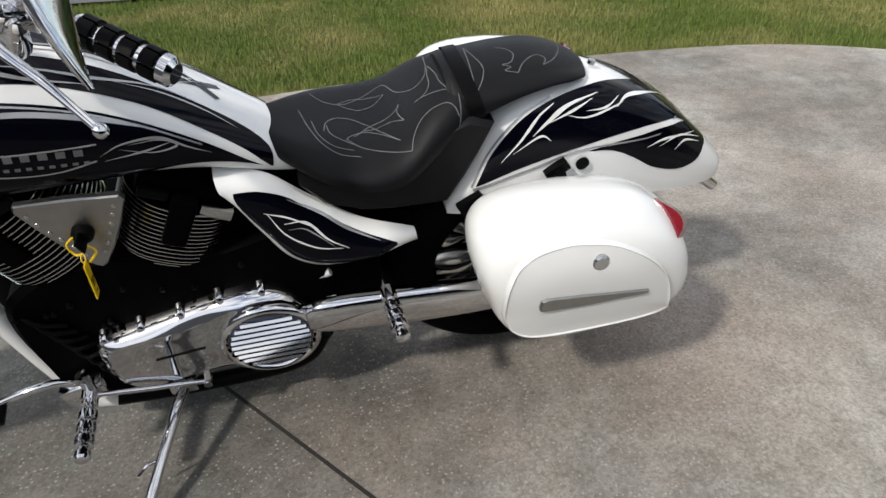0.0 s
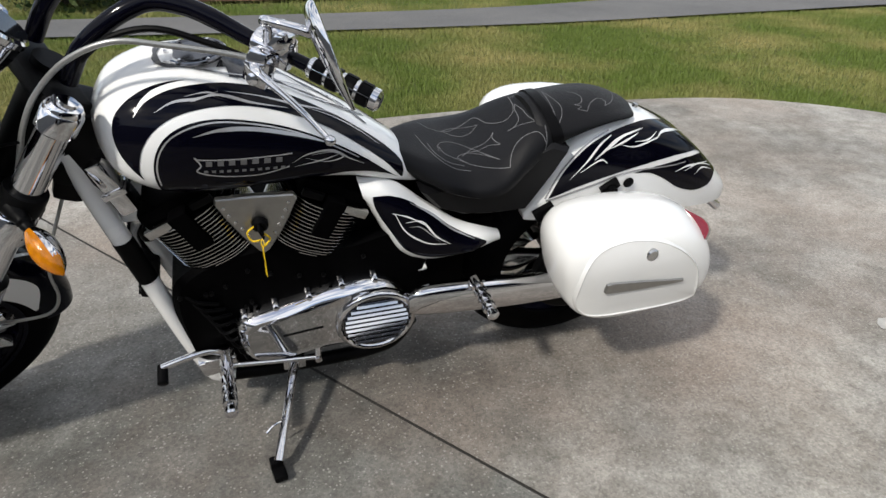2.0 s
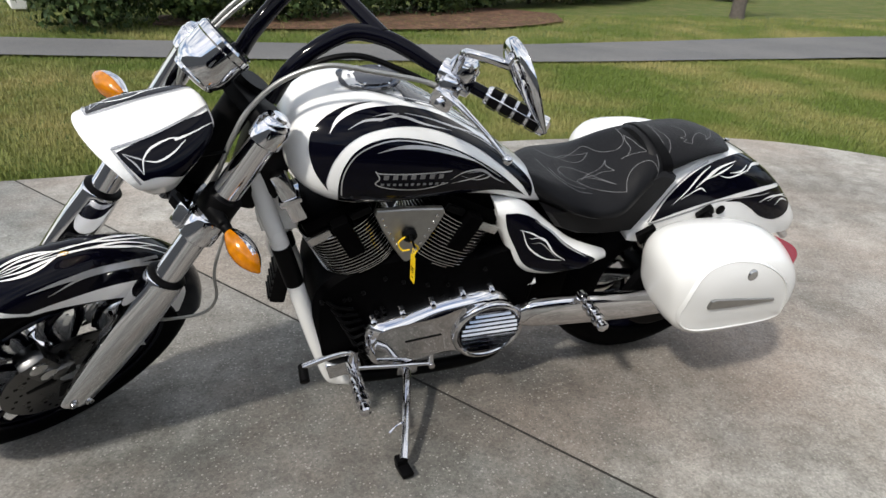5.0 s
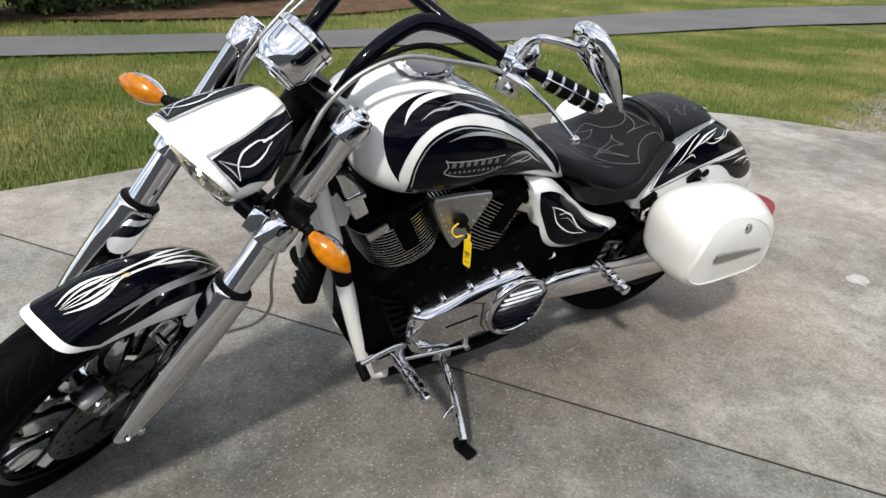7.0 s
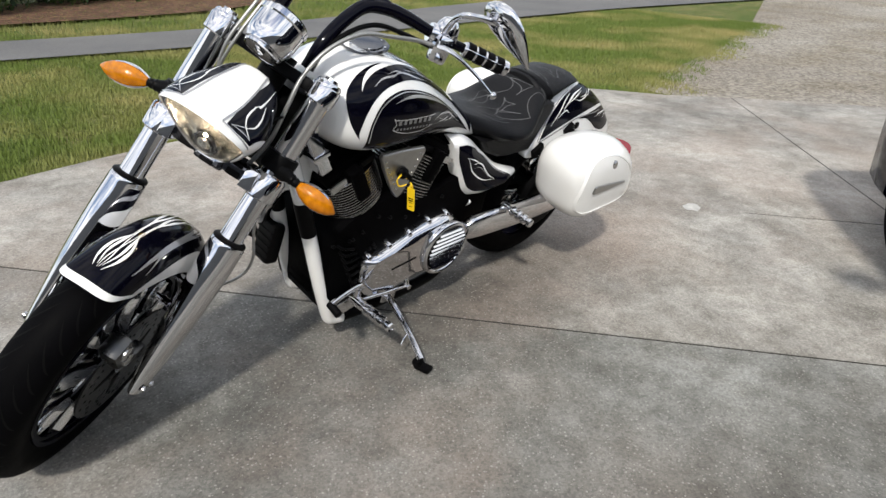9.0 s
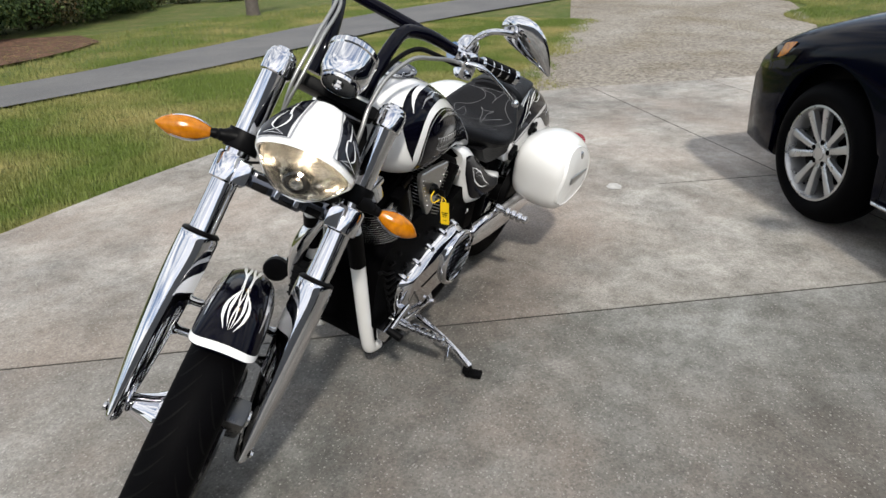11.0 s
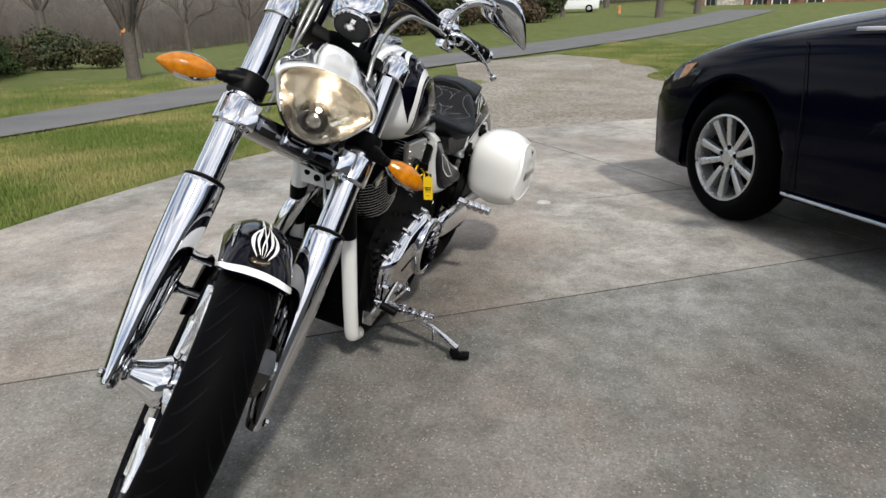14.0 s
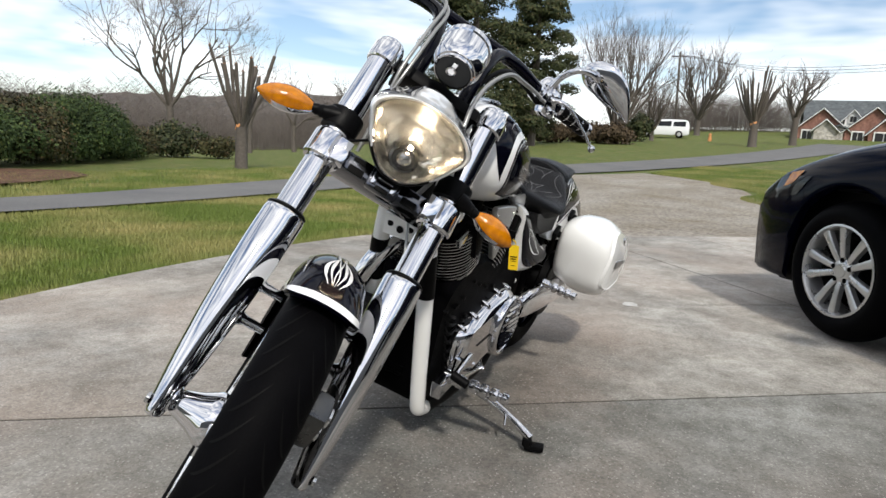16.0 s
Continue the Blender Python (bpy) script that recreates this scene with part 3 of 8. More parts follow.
def ring_guard(x, zb, zt, w, n=64, thick=0.004):
    outer, inner = [], []
    for i in range(n):
        a = math.pi * i / (n - 1)
        c, s = math.cos(a), math.sin(a)
        y, z = spow(c, 0.5), spow(s, 0.78)
        outer.append(Vector((x, w * y, zb + (zt - zb) * z)))
        inner.append(Vector((x, (w - thick) * y, zb + (zt - zb - thick) * z)))
    return outer + inner[::-1]


bm = bmesh.new()
loft(bm, [ring_guard(*r) for r in interp(REAR, 60)])
guard = part("rear_mudguard", bm, M_WHITE, bike, "white and black rear mudguard with silver tribal strokes")
GUARD_T = surface_of(guard, lambda c, n: n.y * c.y * 3 + n.z * (c.z - 0.5) > 0)
bm = bmesh.new()
tube(bm, [(-0.40, 0.045, 0.490), (-0.44, 0.05, 0.462), (-0.482, 0.052, 0.430)], [0.010, 0.013, 0.013], 14, 8)
part("guard_tip", bm, M_CHROME, guard, "chrome tip under the tail")
bm = bmesh.new()
tube(bm, [(-0.40, -0.045, 0.490), (-0.44, -0.05, 0.462), (-0.482, -0.052, 0.430)], [0.010, 0.013, 0.013], 14, 8)
part("guard_tip", bm, M_CHROME, guard, "chrome tip under the tail")
for sy in (1, -1):
    bm = bmesh.new()
    lathe(bm, [(0.014, 0.0), (0.014, 0.004), (0.010, 0.007), (0.0, 0.007)], axis_m((-0.080, sy * 0.124, 0.618), (0, sy, 0)), 16)
    part("bracket_bolt", bm, M_MATTE, guard)
    bm = bmesh.new()
    box(bm, (0.050, 0.016, 0.026), pose(-0.024, sy * 0.130, 0.616, 0, 35, 0), 0.003)
    lathe(bm, [(0.012, 0.0), (0.012, 0.012), (0.007, 0.014)], axis_m((-0.026, sy * 0.137, 0.612), (0, sy, 0)), 12)
    part("bag_bracket", bm, M_MATTE, guard, "black saddlebag mount with a bolt")
    bm = bmesh.new()
    box(bm, (0.055, 0.016, 0.036), pose(0.148, sy * 0.132, 0.562, 0, 30, 0), 0.003)
    lathe(bm, [(0.012, 0.0), (0.012, 0.012), (0.007, 0.014)], axis_m((0.143, sy * 0.139, 0.558), (0, sy, 0)), 12)
    part("bag_bracket", bm, M_MATTE, guard, "black saddlebag mount with a bolt")

# side covers below the seat
def side_cover(sy):
    top = [(0.612, 0.690), (0.53, 0.676), (0.455, 0.618), (0.365, 0.553), (0.262, 0.515)]
    low = [(0.600, 0.645), (0.555, 0.545), (0.505, 0.470), (0.425, 0.452), (0.258, 0.490)]
    bm = bmesh.new()
    A, Bc = curve(top, 40), curve(low, 40)
    rings = []
    for i, (p, q) in enumerate(zip(A, Bc)):
        u = i / 39
        base = 0.085 + 0.045 * u
        ring = []
        for k in range(13):
            w = p.lerp(q, k / 12)
            bulge = math.sin(math.pi * k / 12) ** 0.6 * (0.035 if u < 0.85 else 0.035 * (1 - (u - 0.85) / 0.15) + 0.006)
            ring.append(Vector((w.x, sy * (base + bulge), w.y)))
        back = [Vector((v.x, v.y - sy * 0.012, v.z)) for v in ring[::-1]]
        rings.append(ring + back)
    loft(bm, rings)
    return part("side_cover", bm, M_WHITE, bike, "white and black scooped side cover")


cover_l = side_cover(1)
cover_r = side_cover(-1)
COVER_T = surface_of(cover_l, lambda c, n: n.y > 0.05)

# saddlebags
BAG = [(0.140, 0.150, 0.078, -0.004), (0.146, 0.185, 0.104, -0.003), (0.165, 0.212, 0.130, -0.002), (0.21, 0.224, 0.150, -0.002), (0.26, 0.226, 0.156, -0.004), (0.30, 0.220, 0.148, -0.008), (0.33, 0.208, 0.134, -0.014), (0.350, 0.184, 0.110, -0.020), (0.358, 0.145, 0.080, -0.024), (0.361, 0.08, 0.045, -0.026)]


def saddlebag(sy, lift=0.0):
    bm = bmesh.new()
    rings = []
    for y, a, b, dz in interp(BAG, 46):
        ring = []
        for i in range(72):
            t = 2 * math.pi * i / 72
            x = a * spow(math.cos(t), 0.62)
            z = b * spow(math.sin(t), 0.62 if math.sin(t) < 0 else 0.78) * (0.94 if math.sin(t) < 0 else 1.0)
            rear = max(0.0, -x) / 0.226
            z = z * (1 - 0.13 * rear) - 0.06 * x * (1.0 if z < 0 else -0.35)
            x += 0.05 * z / b * (b / 0.168)
            ring.append(Vector((-0.042 + x * 0.95, sy * y, 0.500 + z + dz + lift)))
        rings.append(ring)
    loft(bm, rings)
    bag = part("saddlebag", bm, M_WHITE, bike, "hard white saddlebag with a raised lid and key lock")
    tree = surface_of(bag)
    # raised lid field with its rim
    lid = [p + Vector((0, 0, lift)) for p in curve([(0.14, sy * 0.33, 0.445), (0.148, sy * 0.33, 0.495), (0.146, sy * 0.33, 0.548), (0.13, sy * 0.33, 0.590), (0.1, sy * 0.33, 0.612), (0.055, sy * 0.33, 0.621), (0.005, sy * 0.33, 0.620), (-0.060, sy * 0.33, 0.606), (-0.125, sy * 0.33, 0.570), (-0.172, sy * 0.33, 0.516), (-0.2, sy * 0.33, 0.432), (-0.186, sy * 0.33, 0.404), (0, sy * 0.33, 0.402), (0.11, sy * 0.33, 0.408)], 90, True)]
    c = sum(lid, Vector()) / len(lid)
    bm = bmesh.new()
    rings = []
    for s, off in ((1.0, -0.001), (0.995, 0.006), (0.975, 0.009), (0.955, 0.006), (0.94, 0.0055), (0.7, 0.006), (0.4, 0.006), (0.15, 0.006)):
        ring = []
        for p in lid:
            q = c + (p - c) * s
            hit = tree.ray_cast(Vector((q.x, sy * 0.6, q.z)), Vector((0, -sy, 0)))
            y = hit[0].y if hit[0] is not None else sy * 0.33
            ring.append(Vector((q.x, y + sy * off, q.z)))
        rings.append(ring)
    loft(bm, rings, False, True)
    lid_ob = part("lid_panel", bm, M_WHITE, bag)
    bm = bmesh.new()
    yo = sy * 0.363
    lathe(bm, [(0.016, -0.02), (0.017, 0.008), (0.013, 0.012), (0.0, 0.012)], axis_m((-0.022, yo - sy * 0.014, 0.581 + lift), (0.0, sy, 0.12)), 20)
    part("lock", bm, M_STEEL, bag, "round chrome key lock")
    bm = bmesh.new()
    outline = [(0.086, 0.008), (0.084, 0.024), (0.073, 0.028), (0.0, 0.021), (-0.133, 0.001), (-0.136, -0.006), (-0.01, -0.009), (0.073, -0.004), (0.084, -0.002)]
    tilt = Matrix.Translation((0, sy * 0.362, 0.494 + lift)) @ Matrix(((1, 0, 0), (0.0, 0, sy), (0.0, 1, 0))).to_4x4()
    extrude_outline(bm, outline, 0.009, tilt, 0.003)
    part("trim_strip", bm, M_ALU, bag, "tapered brushed metal trim strip")
    # rear reflector
    bm = bmesh.new()
    rings = []
    for s, d in ((1.0, -0.02), (1.0, 0.004), (0.9, 0.012), (0.6, 0.017), (0.2, 0.019)):
        ring = []
        for i in range(28):
            t = 2 * math.pi * i / 28
            ring.append(Vector((0, s * 0.056 * spow(math.cos(t), 0.7), s * 0.040 * spow(math.sin(t), 0.7))) + Vector((-d, 0, 0)))
        rings.append(ring)
    loft(bm, rings)
    part("reflector", bm, M_RED, bag, "red wrap-round reflector", m=Matrix.Translation((-0.186, sy * 0.262, 0.562 + lift)) @ pose(0, 0, 0, 0, -30, sy * 30))
    return bag


bag_l, bag_r = saddlebag(1), saddlebag(-1, 0.05)


# wheels
def tyre_profile(R, half, rim):
    prof = []
    rc = R - half * 0.9
    for i in range(25):
        a = radians(-112 + 224 * i / 24)
        prof.append((rc + half * 0.9 * math.cos(a), half * math.sin(a)))
    return [(rim, -half * 0.72)] + prof + [(rim, half * 0.72)]


def wheel_tyre(R, half, rim, m, parent, grooves):
    bm = bmesh.new()
    n = 96
    prof = tyre_profile(R, half, rim)
    rings = [[m @ Vector((r * math.cos(2 * math.pi * i / n), r * math.sin(2 * math.pi * i / n), h)) for i in range(n)] for r, h in prof]
    V = [[bm.verts.new(p) for p in r] for r in rings]
    for a, b in zip(V, V[1:]):
        for i in range(n):
            j = (i + 1) % n
            bm.faces.new((a[i], a[j], b[j], b[i]))
    ob = part("tyre", bm, M_RUBBER, parent, "worn black rubber tyre")
    # slanted tread cuts, as shallow dark slots
    rc = R - half * 0.9
    for g in range(grooves):
        for sgn in (1, -1):
            base = 2 * math.pi * (g + 0.5 * (sgn > 0)) / grooves
            bm = bmesh.new()
            prev = None
            for k in range(7):
                a = radians(sgn * (14 + 46 * k / 6))
                th = base - 0.17 * (1 - k / 6) ** 1.6
                r = rc + half * 0.9 * math.cos(a) + 0.0008
                h = half * math.sin(a) * 1.004
                w = 0.0036 * math.sin(math.pi * (k + 0.5) / 7) / R
                cur = [bm.verts.new(m @ Vector((r * math.cos(th + e), r * math.sin(th + e), h))) for e in (-w, w)]
                if prev:
                    bm.faces.new((prev[0], prev[1], cur[1], cur[0]))
                prev = cur
            part("tread_groove", bm, M_INK, ob)
    return ob


AXLE_F = Vector((0.045, 0.005, -0.832))
WF = FORK @ Matrix.Translation(AXLE_F) @ pose(0, 0, 0, -90, 0, 0)      # wheel frame: local z along the axle, to the left
WR = Matrix.Translation((0, 0, 0.330)) @ pose(0, 0, 0, -90, 0, 0)


def flame_wheel(m, rim, half, parent, name, label):
    bm = bmesh.new()
    prof = [(rim + 0.006, -half), (rim + 0.008, -half + 0.004), (rim - 0.012, -half + 0.01), (rim - 0.022, -half * 0.4), (rim - 0.022, half * 0.4), (rim - 0.012, half - 0.01), (rim + 0.008, half - 0.004), (rim + 0.006, half), (rim - 0.004, half - 0.002)]
    n = 72
    rings = [[m @ Vector((r * math.cos(2 * math.pi * i / n), r * math.sin(2 * math.pi * i / n), h)) for i in range(n)] for r, h in prof]
    V = [[bm.verts.new(p) for p in r] for r in rings]
    for a, b in zip(V, V[1:] + V[:1]):
        for i in range(n):
            bm.faces.new((a[i], a[(i + 1) % n], b[(i + 1) % n], b[i]))
    wheel = part(name, bm, M_BLACK, parent, label)
    # flame spokes: open eyes from hub to rim, tongues between them
    for k in range(10):
        a0 = 2 * math.pi * (k % 5) / 5
        face = 1 if k < 5 else -1

        def at(r, da, h=0.030):
            return (r * math.cos(a0 + da), r * math.sin(a0 + da), face * h)

        for c0, r0, r1, wd, tk in ((0.0, 0.052, rim - 0.012, 0.25, 0.0165), (0.628, 0.118, rim - 0.010, 0.16, 0.0135)):
            bm = bmesh.new()
            loop = []
            for i in range(21):
                u = i / 20
                f = 2 * abs(u - 0.5)
                r = r1 - (r1 - r0) * f
                sg = -1 if u < 0.5 else 1
                w = wd * math.sin(math.pi * min(1.0, (1 - f) * 0.92 + 0.04)) * (1 - 0.25 * f)
                loop.append(at(r, c0 + sg * w + 0.12 * math.sin(math.pi * (r - 0.05) / (rim - 0.05)), 0.036 - 0.04 * (r - 0.05)))
            tube(bm, loop, tk * 0.62, 9, 44, flat=0.75)
            part("spoke", bm, M_BLACK, wheel, m=m)
            bm = bmesh.new()
            half = [(loop[i], loop[20 - i]) for i in range(11)]
            loft(bm, [[Vector(a).lerp(Vector(b), e) + Vector((0, 0, face * z)) for e, z in ((0.02, -0.012), (0.14, 0.004), (0.32, 0.015), (0.5, 0.019), (0.68, 0.015), (0.86, 0.004), (0.98, -0.012))] for a, b in half[1:10]], closed=False)
            part("spoke_face", bm, M_POLISH, wheel, m=m)
        for c0, r0, r1, tk in ((0.30, 0.085, rim - 0.03, 0.016), (-0.30, 0.13, rim - 0.012, 0.014), (0.02, 0.11, rim - 0.05, 0.010)):
            bm = bmesh.new()
            tube(bm, [at(r0, c0 - 0.05), at((r0 + r1) / 2, c0 + 0.10), at(r1, c0 + 0.04)], [tk * 0.35, tk, tk * 0.4], 8, 14, flat=0.6)
            part("spoke_tongue", bm, M_POLISH, wheel, m=m)
    return wheel


wheel_f = flame_wheel(WF, 0.232, 0.050, bike, "front_wheel", "chrome flame-spoke front wheel")
wheel_tyre(0.333, 0.055, 0.222, WF, wheel_f, 44)
bm = bmesh.new()
lathe(bm, [(0.03, -0.085), (0.032, -0.080), (0.034, -0.055), (0.050, -0.042), (0.052, -0.03), (0.052, 0.03), (0.050, 0.036), (0.044, 0.040), (0.03, 0.06), (0.028, 0.075)], WF, 36)
hub_f = part("hub", bm, M_CHROME, wheel_f, "polished hub")
bm = bmesh.new()
lathe(bm, [(0.018, -0.128), (0.022, -0.124), (0.026, -0.112), (0.036, -0.086), (0.047, -0.068), (0.051, -0.060), (0.051, -0.048)], WF, 36)
lathe(bm, [(0.012, -0.160), (0.012, -0.100)], WF, 16)
part("hub_cone", bm, M_CHROME, wheel_f, "chrome hub cone and axle")


def disc(m, r0, r1, h, parent, name):
    bm = bmesh.new()
    lathe(bm, [(r0, h - 0.0025), (r1, h - 0.0025), (r1, h + 0.0025), (r0, h + 0.0025)], m, 64)
    ob = part(name, bm, M_DISC, parent, "drilled steel brake disc")
    for k in range(40):
        bm = bmesh.new()
        a = 2 * math.pi * k / 40
        r = r0 + (r1 - r0) * (0.25 + 0.25 * (k % 3))
        lathe(bm, [(0.0042, h - 0.0032), (0.0042, h + 0.0032)], m @ Matrix.Translation((r * math.cos(a), r * math.sin(a), 0)), 8)
        part("disc_hole", bm, M_INK, ob)
    bm = bmesh.new()
    for k in range(5):
        a = 2 * math.pi * (k + 0.3) / 5
        tube(bm, [(0.035 * math.cos(a), 0.035 * math.sin(a), h), (r0 * 1.03 * math.cos(a + 0.12), r0 * 1.03 * math.sin(a + 0.12), h)], [0.016, 0.010], 8, flat=0.4)
    bmesh.ops.transform(bm, matrix=m, verts=bm.verts)
    part("disc_carrier", bm, M_MATTE, ob, "black disc carrier")
    return ob


disc(WF, 0.095, 0.150, 0.072, wheel_f, "brake_disc")
wheel_r = flame_wheel(WR, 0.232, 0.075, bike, "rear_wheel", "chrome flame-spoke rear wheel")
wheel_tyre(0.330, 0.095, 0.222, WR, wheel_r, 24)
bm = bmesh.new()
lathe(bm, [(0.03, -0.11), (0.05, -0.09), (0.055, 0.09), (0.03, 0.11)], WR, 30)
part("hub", bm, M_MATTE, wheel_r, "black rear hub")
bm = bmesh.new()
lathe(bm, [(0.125, 0.108), (0.135, 0.112), (0.135, 0.138), (0.125, 0.142), (0.06, 0.13)], WR, 60)
part("belt_pulley", bm, M_MATTE, wheel_r, "black rear belt pulley")

# front fork
def leg(sy):
    y = sy * 0.134
    bm = bmesh.new()
    lathe(bm, [(0.030, -0.450), (0.0285, -0.446), (0.0285, -0.034), (0.0305, -0.030), (0.0305, -0.012), (0.026, -0.006), (0.017, -0.005), (0.016, 0.001), (0.0, 0.002)], FORK @ Matrix.Translation((0.045, y, 0)), 28)
    tube_ob = part("fork_tube", bm, M_CHROME, bike, "chrome upper fork tube")
    bm = bmesh.new()
    rows = [(-0.438, 0.036, 0.036, 0.0), (-0.446, 0.041, 0.041, 0.0), (-0.47, 0.042, 0.043, 0.0), (-0.55, 0.041, 0.048, 0.002), (-0.66, 0.036, 0.050, 0.004), (-0.76, 0.028, 0.046, 0.006), (-0.83, 0.020, 0.042, 0.008), (-0.862, 0.016, 0.036, 0.010), (-0.868, 0.010, 0.026, 0.010)]
    rings = []
    for w, ry, rx, dx in interp(rows, 34):
        rings.append([FORK @ Vector((0.045 + dx + rx * math.cos(2 * math.pi * i / 32), y + sy * 0.006 * (-(w + 0.44)) / 0.4 + ry * math.sin(2 * math.pi * i / 32), w)) for i in range(32)])
    loft(bm, rings)
    low = part("fork_leg", bm, M_CHROME, bike, "chrome lower fork leg")
    bm = bmesh.new()
    for du in (-0.008, 0.030):
        lathe(bm, [(0.009, 0.0), (0.009, 0.006), (0.0055, 0.007), (0.005, 0.003), (0.0, 0.003)], FORK @ axis_m((0.045 + du, y + sy * 0.022, -0.845), (0, sy, 0)), 14)
    part("pinch_bolt", bm, M_STEEL, low)
    bm = bmesh.new()
    for w in (-0.585, -0.655):
        lathe(bm, [(0.016, 0.0), (0.010, 0.012), (0.009, 0.05)], FORK @ axis_m((0.03, y - sy * 0.03, w), (-0.1, -sy, 0)), 14)
    part("fender_mount", bm, M_CHROME, low)
    bm = bmesh.new()
    lathe(bm, [(0.0405, -0.442), (0.0410, -0.438), (0.037, -0.434), (0.030, -0.432)], FORK @ Matrix.Translation((0.045, y, 0)), 28)
    part("dust_seal", bm, M_MATTE, low)
    return tube_ob


leg(1), leg(-1)
for sy in (1, -1):
    bm = bmesh.new()
    lathe(bm, [(0.0315, -0.062), (0.034, -0.059), (0.034, -0.022), (0.0315, -0.018)], FORK @ Matrix.Translation((0.045, sy * 0.134, 0)), 28)
    top_clamp = part("top_clamp", bm, M_CHROME, bike, "chrome upper fork clamp")
bm = bmesh.new()
box(bm, (0.085, 0.205, 0.030), FORK @ Matrix.Translation((0.012, 0, -0.040)), 0.008)
part("clamp_bridge", bm, M_MATTE, top_clamp, "black bridge between the fork tubes")
bm = bmesh.new()
box(bm, (0.088, 0.235, 0.042), FORK @ Matrix.Translation((0.018, 0, -0.288)), 0.010)
box(bm, (0.03, 0.07, 0.05), FORK @ Matrix.Translation((0.055, 0, -0.290)), 0.008)
lower = part("lower_clamp", bm, M_DARKCHROME, bike, "dark chrome lower fork clamp")
for sy in (1, -1):
    bm = bmesh.new()
    lathe(bm, [(0.035, -0.318), (0.039, -0.314), (0.039, -0.262), (0.035, -0.256)], FORK @ Matrix.Translation((0.045, sy * 0.134, 0)), 28)
    part("clamp_collar", bm, M_CHROME, lower, "chrome collar")
for sy in (1, -1):
    bm = bmesh.new()
    box(bm, (0.030, 0.03, 0.05), FORK @ Matrix.Translation((0.073, sy * 0.105, -0.288)), 0.003)
    part("pinch_lug", bm, M_CHROME, lower)
for yy, zz, w, h in ((-0.062, -0.300, 0.034, 0.016), (0.062, -0.300, 0.034, 0.016), (-0.064, -0.278, 0.026, 0.010), (0.064, -0.278, 0.026, 0.010), (0.0, -0.309, 0.03, 0.010)):
    bm = bmesh.new()
    box(bm, (0.006, w, h), FORK @ Matrix.Translation((0.0605 if yy else 0.0685, yy, zz)), 0.002)
    part("clamp_pocket", bm, M_INK, lower)
# raised chrome bars shaped as the H of a white reflection on the clamp
bm = bmesh.new()
for yy in (-0.022, 0.022):
    box(bm, (0.010, 0.012, 0.044), FORK @ Matrix.Translation((0.071, yy, -0.286)), 0.003)
box(bm, (0.008, 0.04, 0.012), FORK @ Matrix.Translation((0.071, 0, -0.286)), 0.003)
part("clamp_bridge", bm, M_CHROME, lower)
bm = bmesh.new()
tube(bm, [FORK @ Vector((0, 0, w)) for w in (-0.30, -0.15, -0.01)], 0.034, 20)
part("steering_head", bm, M_MATTE, bike, "black steering head tube")
bm = bmesh.new()
box(bm, (0.10, 0.13, 0.17), pose(1.135, 0, 0.80, 0, -20, 0), 0.02)
box(bm, (0.06, 0.10, 0.12), pose(1.175, 0, 0.74, 0, -20, 0), 0.015)
part("neck_cover", bm, M_MATTE, bike, "black cover over the frame neck wiring")

# front mudguard
def guard_f(a, s, r_off=0.0):
    """A point on the front mudguard: a degrees round the axle, s from -1 (right edge) to 1 (left)."""
    dep = np.interp(a, [40, 55, 75, 110, 140, 160], [0.040, 0.068, 0.098, 0.104, 0.098, 0.075])
    half = np.interp(a, [40, 60, 100, 160], [0.064, 0.068, 0.071, 0.068])
    th = s * math.pi / 2
    y = (half + r_off) * spow(math.sin(th), 0.85)
    r = 0.360 + r_off - dep * (1 - spow(math.cos(th), 0.8))
    return FORK @ Vector((AXLE_F.x + r * math.cos(radians(a)), AXLE_F.y + y, AXLE_F.z + r * math.sin(radians(a))))


def lip(q):
    """Where the front edge of the mudguard stands: its lower corners are rounded off."""
    return 40.5 + 10.0 * abs(q) ** 4


bm = bmesh.new()
rings = []
for i in range(56):
    u = i / 55
    rings.append([guard_f(lip(q) + (154 - lip(q)) * u, q) for q in np.linspace(-1, 1, 41)] + [guard_f(lip(q) + (154 - lip(q)) * u, q, -0.004) for q in np.linspace(1, -1, 41)])
loft(bm, rings)
fguard = part("front_mudguard", bm, M_BLACK, bike, "gloss black front mudguard with white edge and feather strokes")
FG_AXLE = FORK @ AXLE_F
FG_T = surface_of(fguard, lambda c, n: n.dot(c - FG_AXLE) > 0)
bm = bmesh.new()
pa = [guard_f(lip(q) + 0.2, q) for q in np.linspace(-1, 1, 33)]
pb = [guard_f(lip(q * 0.93) + 3.0, q * 0.93) for q in np.linspace(-1, 1, 33)]
strip_on(bm, FG_T, pa, pb, 3, 60, 0.0012)
for sy in (1, -1):
    pa = [guard_f(a, sy * 1.0) for a in (51, 62, 85, 105, 124, 140)]
    pb = [guard_f(a, sy * s) for a, s in ((50, 0.93), (62, 0.87), (85, 0.76), (105, 0.68), (124, 0.70), (140, 0.97))]
    strip_on(bm, FG_T, pa, pb, 3, 60, 0.0011)
part("white_edge", bm, M_WHITE, fguard, "white painted border")

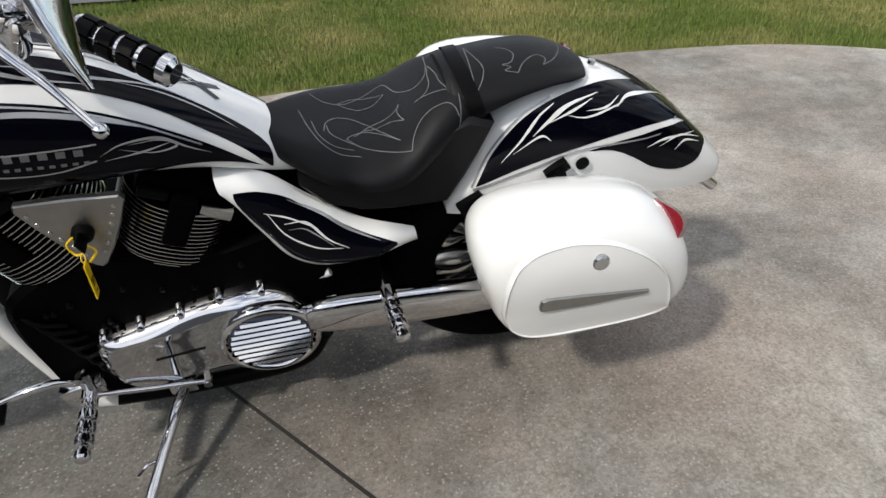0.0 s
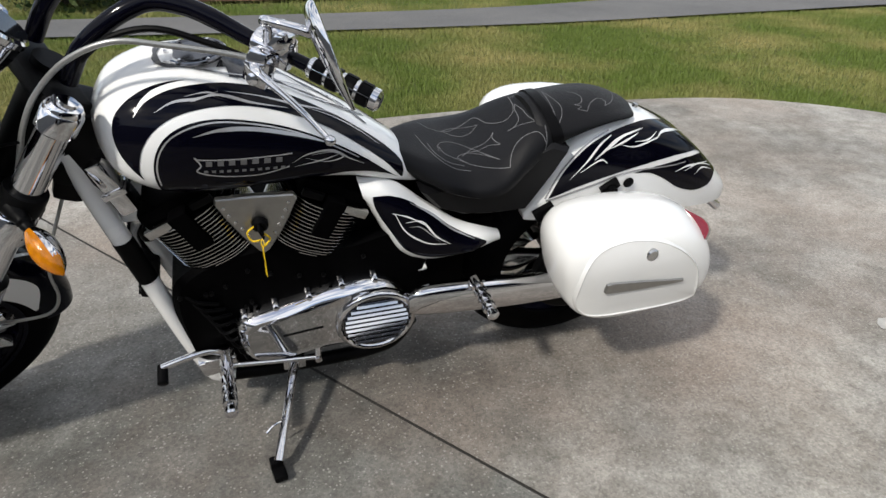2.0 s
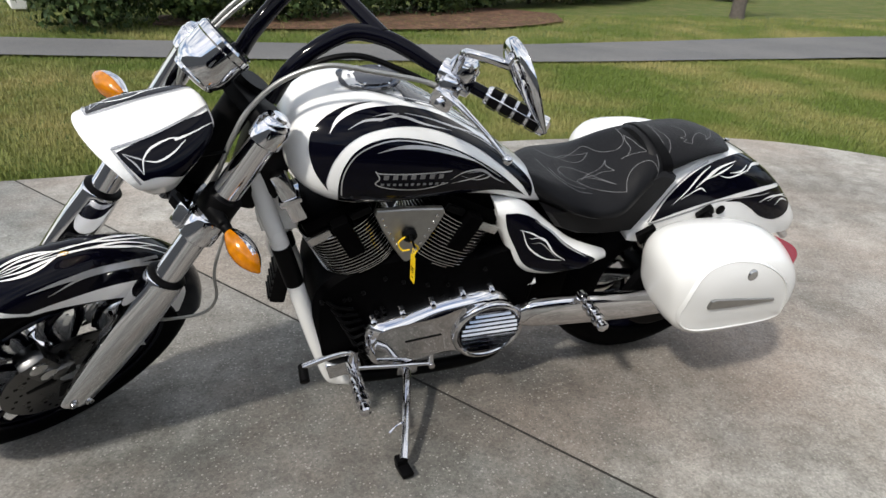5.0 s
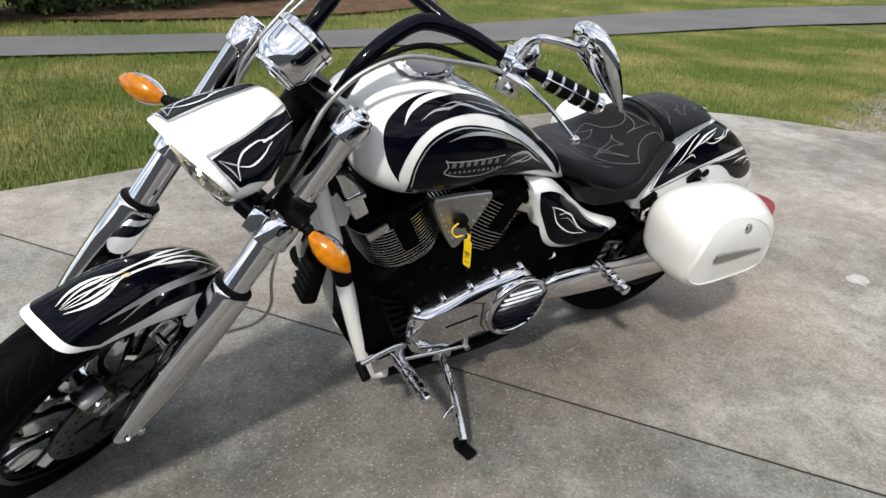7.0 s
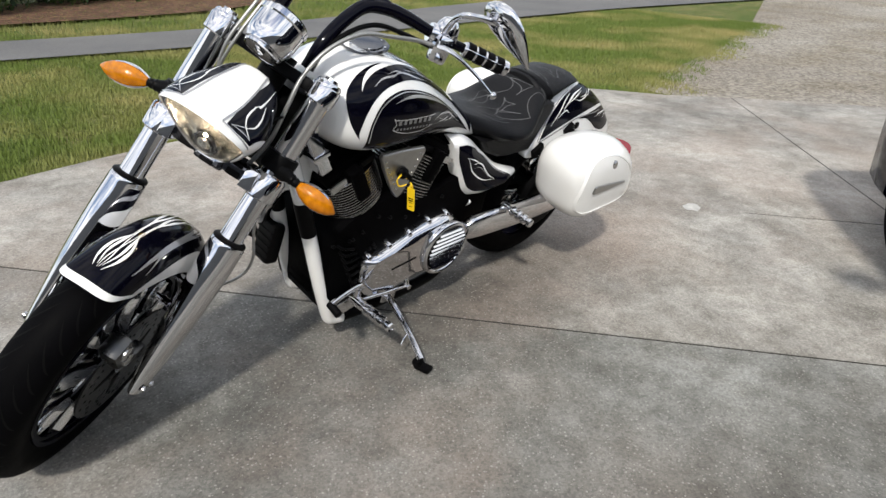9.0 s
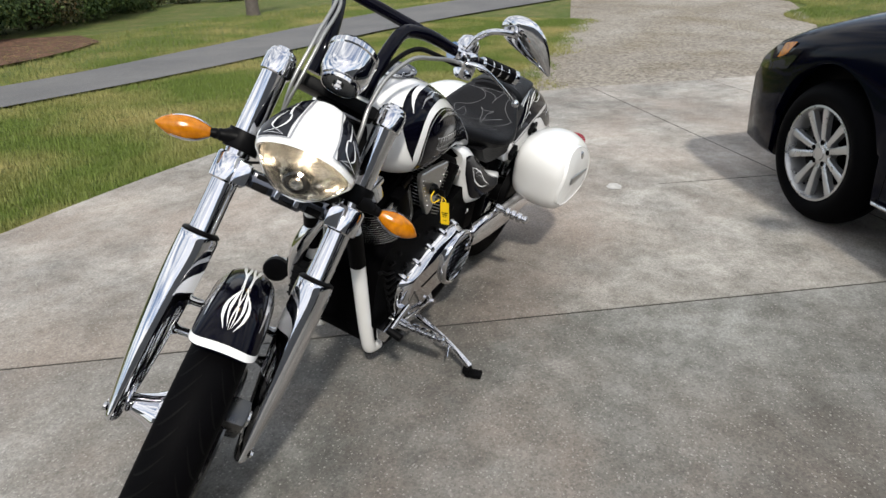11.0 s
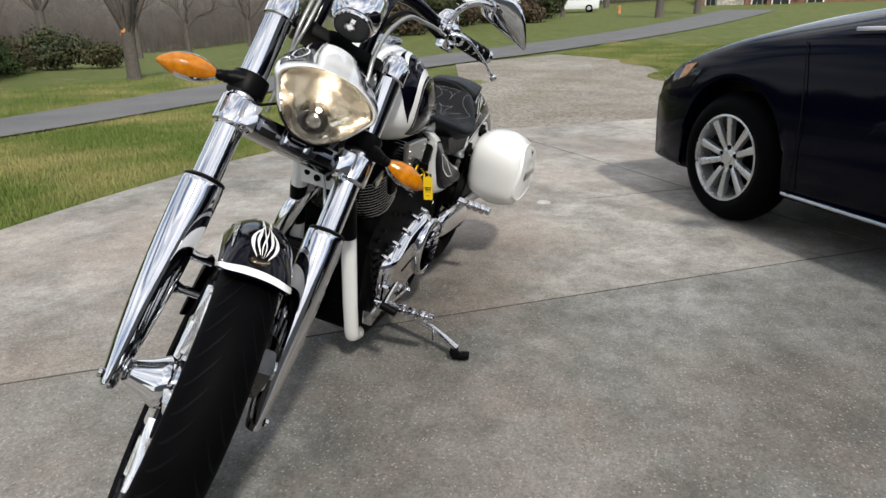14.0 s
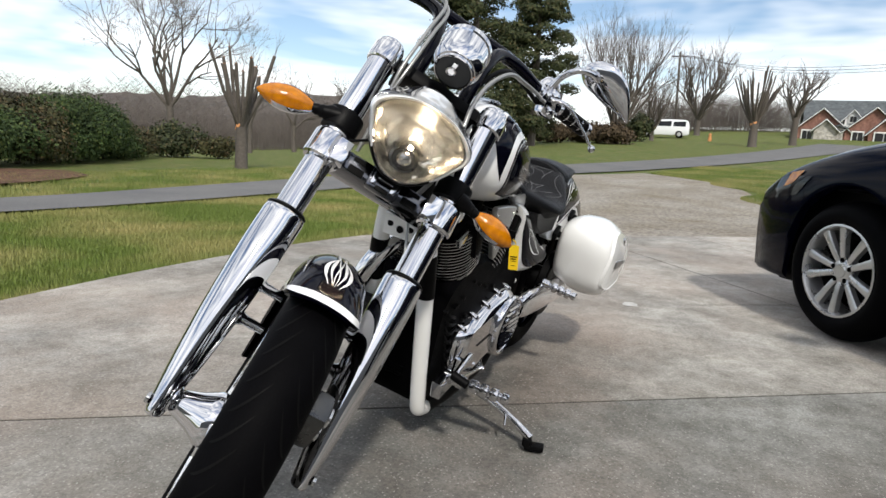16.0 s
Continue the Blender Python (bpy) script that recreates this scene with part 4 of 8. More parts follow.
# headlamp
LAMP = Matrix.Translation((0.015, 0.007, -0.012)) @ FORK @ Matrix.Translation((0.185, 0, -0.235)) @ Matrix(((0, math.sin(radians(RAKE)), math.cos(radians(RAKE))), (1, 0, 0), (0, math.cos(radians(RAKE)), -math.sin(radians(RAKE))))).to_4x4()
LENS = [(0.110, 0.038), (0.094, 0.066), (0.050, 0.092), (0.0, 0.100), (-0.050, 0.092), (-0.094, 0.066), (-0.110, 0.038), (-0.100, 0.005), (-0.072, -0.050), (-0.034, -0.086), (0.0, -0.093), (0.034, -0.086), (0.072, -0.050), (0.100, 0.005)]
lens_c = curve(LENS, 72, True)


def lens_ring(s, z, dy=0.0, sx=1.0, slope=0.0, tall=1.0, peak=0.0):
    lean = 0.20 * min(1.0, max(0.0, (z + 0.11) / 0.09))       # the lens leans out at the top
    return [Vector((p.x * s * sx, p.y * s * tall + dy, z + slope * (p.y * s) + lean * (p.y * s * tall - 0.045) + peak * (max(0.0, p.y) * 10) ** 1.5)) for p in lens_c]


bm = bmesh.new()
shell = [(0.86, -0.008, 0.0, 1.0, 0.22, 1.0, 0.012), (0.905, -0.008, 0.0, 1.0, 0.24, 1.0, 0.020), (0.945, -0.022, -0.002, 1.0, 0.21, 0.98, 0.018), (1.01, -0.06, -0.001, 0.98, 0.12, 0.90, 0.010), (0.96, -0.10, 0.012, 0.94, 0.04, 0.84, 0.004), (0.80, -0.145, 0.031, 0.90, 0.0, 0.80, 0.0), (0.60, -0.172, 0.050, 0.86, -0.03, 0.80, 0.0), (0.3, -0.182, 0.066, 0.8, -0.03, 0.80, 0.0)]
SHELL = interp(shell, 36)
loft(bm, [lens_ring(*r) for r in SHELL], False, True)
for f in bm.faces:
    c = f.calc_center_median()
    f.material_index = 1 if c.y < -0.028 + 0.25 * (c.z + 0.03) and c.z < -0.034 else 0
bmesh.ops.transform(bm, matrix=LAMP, verts=bm.verts)
nacelle = part("headlamp_shell", bm, [M_WHITE, M_MATTE], bike, "white and black pointed headlamp shell")
NAC_T = surface_of(nacelle)
bm = bmesh.new()
loft(bm, [lens_ring(s * 0.862, z, 0, 1, 0.17) for s, z in ((0.985, -0.018), (1.0, -0.009), (0.985, -0.006), (0.955, -0.009), (0.955, -0.018))], False, False)
part("lamp_rim", bm, M_CHROME, nacelle, "chrome lamp rim", m=LAMP)
bm = bmesh.new()
loft(bm, [lens_ring(s * 0.862, z, 0, 1, 0.17 * s) for s, z in ((0.96, -0.011), (0.9, -0.006), (0.75, 0.0), (0.5, 0.004), (0.25, 0.006), (0.05, 0.0065))], False, True)
lens = part("lamp_lens", bm, M_GLASS, nacelle, "clear headlamp lens", m=LAMP)
lens.visible_shadow = False
bm = bmesh.new()
press = random.Random(12)
dish = [[0.955, -0.018, 0.0], [0.90, -0.034, -0.002], [0.72, -0.055, -0.008], [0.45, -0.069, -0.015], [0.16, -0.075, -0.02]]
rows = []
for k, (q, z, dy) in enumerate(interp(dish, 13)):
    ring = lens_ring(q * 0.862, z, dy, 1, 0.15 * q)[::2]
    rows.append([p + Vector((0, 0, 0 if k == 0 else press.uniform(-0.0032, 0.0032))) for p in ring])
loft(bm, rows, False, True)
part("reflector", bm, M_REFL, nacelle, "bright headlamp reflector", m=LAMP)
bm = bmesh.new()
lathe(bm, [(0.0, 0.012), (0.010, 0.010), (0.014, 0.004), (0.014, -0.05)], LAMP @ Matrix.Translation((0, -0.026, -0.046)), 20)
part("bulb_shield", bm, M_STEEL, nacelle)
bm = bmesh.new()
lathe(bm, [(0.026, -0.004), (0.027, 0.002), (0.022, 0.004), (0.019, 0.001), (0.019, -0.006)], LAMP @ Matrix.Translation((0, -0.026, -0.058)), 28)
part("bulb_ring", bm, M_DISC, nacelle, "dark ring round the bulb socket")
bm = bmesh.new()
bmesh.ops.create_uvsphere(bm, u_segments=14, v_segments=10, radius=0.0042, matrix=LAMP @ Matrix.Translation((0, -0.002, -0.052)))
part("bulb", bm, M_BULB, nacelle, "lit halogen bulb")

# instrument can
CAN = FORK @ axis_m((0.126, 0, 0.008), (math.cos(radians(RAKE + 38)), 0, -math.sin(radians(RAKE + 38))), (0, 1, 0)) @ Matrix.Scale(1.08, 4)
bm = bmesh.new()
lathe(bm, [(0.048, -0.040), (0.052, -0.036), (0.052, -0.026), (0.0495, -0.023), (0.0495, 0.006), (0.048, 0.022), (0.041, 0.036), (0.032, 0.040)], CAN, 44)
can = part("speedometer", bm, M_CHROME, bike, "chrome speedometer can with a black front dial")
bm = bmesh.new()
lathe(bm, [(0.047, -0.0405), (0.046, -0.043), (0.0, -0.043)], CAN, 40)
part("dial_glass", bm, M_DARKGLASS, can)
bm = bmesh.new()
lathe(bm, [(0.036, 0.030), (0.0365, 0.041), (0.034, 0.045), (0.020, 0.0435), (0.0, 0.043)], CAN, 36)
part("front_dial", bm, M_DIAL, can, "glossy black front dial")
bm = bmesh.new()
lathe(bm, [(0.0375, 0.036), (0.0395, 0.040), (0.0385, 0.0445), (0.0360, 0.0455), (0.0345, 0.040)], CAN, 40)
part("dial_bezel", bm, M_CHROME, can, "chrome bezel")
bm = bmesh.new()
lathe(bm, [(0.0105, 0.0425), (0.0105, 0.047), (0.0078, 0.0485), (0.0070, 0.046), (0.0, 0.0455)], CAN @ Matrix.Translation((-0.004, 0.0, 0)), 18)
box(bm, (0.009, 0.014, 0.003), CAN @ Matrix.Translation((-0.004, 0.015, 0.0445)), 0.001)
part("dial_boss", bm, M_CHROME, can, "chrome boss at the dial's middle")

# handlebar
bm = bmesh.new()
for sy in (1, -1):
    tube(bm, [FORK @ Vector((u, sy * v, w)) for u, v, w in ((0.005, 0.062, -0.01), (0.008, 0.062, 0.06), (-0.012, 0.070, 0.13), (-0.045, 0.086, 0.188), (-0.078, 0.125, 0.218), (-0.105, 0.168, 0.232), (-0.14, 0.225, 0.242), (-0.172, 0.268, 0.252), (-0.20, 0.322, 0.266), (-0.247, 0.430, 0.292))], [0.0165] * 6 + [0.0145, 0.0127, 0.0127, 0.0127], 16, 60)
bar = part("handlebar", bm, M_BLACK, bike, "gloss black handlebar with arched risers")
bm = bmesh.new()
tube(bm, [FORK @ Vector((-0.078, v, 0.222)) for v in (-0.125, -0.04, 0.04, 0.125)], 0.015, 16)
part("cross_bar", bm, M_BLACK, bar)


def grip(sy):
    a, b = Vector((-0.200, sy * 0.322, 0.266)), Vector((-0.247, sy * 0.430, 0.292))
    d = (b - a).normalized()
    m = FORK @ axis_m(a, d)
    L = (b - a).length
    bm = bmesh.new()
    lathe(bm, [(0.016, -0.004), (0.019, 0.0), (0.019, L * 0.98), (0.021, L), (0.021, L + 0.012), (0.014, L + 0.018), (0.0, L + 0.018)], m, 24)
    g = part("grip", bm, M_CHROME, bar, "chrome grip with black rubber bands")
    for k in range(4):
        z0 = 0.005 + k * L / 4.05
        for q in range(6):
            a0 = 2 * math.pi * q / 6
            bm = bmesh.new()
            ring0 = []
            for zz, rr in ((z0, 0.019), (z0 + 0.002, 0.0225), (z0 + L / 4.05 - 0.008, 0.0225), (z0 + L / 4.05 - 0.006, 0.019)):
                ring0.append([m @ Vector((rr * math.cos(a0 + e), rr * math.sin(a0 + e), zz)) for e in np.linspace(0.06, 0.98, 5)])
            loft(bm, ring0, closed=False)
            part("rubber_pad", bm, M_MATTE, g)
    return g


grip(1), grip(-1)


def controls(sy):
    c = Vector((-0.172, sy * 0.268, 0.252))
    m = FORK @ axis_m(c, Vector((-0.40, sy * 0.89, 0.21)), (0, 0, 1))
    bm = bmesh.new()
    box(bm, (0.050, 0.044, 0.058), m, 0.012)
    lathe(bm, [(0.025, -0.045), (0.027, -0.04), (0.027, -0.005)], m, 22)
    box(bm, (0.030, 0.052, 0.034), m @ Matrix.Translation((-0.012, 0.036 * sy, -0.012)), 0.008)
    lathe(bm, [(0.0, 0.034), (0.016, 0.031), (0.027, 0.020), (0.031, 0.004), (0.030, -0.012), (0.024, -0.018)], m @ Matrix.Translation((0.022, 0.006 * sy, -0.004)) @ pose(0, 0, 0, 0, 70, 0), 26)
    sw = part("switch_housing", bm, M_CHROME, bar, "chrome switch housing with a domed cover")
    bm = bmesh.new()
    box(bm, (0.062, 0.036, 0.050), m @ Matrix.Translation((-0.034, 0.030 * sy, -0.012)) @ pose(0, 0, 0, 0, 0, 18 * sy), 0.013)
    lathe(bm, [(0.0, 0.022), (0.009, 0.021), (0.011, 0.017), (0.011, -0.017), (0.0, -0.02)], m @ Matrix.Translation((-0.052, 0.034 * sy, -0.012)) @ pose(0, 0, 0, 90, 0, 0), 16)
    part("lever_perch", bm, M_CHROME, sw, "chrome clutch lever perch")
    bm = bmesh.new()
    tip = Vector((-0.178, sy * 0.452, 0.206))
    st = FORK @ Vector((-0.118, sy * 0.272, 0.222))
    mid1 = FORK @ Vector((-0.108, sy * 0.315, 0.226))
    mid2 = FORK @ Vector((-0.142, sy * 0.385, 0.220))
    tube(bm, [st, mid1, mid2, FORK @ tip], [0.011, 0.009, 0.0065, 0.0055], 12, 24, flat=0.6)
    bmesh.ops.create_uvsphere(bm, u_segments=14, v_segments=10, radius=0.0105, matrix=Matrix.Translation(FORK @ tip))
    part("lever", bm, M_CHROME, sw, "chrome lever with ball end")
    bm = bmesh.new()
    box(bm, (0.022, 0.018, 0.016), m @ Matrix.Translation((0.004, -0.026, 0.012)), 0.003)
    part("switch_button", bm, M_MATTE, sw, "black switch")
    # mirror on a curved stem
    bm = bmesh.new()
    tube(bm, [FORK @ Vector((u, sy * v, w)) for u, v, w in ((-0.142, 0.262, 0.262), (-0.115, 0.268, 0.292), (-0.078, 0.287, 0.308), (-0.074, 0.315, 0.322), (-0.090, 0.343, 0.336), (-0.108, 0.362, 0.344))], [0.0095, 0.0085, 0.008, 0.008, 0.009, 0.008], 12, 32)
    stem = part("mirror_stem", bm, M_CHROME, bar, "curved chrome mirror stem")
    a, b = Vector((-0.112, sy * 0.318, 0.378)), Vector((-0.138, sy * 0.482, 0.289))
    bm = bmesh.new()
    ax = (b - a).normalized()
    back = Vector((0.534, sy * -0.335, -0.774)).normalized()
    back = (back - ax * back.dot(ax)).normalized()
    side = ax.cross(back)
    rows = [(0.0, 0.004, 0.005), (0.03, 0.022, 0.012), (0.10, 0.038, 0.019), (0.25, 0.050, 0.023), (0.45, 0.046, 0.021), (0.65, 0.034, 0.016), (0.85, 0.017, 0.009), (1.0, 0.003, 0.002)]
    L = (b - a).length
    rings = []
    for t, hw, hd in interp(rows, 26):
        cen = a + ax * (L * t) + side * (0.028 * math.sin(t * 2.2) * -1)
        rings.append([FORK @ (cen + side * (hw * math.cos(2 * math.pi * i / 24)) + back * (hd * math.sin(2 * math.pi * i / 24) if math.sin(2 * math.pi * i / 24) > 0 else 0.004 * math.sin(2 * math.pi * i / 24))) for i in range(24)])
    loft(bm, rings)
    part("mirror", bm, M_CHROME, bar, "teardrop chrome mirror")


controls(1)

# indicators
def indicator(sy):
    base = Vector((0.062, sy * 0.165, -0.226 - 0.010 * (sy > 0)))
    tip = Vector((0.044, 0.302, -0.252)) if sy > 0 else Vector((0.062, -0.306, -0.262))
    m = FORK @ axis_m(base, tip - base, (1, 0, 0))
    L = (tip - base).length
    bm = bmesh.new()
    lathe(bm, [(0.0375, -0.245), (0.0385, -0.242), (0.0385, -0.206), (0.0375, -0.202)], FORK @ Matrix.Translation((0.045, sy * 0.134, 0)), 28)
    lathe(bm, [(0.020, -0.02), (0.018, 0.0), (0.013, 0.012), (0.014, 0.016), (0.011, 0.022), (0.012, 0.026), (0.010, 0.032), (0.010, 0.038)], m, 18)
    body = part("indicator", bm, M_MATTE, bike, "amber indicator on a black rubber stalk")
    bm = bmesh.new()
    z0 = 0.034
    rows = [(0.0, 0.009, 0.009), (0.10, 0.016, 0.015), (0.28, 0.024, 0.022), (0.48, 0.0265, 0.0245), (0.70, 0.023, 0.021), (0.88, 0.0135, 0.013), (1.0, 0.003, 0.003)]
    rings = []
    for t, ry, rx in interp(rows, 26):
        rings.append([m @ Vector((rx * math.cos(2 * math.pi * i / 26) if math.cos(2 * math.pi * i / 26) > 0 else 0.35 * rx * math.cos(2 * math.pi * i / 26), ry * math.sin(2 * math.pi * i / 26), z0 + (L - z0) * t)) for i in range(26)])
    loft(bm, rings)
    part("amber_lens", bm, M_AMBER, body, "pointed amber lens")
    bm = bmesh.new()
    rings = []
    for t, ry, rx in interp(rows, 26):
        rings.append([m @ Vector((1.03 * rx * math.cos(math.pi * (0.32 + 1.36 * i / 16)), 1.03 * ry * math.sin(math.pi * (0.32 + 1.36 * i / 16)), z0 - 0.001 + (L - z0) * t * 0.985)) for i in range(17)])
    loft(bm, rings, closed=False)
    part("indicator_shell", bm, M_CHROME, body, "chrome back shell")
    return body


indicator(1), indicator(-1)

# frame
for sy in (1, -1):
    bm = bmesh.new()
    tube(bm, [(1.165, sy * 0.045, 0.80), (1.145, sy * 0.055, 0.70), (1.118, sy * 0.068, 0.595), (1.088, sy * 0.077, 0.475), (1.052, sy * 0.088, 0.325), (1.03, sy * 0.094, 0.24), (1.003, sy * 0.100, 0.150), (0.985, sy * 0.100, 0.128), (0.95, sy * 0.100, 0.118)], 0.0215, 18, 44)
    part("down_tube", bm, M_WHITE, bike, "white painted frame down tube")
for sy in (1, -1):
    bm = bmesh.new()
    tube(bm, [(1.116, sy * 0.069, 0.588), (1.088, sy * 0.077, 0.475)], 0.0228, 18)
    part("frame_sleeve", bm, M_MATTE, bike, "black sleeve on the down tube")
    bm = bmesh.new()
    tube(bm, [(0.98, sy * 0.100, 0.12), (0.8, sy * 0.105, 0.115), (0.55, sy * 0.105, 0.13), (0.47, sy * 0.1, 0.22)], 0.02, 14, 24)
    part("frame_rail", bm, M_MATTE, bike, "black lower frame rail")
for sy in (1, -1):
    bm = bmesh.new()
    rings = []
    for x, zc, hh, ht, y0 in interp([(0.50, 0.345, 0.030, 0.020, 0.160), (0.47, 0.350, 0.044, 0.024, 0.165), (0.38, 0.352, 0.050, 0.026, 0.172), (0.20, 0.345, 0.049, 0.026, 0.178), (0.05, 0.340, 0.044, 0.025, 0.180), (-0.04, 0.336, 0.036, 0.022, 0.180), (-0.06, 0.334, 0.020, 0.014, 0.180)], 30):
        rings.append([Vector((x, sy * (y0 + ht * spow(math.cos(2 * math.pi * i / 28), 0.75)), zc + hh * spow(math.sin(2 * math.pi * i / 28), 0.75))) for i in range(28)])
    loft(bm, rings)
    part("swing_arm", bm, M_CHROME, bike, "chrome swing arm")
for sy in (1, -1):
    bm = bmesh.new()
    tube(bm, [(0.53, sy * 0.09, 0.375), (0.48, sy * 0.10, 0.40), (0.44, sy * 0.105, 0.415)], [0.015, 0.014, 0.011], 12, 12)
    part("frame_gusset", bm, M_WHITE, bike, "white frame gusset")

# engine
bm = bmesh.new()
outline = [(1.005, 0.15), (1.045, 0.30), (1.045, 0.44), (1.0, 0.50), (0.93, 0.535), (0.84, 0.555), (0.72, 0.54), (0.62, 0.53), (0.50, 0.55), (0.44, 0.46), (0.46, 0.24), (0.56, 0.18), (0.80, 0.165)]
mm = Matrix.Translation((0, -0.13, 0)) @ Matrix(((1, 0, 0), (0, 0, 1), (0, 1, 0))).to_4x4()
extrude_outline(bm, [tuple(p[:2]) for p in curve(outline, 48, True)], 0.245, mm, 0.015)
engine = part("engine_case", bm, M_CASE, bike, "black crankcase of a big V-twin engine")
bm = bmesh.new()
box(bm, (0.33, 0.15, 0.16), pose(0.47, 0, 0.52), 0.02)
part("gearbox_top", bm, M_CASE, engine)
bm = bmesh.new()
box(bm, (0.20, 0.19, 0.10), pose(0.36, 0, 0.49), 0.02)
part("battery_box", bm, M_CASE, engine)
bm = bmesh.new()
box(bm, (0.20, 0.20, 0.24), pose(0.43, 0, 0.42), 0.02)
part("gearbox", bm, M_CASE, engine)
bm = bmesh.new()
box(bm, (0.040, 0.10, 0.27), pose(1.000, 0, 0.35, 0, -14, 0), 0.012)
cooler = part("oil_cooler", bm, M_CASE, engine, "black finned oil cooler")
for k in range(14):
    bm = bmesh.new()
    box(bm, (0.043, 0.103, 0.004), pose(1.000 - 0.0047 * (k - 6.5), 0, 0.35 + 0.019 * (k - 6.5), 0, -14, 0))
    part("cooler_fin", bm, M_CASE, cooler)
rs = random.Random(3)
for k in range(14):
    bm = bmesh.new()
    x, z, y = rs.uniform(0.60, 1.03), rs.uniform(0.42, 0.56), 0.118
    lathe(bm, [(0.0055, -0.01), (0.0055, 0.004), (0.003, 0.005)], axis_m((x, y, z - 0.05), (0, 1, 0)), 8)
    part("case_bolt", bm, M_MATTE, engine)
for k in range(9):
    bm = bmesh.new()
    x = 1.03 - 0.012 * k
    tube(bm, [(x, 0.1, 0.45 - 0.02 * k), (x - 0.03, 0.12, 0.42 - 0.03 * k), (x - 0.08, 0.118, 0.40 - 0.02 * k)], 0.005, 6, 8)
    part("hose", bm, M_MATTE, engine)


def cylinder(px, pz, lean, n, name_label):
    """One finned cylinder and head; lean in degrees towards the front."""
    d = Vector((math.sin(radians(lean)), 0, math.cos(radians(lean))))
    side = 1 if lean > 0 else -1
    m = axis_m((px, 0, pz), d, (1, 0, 0))
    bm = bmesh.new()
    lathe(bm, [(0.070, -0.03), (0.070, 0.20)], m, 28)
    barrel = part("cylinder", bm, M_CASE, engine, name_label)
    for k in range(n + 5):
        h = -0.008 + k * 0.0097
        grow = 0.70 + 0.30 * min(1.0, (k + 1) / 7) ** 0.7
        bm = bmesh.new()
        ring_o = [(0.106 * grow * spow(math.cos(2 * math.pi * i / 44), 0.8), 0.124 * grow * spow(math.sin(2 * math.pi * i / 44), 0.8)) for i in range(44)]
        rings = [[m @ Vector((x * s, y * s, h + dz)) for x, y in ring_o] for s, dz in ((0.6, -0.0016), (0.985, -0.0014), (1.0, -0.0010), (1.0, 0.0010), (0.985, 0.0014), (0.6, 0.0016))]
        V = loft(bm, rings, False, False)
        bm.faces.ensure_lookup_table()
        for f in bm.faces:
            c = m.inverted() @ f.calc_center_median()
            e = math.hypot(c.x / (0.106 * grow), c.y / (0.124 * grow))
            f.material_index = 1 if e > 0.975 else 0
        part("fin", bm, [M_CASE, M_STEEL], barrel)
    bm = bmesh.new()
    top = 0.172
    box(bm, (0.165, 0.20, 0.05), m @ Matrix.Translation((0, 0, top + 0.022)), 0.014)
    box(bm, (0.044, 0.05, 0.105), m @ Matrix.Translation((0.0, 0.108, top - 0.026)), 0.008)
    part("cylinder_head", bm, M_CASE, engine)
    bm = bmesh.new()
    box(bm, (0.056, 0.012, 0.022), m @ Matrix.Translation((0.056 * side, 0.112, top + 0.004)), 0.003)
    part("head_cap", bm, M_STEEL, engine, "polished block on the cylinder head")
    bm = bmesh.new()
    box(bm, (0.050, 0.012, 0.018), m @ Matrix.Translation((-0.052 * side, 0.108, top + 0.016)), 0.003)
    part("head_cap", bm, M_MATTE, engine)
    return barrel


cylinder(0.905, 0.500, 26, 14, "finned front cylinder with bright fin edges")
cylinder(0.748, 0.487, -26, 14, "finned rear cylinder with bright fin edges")
bm = bmesh.new()
box(bm, (0.035, 0.06, 0.12), pose(1.095, 0.075, 0.735, 8, 22, 0), 0.006)
box(bm, (0.05, 0.066, 0.016), pose(1.092, 0.078, 0.728, 8, 22, 0), 0.004)
part("coil_cover", bm, M_CHROME, engine, "chrome cover at the front head")
# intake plate with rivets and key
PLATE = [(0.922, 0.712), (0.918, 0.722), (0.84, 0.722), (0.762, 0.716), (0.756, 0.705), (0.775, 0.660), (0.800, 0.612), (0.826, 0.572), (0.836, 0.566), (0.846, 0.572), (0.878, 0.620), (0.905, 0.672)]
pm = Matrix.Translation((-0.007, 0.124, -0.010)) @ Matrix(((1, 0, 0), (0, 0, 1), (0, 1, 0))).to_4x4()
bm = bmesh.new()
extrude_outline(bm, PLATE, 0.014, pm, 0.003)
plate = part("intake_cover", bm, M_ALU, engine, "triangular brushed intake cover with rivets")
for x, z in ((0.905, 0.700), (0.897, 0.680), (0.886, 0.660), (0.875, 0.642), (0.863, 0.622), (0.851, 0.602), (0.775, 0.698), (0.782, 0.680), (0.790, 0.660), (0.799, 0.642), (0.809, 0.622), (0.820, 0.602)):
    bm = bmesh.new()
    lathe(bm, [(0.0045, 0.0), (0.004, 0.002), (0.0, 0.003)], axis_m((x - 0.007, 0.138, z - 0.010), (0, 1, 0)), 10)
    part("rivet", bm, M_STEEL, plate)
bm = bmesh.new()
lathe(bm, [(0.018, 0.0), (0.017, 0.012), (0.012, 0.016), (0.0, 0.016)], axis_m((0.831, 0.137, 0.642), (0, 1, 0)), 18)
box(bm, (0.005, 0.03, 0.024), pose(0.831, 0.165, 0.642, 0, 20, 0), 0.002)
part("ignition_key", bm, M_MATTE, plate, "black ignition switch with the key in it")
